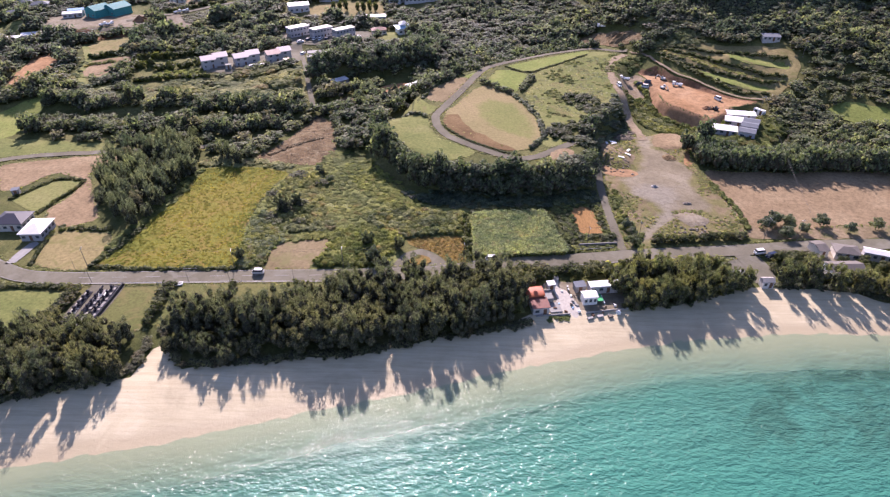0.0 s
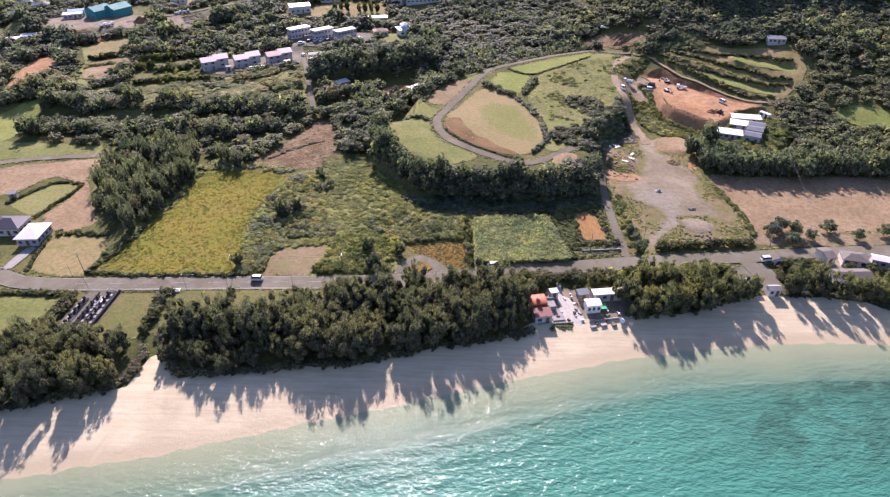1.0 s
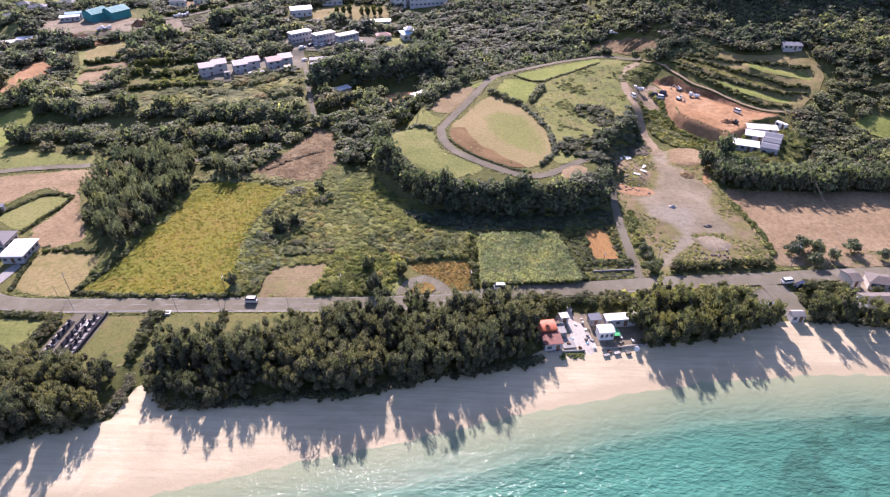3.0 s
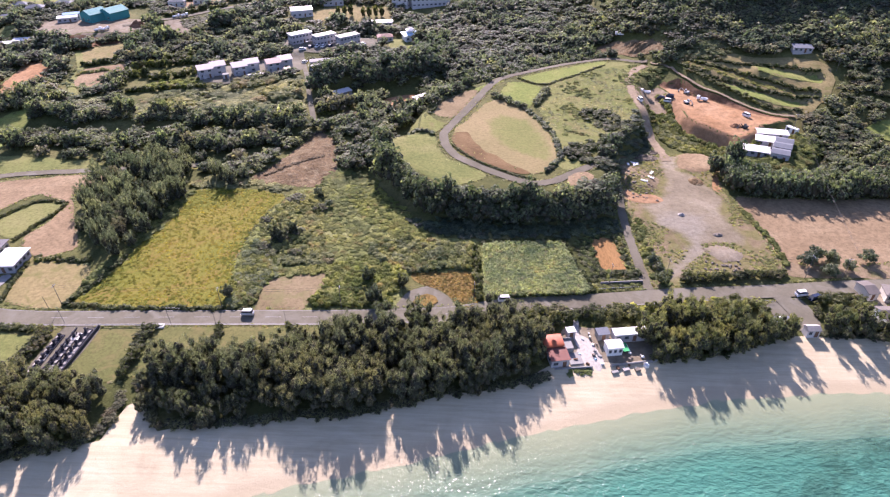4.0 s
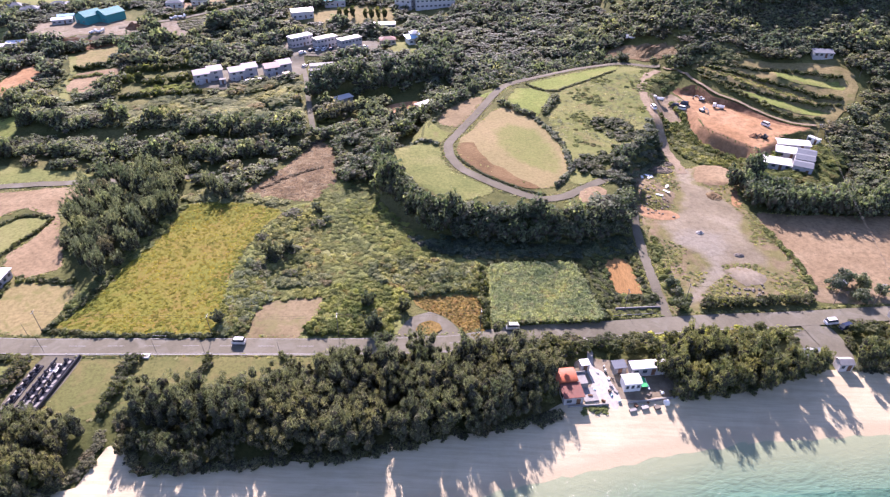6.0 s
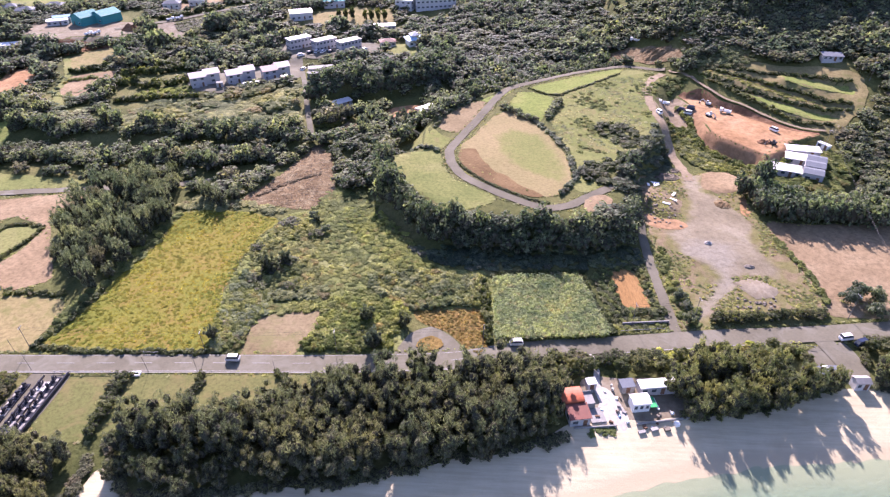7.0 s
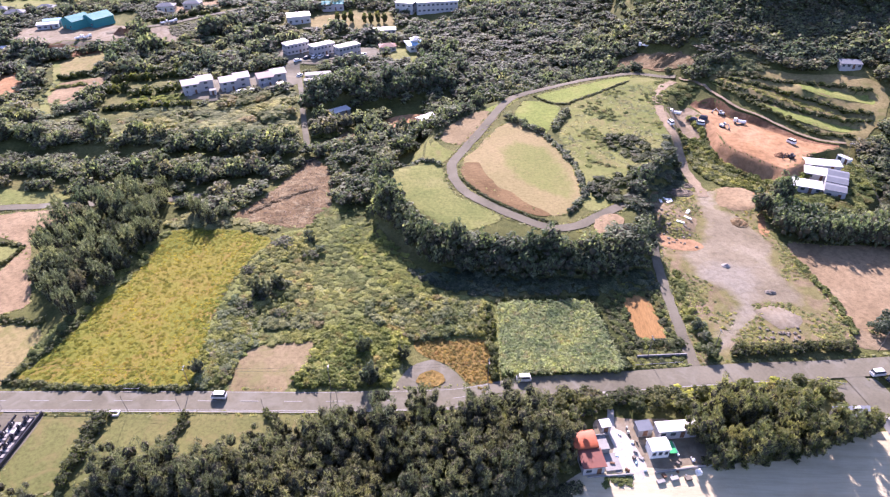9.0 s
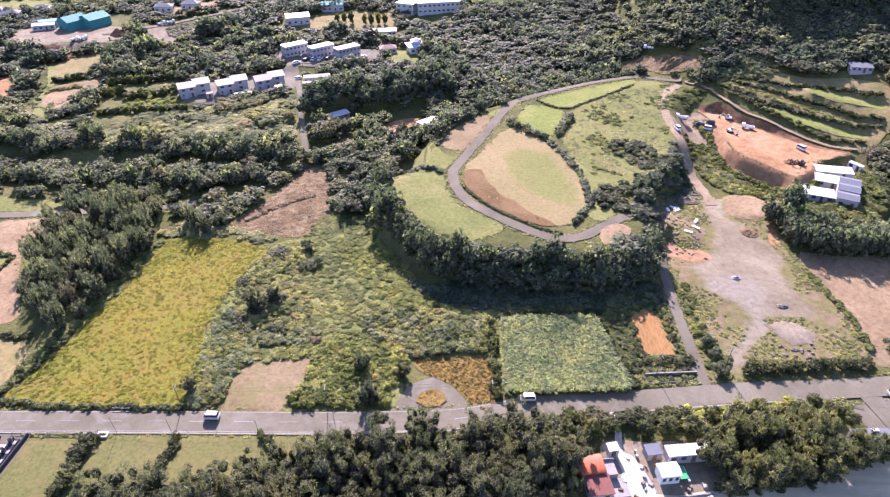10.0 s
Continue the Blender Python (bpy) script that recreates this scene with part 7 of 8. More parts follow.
for x, y, sx, sy, sz, m, lab in ((42.5, 131.6, 1.8, 0.9, 0.6, M_PALESTONE, "pile of pale crates on the sand"), (45.5, 131.8, 1.4, 1.0, 0.6, M_RUBBLE, "brown wooden crate on the sand"),
                                 (39.5, 130.8, 1.8, 0.8, 0.5, M_CONCRETE, "grey concrete block on the sand"), (48, 133.1, 1.1, 1.1, 1.0, M_WHITE, "white tank beside the wall")):
    tagged(part("crate", box(sx, sy, sz, bevel=0.05), m, at=on(x, y, 0.1, 15)), lab, "crate")
# houses at the west end of the road
house("bungalow", -142, 171, 3, 6.8, 9.2, 2.8, "hip", M_PALEWALL, M_WHITEROOF, "bungalow with white hipped roof beside a small field", "house", 1.5, 0.5, 1, "front right", 4)
house("bungalow", -153, 176, 2, 9.5, 7.5, 3.0, "hip", M_CREAM, M_SLATE_ROOF, "bungalow with dark slate hipped roof", "house", 1.8, 0.6, 1, "front right", 4)
patch("driveway", [(-143, 153), (-140, 154), (-138.6, 165), (-141.8, 165)], M_CONCRETE, "short concrete driveway to the white-roofed house", "driveway", up=0.2, rough=0.05)
house("garden_shed", -166, 198, 20, 2.5, 2, 2, "mono", M_CONCRETE, M_GREYROOF, "small grey garden shed", "shed", 0.2, 0.15, 1, "front", 1)
# houses at the east end of the beach
house("beach_house", 121.5, 151, 2, 10, 5.6, 2.9, "gable", M_WHITE, M_BROWN_ROOF, "long white beach house with brownish gabled roof", "house", 1.2, 0.35, 1, "front left", 5)
house("block_hut", 112, 149.5, -8, 7, 2.6, 2.2, "flat", M_CONCRETE, M_CONCRETE, "low grey concrete hut behind the trees", "hut", 0, 0.1, 1, "front", 4)
r = house("shelter", 87.3, 148.2, 3, 8.6, 2.8, 2.3, "flat", M_CONCRETE, M_GREYROOF, "long grey flat-roofed beach shelter with two white boxes on it", "shelter", 0, 0.15, 1, "front", 4)
for u in (-2.5, 1.0):
    part("roof_box", box(1.5, 0.7, 0.35, (u, 0.9, 2.53), 0.03), M_WHITE, r)
house("toilet_block", 95.6, 145.6, 2, 3.4, 2.4, 2.3, "gable", M_FACADE, M_PALESTONE, "small white gabled toilet block by the sand", "hut", 0.7, 0.2, 1, "front", 2)
house("long_shed", 136.5, 158.6, -22, 8.5, 3, 2.6, "gable", M_PALEWALL, M_WHITEROOF, "long shed with pale bluish roof", "shed", 0.6, 0.3, 1, "front", 4)
house("cottage", 119.2, 162.3, 8, 3.2, 5.6, 2.4, "gable", M_CREAM, M_BROWN_ROOF, "small cottage with brown roof", "house", 0.8, 0.3, 1, "front right", 2)
house("cottage", 127, 160.5, -14, 7, 5, 2.4, "hip", M_CREAM, M_BROWN_ROOF, "low cottage with faded brown roof", "house", 1.0, 0.4, 1, "front right", 3)
# three twin houses on the village hill
for k, (x, y) in enumerate(((-134.5, 335.5), (-117.8, 340.5), (-101, 346))):
    r = thing("twin_house", on(x, y, 0.15, 30), ("white two-storey twin house with pale pink roofs" if k < 2 else "white two-storey twin house with peach-tinted roofs"), "house", "twin houses")
    top = M_PINK_ROOF if k < 2 else M_PEACH_ROOF
    block(r, (-3.2, -1.0, 0), 0, 7.2, 7.0, 4.7, "gable", M_PALEWALL, top, 1.7, 0.5, 2, "front left right", 2, "front", "front_block")
    block(r, (3.9, 1.0, 0.01), 0, 6.8, 7.0, 4.9, "gable", M_PALEWALL, M_PINK_ROOF, 1.7, 0.5, 2, "front right", 2, "", "rear_block")
    part("porch", box(1.6, 1.3, 2.4, (-4.4, -5.1, 0)), M_PALEWALL, r)
house("garage", -125, 330.5, 18, 3.0, 2.6, 2.1, "flat", M_PALEWALL, M_CONCRETE, "small grey garage in the forecourt", "garage", 0, 0.1, 1, "front", 1)
house("garage", -94.5, 340.5, 40, 3.4, 2.6, 2.3, "mono", M_CREAM, M_PEACH_ROOF, "small garage with pink roof", "garage", 0.3, 0.2, 1, "front", 1)
# three apartment blocks behind
for k, (x, y) in enumerate(((-98.8, 391.5), (-83.6, 389.5), (-69, 387.5))):
    house("apartment_block", x, y, 40, 13.5, 6.0, 5.6, "flat", M_PALEWALL, M_WHITEROOF if k == 0 else M_PALESTONE, "long two-storey apartment block with flat pale roof", "apartments", 0, 0.25, 2, "front right left", 6, "front", "apartment blocks")
house("workshop", -79, 355, 14, 13, 5, 2.6, "flat", M_CREAM, M_CONCRETE, "long low concrete workshop beside the lane", "workshop", 0, 0.2, 1, "front", 6)
house("workshop", -79, 347.5, 14, 11, 3.4, 2.0, "flat", M_CONCRETE, M_CONCRETE, "low concrete outbuilding beside the lane", "outbuilding", 0, 0.1, 1, "front", 4)
r = thing("temple_hall", on(-32, 400, 0.15, 20), "white hall with two-tiered hipped roof, teal below", "hall")
block(r, (0, 0, 0), 0, 9, 9, 3.4, "hip", M_WHITE, M_BLUEPALE, 1.6, 1.0, 1, "front right", 3, "front", "lower_block")
block(r, (0, 0, 4.2), 0, 4.2, 4.2, 1.3, "hip", M_WHITE, M_WHITEROOF, 1.6, 0.8, 1, "", 1, "", "upper_block")
house("cottage", -48, 399, 15, 9, 6, 2.8, "hip", M_CREAM, M_DULLRED_ROOF, "cottage with faded red roof", "house", 1.4, 0.4, 1, "front right", 3)
house("school", -23, 466, 14, 27, 10, 6.4, "flat", M_FACADE, M_WHITEROOF, "large white two-storey school building with blue-grey windows", "school", 0, 0.4, 2, "front left right", 9, "")
house("hall", -110, 446, 20, 14, 11, 4.2, "gable", M_FACADE, M_WHITEROOF, "white community hall with sheet-metal roof", "hall", 1.2, 0.4, 1, "front right", 4)
house("long_shed", -53, 428, 10, 13.5, 5, 2.8, "mono", M_FACADE, M_WHITEROOF, "long white shed at the sports ground", "shed", 0.4, 0.3, 1, "front", 5)
house("school_wing", -42, 467, -20, 12, 12, 6.2, "flat", M_FACADE, M_WHITEROOF, "pale two-storey wing of the school", "school", 0, 0.4, 2, "front right", 3, "")
house("cottage", -92, 470, 8, 14, 8, 4.0, "gable", M_PALEWALL, M_TEAL, "building with teal roof behind the sports ground", "house", 1.3, 0.4, 1, "front", 4)
house("long_shed", -60.8, 314.5, 40, 9, 4, 2.3, "mono", M_STEEL, M_WHITEROOF, "small shed with white roof among trees", "shed", 0.4, 0.3, 1, "front", 2)
house("long_shed", -20.2, 306.5, 42, 9, 4, 2.5, "gable", M_STEEL, M_WHITEROOF, "small shed with bright white roof on bare earth", "shed", 0.5, 0.3, 1, "front", 2)
for x, y, w, d in ((-247.5, 435, 11, 13), (-237, 441, 12, 14)):
    house("warehouse", x, y, 62, d, w, 4.6, "gable", M_TEAL, M_TEAL, "teal sheet-metal warehouse with gabled roof", "warehouse", 2.6, 0.4, 1, "left", 3, "left", "teal warehouses")
house("long_shed", -264, 431, 25, 12, 5, 2.9, "mono", M_PALEWALL, M_WHITEROOF, "shed with white and pale blue roof", "shed", 0.5, 0.3, 1, "front", 4)
house("long_shed", -264, 436.5, 25, 10, 5, 3.6, "gable", M_PALEWALL, M_BLUEPALE, "shed with pale blue roof", "shed", 1.0, 0.3, 1, "front", 3)
for x, y in ((-283, 389), (-276, 396.5)):
    house("cottage", x, y, 20, 9, 5, 2.6, "mono", M_CREAM, M_WHITEROOF, "low house with white roof among trees", "house", 0.5, 0.3, 1, "front", 3)
for x, y, t in ((-300, 455, 20), (-288, 470, 10), (-312, 440, 30), (-318, 466, 15), (-205, 470, 10), (-190, 478, 5)):
    house("cottage", x, y, t, 11, 7, 3.2, "hip", M_CREAM, M_GREYROOF, "village house with grey tiled roof", "house", 1.7, 0.5, 1, "front right", 3, group="village houses")
house("long_shed", 166.5, 323, -6, 8.6, 4, 2.2, "mono", M_PALEWALL, M_GREYROOF, "grey-blue-roofed shed at the forest's edge", "shed", 0.8, 0.3, 1, "front", 4)
# sheds of the building site
house("work_shed", 130.6, 259.8, -10, 12.2, 4.2, 2.3, "mono", M_PALEWALL, M_WHITEROOF, "long work shed with bright white roof", "shed", 0.4, 0.3, 1, "front right", 2, group="site sheds")
house("work_shed", 125.2, 253.2, -22, 7.4, 5.0, 2.3, "mono", M_PALEWALL, M_WHITEROOF, "square work shed with bright white roof", "shed", 0.4, 0.3, 1, "front right", 2, group="site sheds")
house("work_shed", 117.6, 243.8, -20, 9.6, 5.0, 2.3, "mono", M_PALEWALL, M_WHITEROOF, "work shed with bright white roof above the trees", "shed", 0.4, 0.3, 1, "front left", 4, group="site sheds")
for k in range(3):
    house("site_cabin", 131.6 - 3.1 * k, 250.6 - 5.4 * k, -26, 6.6, 5.4, 3.0, "gable", M_PALEWALL, M_GREYROOF, "grey cabin with blue-grey gabled roof", "cabin", 0.7, 0.12, 1, "front right", 2, group="site cabins")
house("site_cabin", 141.5, 265, -60, 5, 1.8, 2.2, "flat", M_WHITE, M_WHITEROOF, "narrow white container at the site's corner", "container", 0, 0.05, 1, "front", 2)

bushes("shrubs", [(27.5, 129.4), (33, 130.6), (33.2, 132), (27.8, 131.2)], 1.1, 0.3, 0.8, L_BUSH, "low green shrubs below the concrete wall", "shrubs", 428)
# clutter round the beach huts
rng = np.random.default_rng(31)
CLUTTER = ((M_WHITE, "white plastic tub beside the huts"), (M_BROWNWALL, "brown wooden box beside the huts"), (M_BLUEPALE, "pale blue plastic bin beside the huts"), (M_CONCRETE, "grey concrete block beside the huts"),
           (M_STEEL, "metal drum beside the huts"), (M_RUBBLE, "heap of driftwood beside the huts"))
for k in range(26):
    m, lab = CLUTTER[k % 6]
    x, y = (29.5 + 8 * rng.random(), 132.5 + 11 * rng.random()) if k < 16 else (36 + 13 * rng.random(), 132 + 5 * rng.random())
    if math.hypot(x - 40.2, y - 137.8) < 3.4 or math.hypot(x - 28.4, y - 138.5) < 3.2:
        continue
    sx, sy, sz = 0.35 + 0.7 * rng.random(), 0.3 + 0.5 * rng.random(), 0.25 + 0.5 * rng.random()
    bm = rod(sx * 0.35, sx * 0.33, sz + 0.2, n=10) if k % 6 == 4 else box(sx, sy, sz, bevel=0.05)
    tagged(part("drum" if k % 6 == 4 else "box", bm, m, at=on(x, y, 0.1, rng.random() * 180)), lab, "drum" if k % 6 == 4 else "box", "yard clutter")

# ---- vehicles ----
def wheel(parent, x, y, r, w):
    t = part("wheel", rod(r, r, w, (0, -w / 2, 0), 12, axis="Y"), M_RUBBER, parent, at=pose(x, y, r))
    part("rim", rod(r * 0.55, r * 0.55, w + 0.02, (0, -w / 2 - 0.01, 0), 10, axis="Y"), M_STEEL, t)


def car(m, paintwork, label, kind="van", group="parked cars"):
    """A small car or van, its nose towards +x."""
    r = thing("car", m, label, "car", group)
    long, wide, high = (3.5, 1.5, 1.75) if kind == "van" else (4.2, 1.68, 1.45)
    bm = box(long, wide, high * 0.48, (0, 0, 0.25), 0.1)
    part("body", bm, paintwork, r)
    front = long * (0.36 if kind == "van" else 0.2)
    back_ = -long * (0.47 if kind == "van" else 0.42)
    z0, z1, y0, y1 = 0.25 + high * 0.46, high, wide * 0.47, wide * 0.40
    v = [(back_, -y0, z0), (front + 0.45, -y0, z0), (front + 0.45, y0, z0), (back_, y0, z0), (back_ + 0.18, -y1, z1), (front - 0.1, -y1, z1), (front - 0.1, y1, z1), (back_ + 0.18, y1, z1)]
    part("cabin", poly_bm(v, [(0, 1, 2, 3), (4, 5, 6, 7), (0, 1, 5, 4), (1, 2, 6, 5), (2, 3, 7, 6), (3, 0, 4, 7)]), M_GLASS, r, "dark glazed cabin")
    part("roof", box((front - back_) * 0.86, y1 * 2.02, 0.07, ((front + back_) / 2 + 0.05, 0, z1 - 0.01), 0.02), paintwork, r)
    for x in (-long * 0.31, long * 0.31):
        for y in (-wide * 0.43, wide * 0.43):
            wheel(r, x, y, 0.29, 0.2)
    for y in (-wide * 0.35, wide * 0.35):
        part("headlight", box(0.06, 0.3, 0.16, (long / 2, y, 0.62)), M_WHITE, r)
    return r


def lorry(m, colour, label):
    r = thing("lorry", m @ Matrix.Scale(0.8, 4), label, "lorry", "site lorries")
    part("chassis", box(6.2, 1.0, 0.3, (0, 0, 0.65)), M_MACHINEDARK, r)
    part("cab", box(1.7, 2.1, 1.75, (2.3, 0, 0.951), 0.12), colour, r)
    part("windscreen", box(0.06, 1.8, 0.75, (3.16, 0, 1.75)), M_GLASS, r)
    bm = box(3.9, 2.1, 0.15, (-1.0, 0, 0.951))
    for y in (-1.0, 1.0):
        box(3.9, 0.1, 0.75, (-1.0, y, 1.1), bm=bm)
    for x in (-2.9, 0.9):
        box(0.1, 2.1, 0.75, (x, 0, 1.1), bm=bm)
    part("tipper_bed", bm, colour, r)
    for x in (-2.2, -1.2, 2.1):
        for y in (-0.85, 0.85):
            wheel(r, x, y, 0.45, 0.3)
    return r


def digger(m, colour, label):
    r = thing("excavator", m @ Matrix.Scale(0.68, 4), label, "excavator", "site machines")
    for y in (-0.95, 0.95):
        t = part("track", box(3.4, 0.5, 0.7, (0, y, 0), 0.2), M_RUBBER, r)
    part("undercarriage", box(1.6, 1.4, 0.35, (0, 0, 0.35)), M_MACHINEDARK, r)
    up_ = part("housing", box(2.9, 2.3, 1.0, (-0.3, 0, 0.75), 0.12), colour, r)
    c = part("cab", box(1.3, 0.95, 1.5, (0.45, 0.62, 1.751), 0.1), colour, r)
    part("window", box(0.9, 0.99, 0.8, (0.55, 0.62, 2.2)), M_GLASS, c)
    part("counterweight", box(0.6, 2.2, 0.9, (-1.9, 0, 0.8), 0.15), M_MACHINEDARK, r)
    b = part("boom", box(3.6, 0.35, 0.45, (0, 0, 0), 0.05), colour, r, at=pose(2.2, -0.3, 2.2, 0, -38, 0))
    s = part("stick", box(2.6, 0.28, 0.35, (0, 0, 0), 0.04), colour, r, at=pose(4.5, -0.3, 2.2, 0, 55, 0))
    part("bucket", box(0.9, 1.0, 0.8, (5.2, -0.3, 0.45), 0.12), M_MACHINEDARK, r)
    part("cylinder", rod(0.09, 0.09, 1.9, (0, 0, 0), 8, axis="X"), M_STEEL, r, at=pose(0.9, -0.3, 1.6, 0, -30, 0))
    return r


car(on(12.4, 156.7, 0.22, 183), M_CARWHITE, "small white van parked beside the sugar cane")
car(on(-60.5, 148.9, 0.24, 180), M_CARWHITE, "small white van on the coast road", group="")
car(on(100, 161.2, 0.22, 10), M_CARWHITE, "white car parked at the beach turn-off")
car(on(103, 159.4, 0.2, 200), M_CARDARK, "dark car parked under the trees")
for k, (x, y, t) in enumerate(((-113, 332.6, 60), (-110.3, 333.4, 62), (-107.8, 334.4, 60), (-105.2, 335.2, 60), (-89, 357, 70))):
    car(on(x, y, 0.2, t), M_CARWHITE if k != 3 else M_CARDARK, "car parked before the twin houses", "saloon")
for k, (x, y, t) in enumerate(((-90.5, 380.2, 70), (-86.6, 381.2, 80), (-83, 381.4, 75), (-79, 382.6, 80), (-60, 386.5, 60), (-94.2, 375, 30))):
    car(on(x, y, 0.2, t), M_CARWHITE if k % 3 else M_CARDARK, "car parked before the apartment blocks", "saloon")
for k, (x, y) in enumerate(((-232, 408), (-228, 409.5))):
    lorry(on(x, y, 0.2, 60), M_CARWHITE, "white tipper lorry in the dusty yard")
lorry(on(-195.9, 443, 0.4, 40), M_CARWHITE, "white lorry on the village road")
lorry(on(-191.5, 446.5, 0.4, 40), M_CARWHITE, "white lorry on the village road")
digger(on(104, 290.5, 0.15, 300), M_MACHINE, "grey tracked excavator on the building site")
digger(on(107.5, 303, 0.15, 160), M_MACHINE, "pale grey excavator with raised boom on red earth")
digger(on(119.8, 262.6, 0.15, 200), M_MACHINEDARK, "dark excavator beside a heap of earth")
lorry(on(112, 293.6, 0.15, 155), M_CARWHITE, "white tipper lorry on the building site")
car(on(125.4, 275.2, 0.15, 120), M_CARWHITE, "small white site vehicle on red earth")
car(on(81, 286.5, 0.35, 100), M_CARWHITE, "small white van on the dirt road")
lorry(on(88.5, 304.5, 0.2, 160), M_CARWHITE, "white flatbed lorry beside the dirt road")
car(on(95.2, 300, 0.3, 150), M_CARDARK, "dark blue vehicle at the site entrance")
car(on(98.6, 298.4, 0.3, 150), M_CARDARK, "dark blue vehicle at the site entrance")
car(on(97, 296.2, 0.3, 160), M_CARWHITE, "white vehicle at the site entrance")
lorry(on(89, 372, 0.3, 170), M_CARWHITE, "white lorry in the forest clearing")


# ---- poles, wires, rails ----
def pole(x, y, h, lean=0.0, turn=0.0, arms=1, r0=0.12, label="slim grey utility pole beside the road"):
    r = thing("utility_pole", on(x, y, 0.1, turn), label, "pole", "utility poles")
    part("shaft", rod(r0 * 0.75, r0 * 0.5, h, (0, 0, -0.3), 10), M_POLE, r, at=pose(0, 0, 0, lean, 0, 0))
    for k in range(arms):
        a = part("crossarm", box(1.6, 0.1, 0.1, (0, -0.13, h - 0.9 - 0.6 * k)), M_STEEL, r)
        for u in (-0.7, 0, 0.7):
            part("insulator", rod(0.05, 0.04, 0.2, (u, -0.13, h - 0.79 - 0.6 * k), 6), M_WHITE, a)
    return r


def wire(a, b, sag=0.5, name="cable", label="thin dark overhead cable between poles"):
    a, b = Vector(a), Vector(b)
    cu = bpy.data.curves.new(name, "CURVE")
    cu.dimensions, cu.bevel_depth, cu.bevel_resolution = "3D", 0.022, 0
    sp = cu.splines.new("POLY")
    sp.points.add(12)
    for k, pt in enumerate(sp.points):
        u = k / 12
        q = a.lerp(b, u)
        pt.co = (q.x, q.y, q.z - sag * 4 * u * (1 - u), 1)
    cu.materials.append(M_MACHINEDARK)
    return tagged(new(name, cu), label, "cable", "overhead cables")


POLES = [(-115.5, 151.8, 8), (-68.7, 151.6, 8), (-34.5, 152.6, 8.2), (3.6, 156.2, 7.5), (44.6, 165.2, 8), (62, 167.5, 8.5), (105, 169.5, 9)]
for x, y, hh in POLES:
    pole(x, y, hh, turn=95)
for (xa, ya, ha), (xb, yb, hb) in zip(POLES, POLES[1:]):
    for off in (-0.5, 0.4):
        wire((xa, ya + off, float(level(xa, ya)) + ha - 0.7), (xb, yb + off, float(level(xb, yb)) + hb - 0.7), 0.8)
for x, y, hh in ((-110.5, 144.2, 6.5), (-80.5, 144.2, 6), (-67.9, 144.3, 6), (-48.3, 144.6, 6), (-31.6, 147.0, 6.5), (19.8, 151.6, 5), (-118.5, 150.2, 5)):
    pole(x, y, hh, lean=2.5, arms=0, r0=0.08, label="thin leaning pole at the roadside")
pole(140.5, 262.8, 10, arms=1, label="tall utility pole at the site sheds")
pole(176.5, 306, 9, arms=1, label="utility pole above the terrace fields")
pole(115.5, 168.6, 9, arms=1, label="utility pole beside the coast road")
pole(-75.5, 318, 8, arms=1, label="utility pole beside the village lane")
pole(-90, 371, 8, arms=1, label="utility pole beside the village lane")
for off in (0, 0.35):
    wire((140.5 + off, 262.8, 15.2), (118.5 + off, 168.6, 8.6), 1.6)
wire((140.5, 262.8, 15.2), (176.5, 306, 28.5), 1.5)


def rail(x0, y0, x1, y1, label="low galvanised guard rail on short posts"):
    q = math.hypot(x1 - x0, y1 - y0)
    r = thing("guard_rail", on(x0, y0, 0.15, math.degrees(math.atan2(y1 - y0, x1 - x0))), label, "guard rail", "guard rails")
    n = max(2, int(q / 2) + 1)
    for k in range(n):
        part("post", rod(0.06, 0.06, 0.75, (q * k / (n - 1), 0, 0), 6), M_STEEL, r)
    part("beam", box(q, 0.06, 0.16, (q / 2, -0.08, 0.5), 0.02), M_STEEL, r)


rail(-84.5, 150.6, -80.7, 150.7)
rail(-68.6, 144.5, -64.5, 144.6)
rail(-104, 143.3, -88, 143.6, "low pale railing between road and graveyard")
rail(41, 162.3, 53, 163.6, "low pale railing before the tilled plot")
rail(86.6, 158.6, 90.4, 157.8)
r = thing("culvert_head", on(-83.4, 143.4, 0.1, 5), "small white concrete culvert head at the roadside", "culvert")
for sx, sy, w, d in ((0, -0.6, 2.4, 0.25), (0, 0.6, 2.4, 0.25), (-1.08, 0, 0.24, 0.95), (1.08, 0, 0.24, 0.95)):
    part("wall", box(w, d, 0.6, (sx, sy, -0.1)), M_WHITE, r)
r = thing("retaining_wall", on(48.5, 166.0, 0.0, 5), "low concrete wall beside the farm track", "wall")
part("wall", box(13, 0.3, 0.8, bevel=0.03), M_CONCRETE, r)

# ---- graveyard ----
r = thing("graveyard_wall", on(-100.6, 133.2, 0.1, 0), "low dark stone wall along the graveyard", "wall", "graveyard walls")
part("wall", box(0.35, 19.5, 1.0, bevel=0.03), M_STONE, r, at=pose(0, 0, 0, 0, 0, -3))
r = thing("graveyard_wall", on(-106.3, 133, 0.1, 0), "low dark stone kerb between rows of graves", "wall", "graveyard walls")
part("wall", box(0.25, 18.5, 0.5, bevel=0.03), M_STONE, r, at=pose(0, 0, 0, 0, 0, -2))
patch("graveyard_path", [(-110.6, 123.5), (-109.4, 143), (-99.6, 142.8), (-101.6, 123.5)], M_DARKASPHALT, "grey paved ground of the graveyard", "path", up=0.14, rough=0.05)


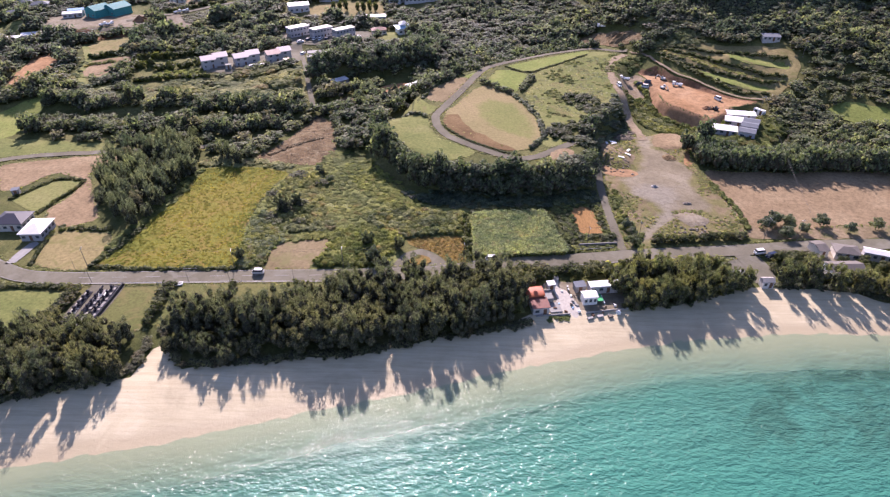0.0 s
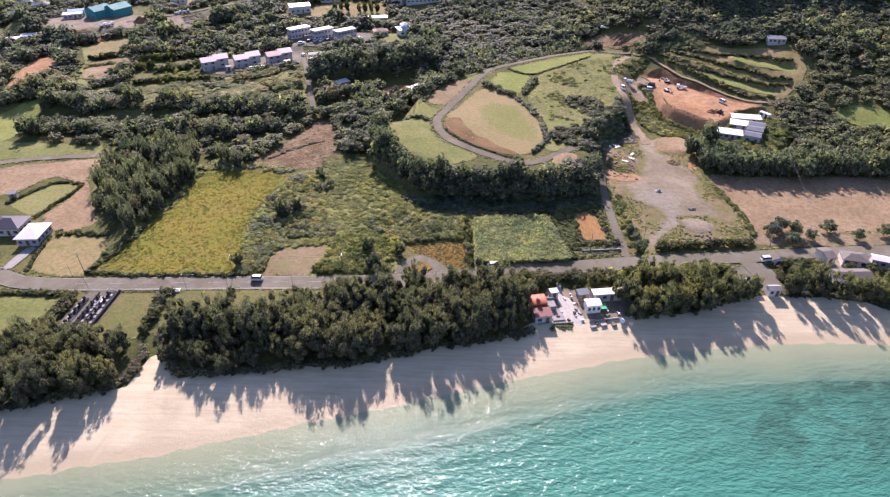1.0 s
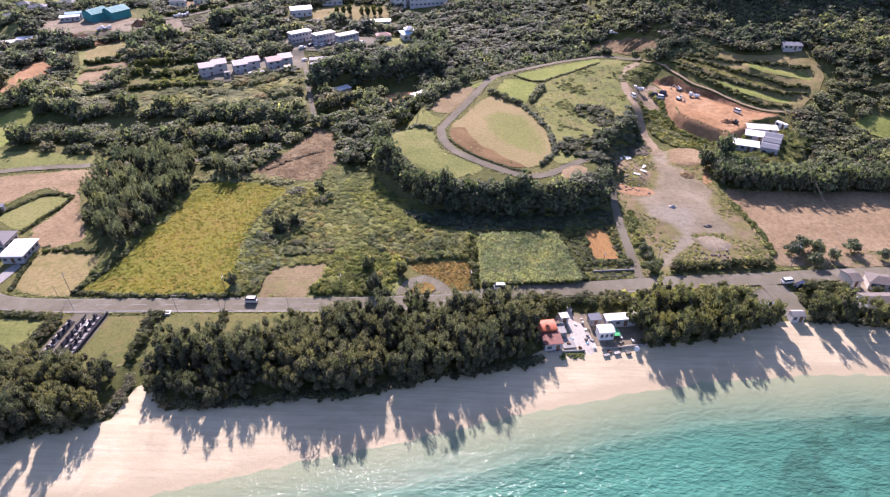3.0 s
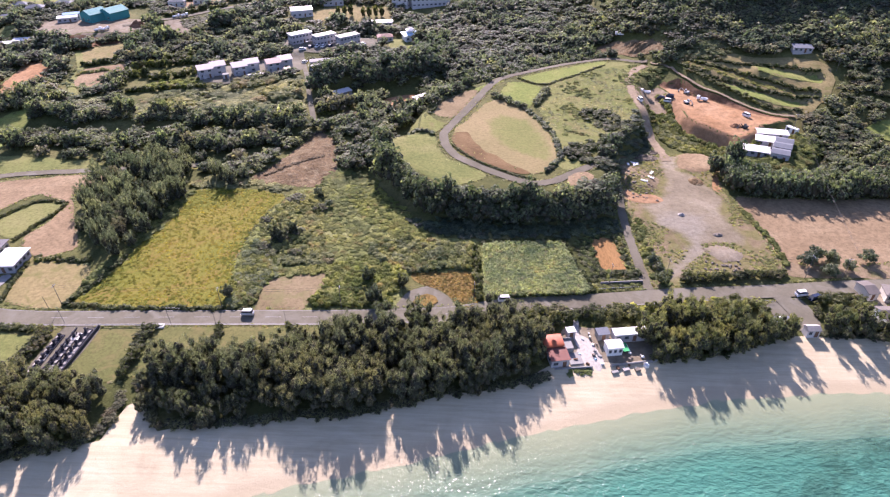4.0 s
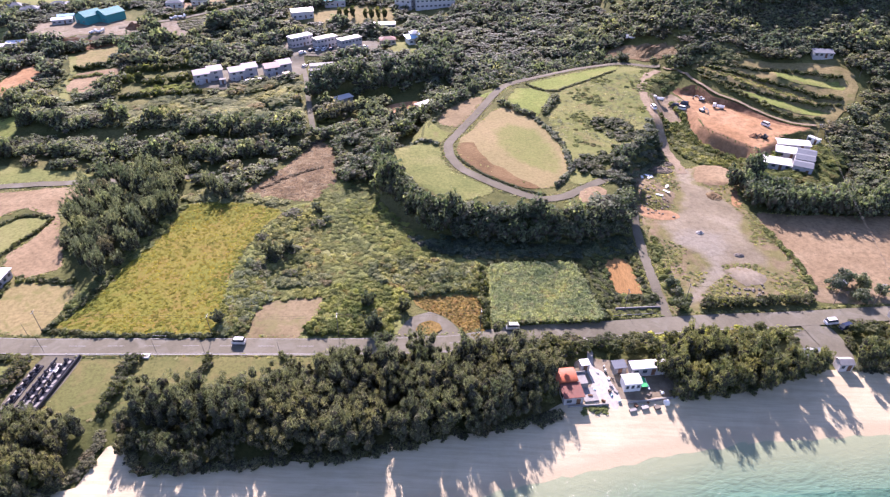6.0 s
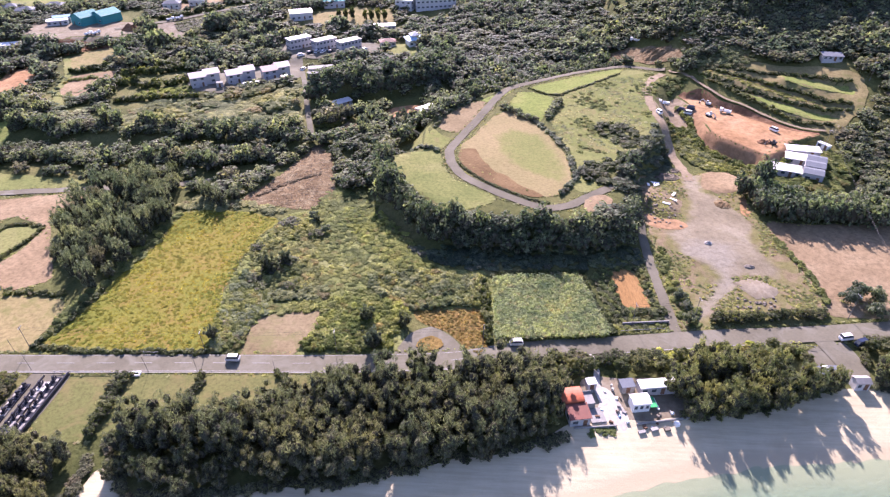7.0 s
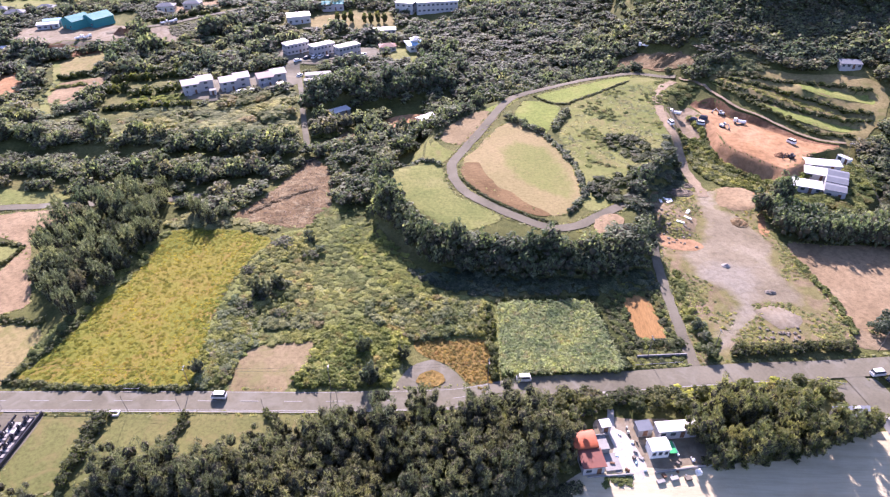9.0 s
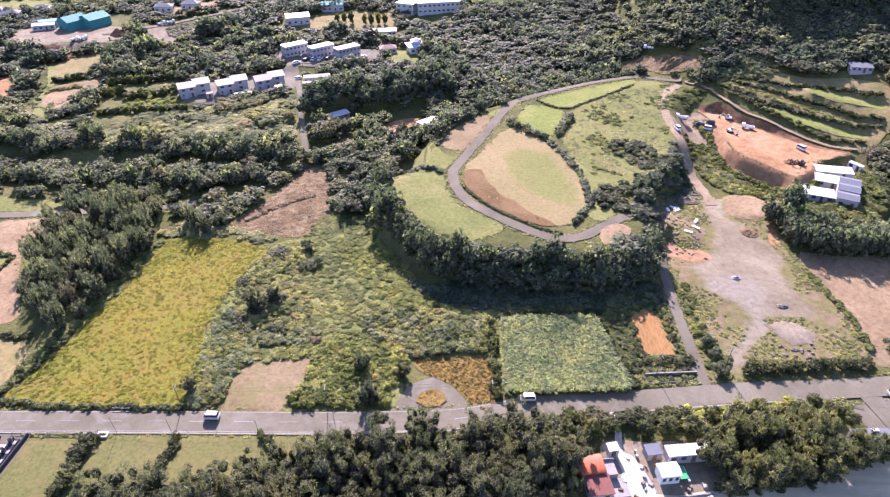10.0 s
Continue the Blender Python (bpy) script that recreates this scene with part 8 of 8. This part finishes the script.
def tomb(m, label, pale=False):
    r = thing("tomb", m, label, "tomb", "tombs")
    part("kerb", box(2.3, 1.9, 0.35, bevel=0.04), M_PALESTONE if pale else M_STONE, r)
    part("plinth", box(1.1, 0.9, 0.4, (0, 0.25, 0.351), 0.03), M_STONE, r)
    part("headstone", box(0.5, 0.5, 1.0, (0, 0.25, 0.752), 0.03), M_STONE, r)
    part("slab", box(0.9, 0.7, 0.12, (0, -0.55, 0.351), 0.02), M_PALESTONE, r)
    for sx in (-0.8, 0.8):
        part("lantern", box(0.25, 0.25, 0.7, (sx, 0.1, 0.351), 0.03), M_STONE, r)
    return r


proto = tomb(on(-102.2, 140.6, 0.15, 90), "dark polished granite tomb with headstone and lanterns")
ptale = tomb(on(-104.6, 139.0, 0.15, 90), "tomb with pale granite kerb and dark headstone", True)
for k in range(1, 8):
    copy_thing(ptale if k in (3, 6) else proto, on(-102.2 - 0.06 * k, 140.6 - 2.35 * k, 0.15, 90))
for k in range(7):
    copy_thing(ptale if k in (0, 4) else proto, on(-104.9 - 0.05 * k, 136.4 - 2.35 * k, 0.15, 90))
for k in range(6):
    copy_thing(ptale if k == 3 else proto, on(-108.6 - 0.06 * k, 138.2 - 2.5 * k, 0.15, -90))
tagged(part("slab", box(2.2, 3.0, 0.3, bevel=0.04), M_WHITE, at=on(-104.4, 138.6, 0.15, 0)), "bright white stone slab in the graveyard", "slab")

# ---- heaps, rubble, timber ----
def heap(x, y, w, d, h, material, label, seed, name="mound"):
    """An uneven pile, rough all over."""
    rng = np.random.default_rng(seed)
    bm = bmesh.new()
    bmesh.ops.create_grid(bm, x_segments=14, y_segments=14, size=1)
    z0 = float(level(x, y))
    for v in bm.verts:
        rr = min(1, math.hypot(v.co.x, v.co.y))
        z = h * (1 - rr) ** 0.8 * (0.8 + 0.5 * noise.noise(Vector((v.co.x * 3 + seed, v.co.y * 3, 0)))) + rng.normal(0, 0.04) * (rr < 0.95)
        px, py = x + v.co.x * w / 2, y + v.co.y * d / 2
        v.co = Vector((px - x, py - y, float(level(px, py)) - z0 + z + (0.1 if rr < 0.98 else -0.25)))
    return tagged(part(name, bm, material, at=pose(x, y, z0)), label, "mound")


heap(117.2, 264.2, 6, 4, 1.6, M_SOILWALL, "heap of dark red earth on the building site", 1)
heap(86, 191.5, 3.6, 2.2, 0.8, M_RUBBLE, "low heap of grey gravel", 2)
heap(77.2, 203.2, 2.8, 2.0, 0.9, M_PALESTONE, "small heap of white coral gravel", 3)
heap(75.5, 246.5, 10, 7, 1.7, M_HEAP, "heap of dark grey broken rock", 4)
heap(89.6, 226.8, 6, 6.5, 0.9, M_RED, "low heap of reddish brush and spoil", 7)
heap(79.5, 252, 5, 4, 0.9, M_HEAP, "small heap of dark rubble beside the dirt road", 22)
heap(-212, 421, 12, 9, 4.0, M_SOILWALL, "large heap of brown earth in the work yard", 10)
heap(-195, 404, 14, 8, 4.5, M_DUST, "pale earth bank below the work yard", 11)
heap(96, 352, 14, 8, 3.0, M_RED, "bank of bare reddish earth at the forest's edge", 12)
rng = np.random.default_rng(9)
plank = None
for k in range(7):
    x, y = (66 + 3.5 * rng.random(), 236.5 + 4 * rng.random()) if k < 4 else (69 + 5 * rng.random(), 225 + 9 * rng.random())
    if plank is None:
        plank = tagged(part("plank", box(2.6, 0.9, 0.25, bevel=0.03), M_WHITE, at=on(x, y, 0.2, 30)), "pale weathered building slab lying on the ground", "slab", "building slabs")
    else:
        copy_thing(plank, on(x, y, 0.2, rng.random() * 180))
rock = None
for k in range(70):
    x, y = (76 + 12 * rng.random(), 172.5 + 5 * rng.random()) if k < 30 else (60 + 12 * rng.random(), 212 + 22 * rng.random())
    if rock is None:
        bm = bmesh.new()
        bmesh.ops.create_icosphere(bm, subdivisions=2, radius=0.5)
        for v in bm.verts:
            v.co *= 0.8 + 0.5 * noise.noise(v.co * 3)
            v.co.z *= 0.6
        rock = tagged(part("rock", bm, M_RUBBLE, at=on(x, y, 0.2)), "grey broken rock in the yard", "rock", "rocks")
    else:
        s = 0.4 + 0.9 * rng.random()
        rock.scale = (s, s, s)
        copy_thing(rock, on(x, y, 0.2, rng.random() * 360))
rock.scale = (1, 1, 1)
# cut branches on the cleared red earth
pts = scatter((-86, 222), (-50, 272), 2.0, 88)
pts = pts[outside(pts[:, 0], pts[:, 1], CLEARED) < -1]
vs, fs = [], []
for x, y in pts:
    a, q = rng.random() * 6.28, 0.3 + 0.5 * rng.random()
    d, s = np.array([math.cos(a), math.sin(a)]) * q, np.array([-math.sin(a), math.cos(a)]) * 0.05
    z = float(level(x, y)) + 0.2
    i = len(vs)
    for e, up_ in ((-1, 0.0), (1, 0.25 * rng.random())):
        vs += [(x + e * d[0] - s[0], y + e * d[1] - s[1], z + up_), (x + e * d[0] + s[0], y + e * d[1] + s[1], z + up_), (x + e * d[0], y + e * d[1], z + up_ + 0.07)]
    fs += [(i, i + 1, i + 4, i + 3), (i + 1, i + 2, i + 5, i + 4), (i + 2, i, i + 3, i + 5)]
tagged(part("brushwood", mesh_from("brushwood", vs, [np.array(fs)], M_BRUSH)), "grey cut branches strewn over cleared earth", "branches", kind="stuff")
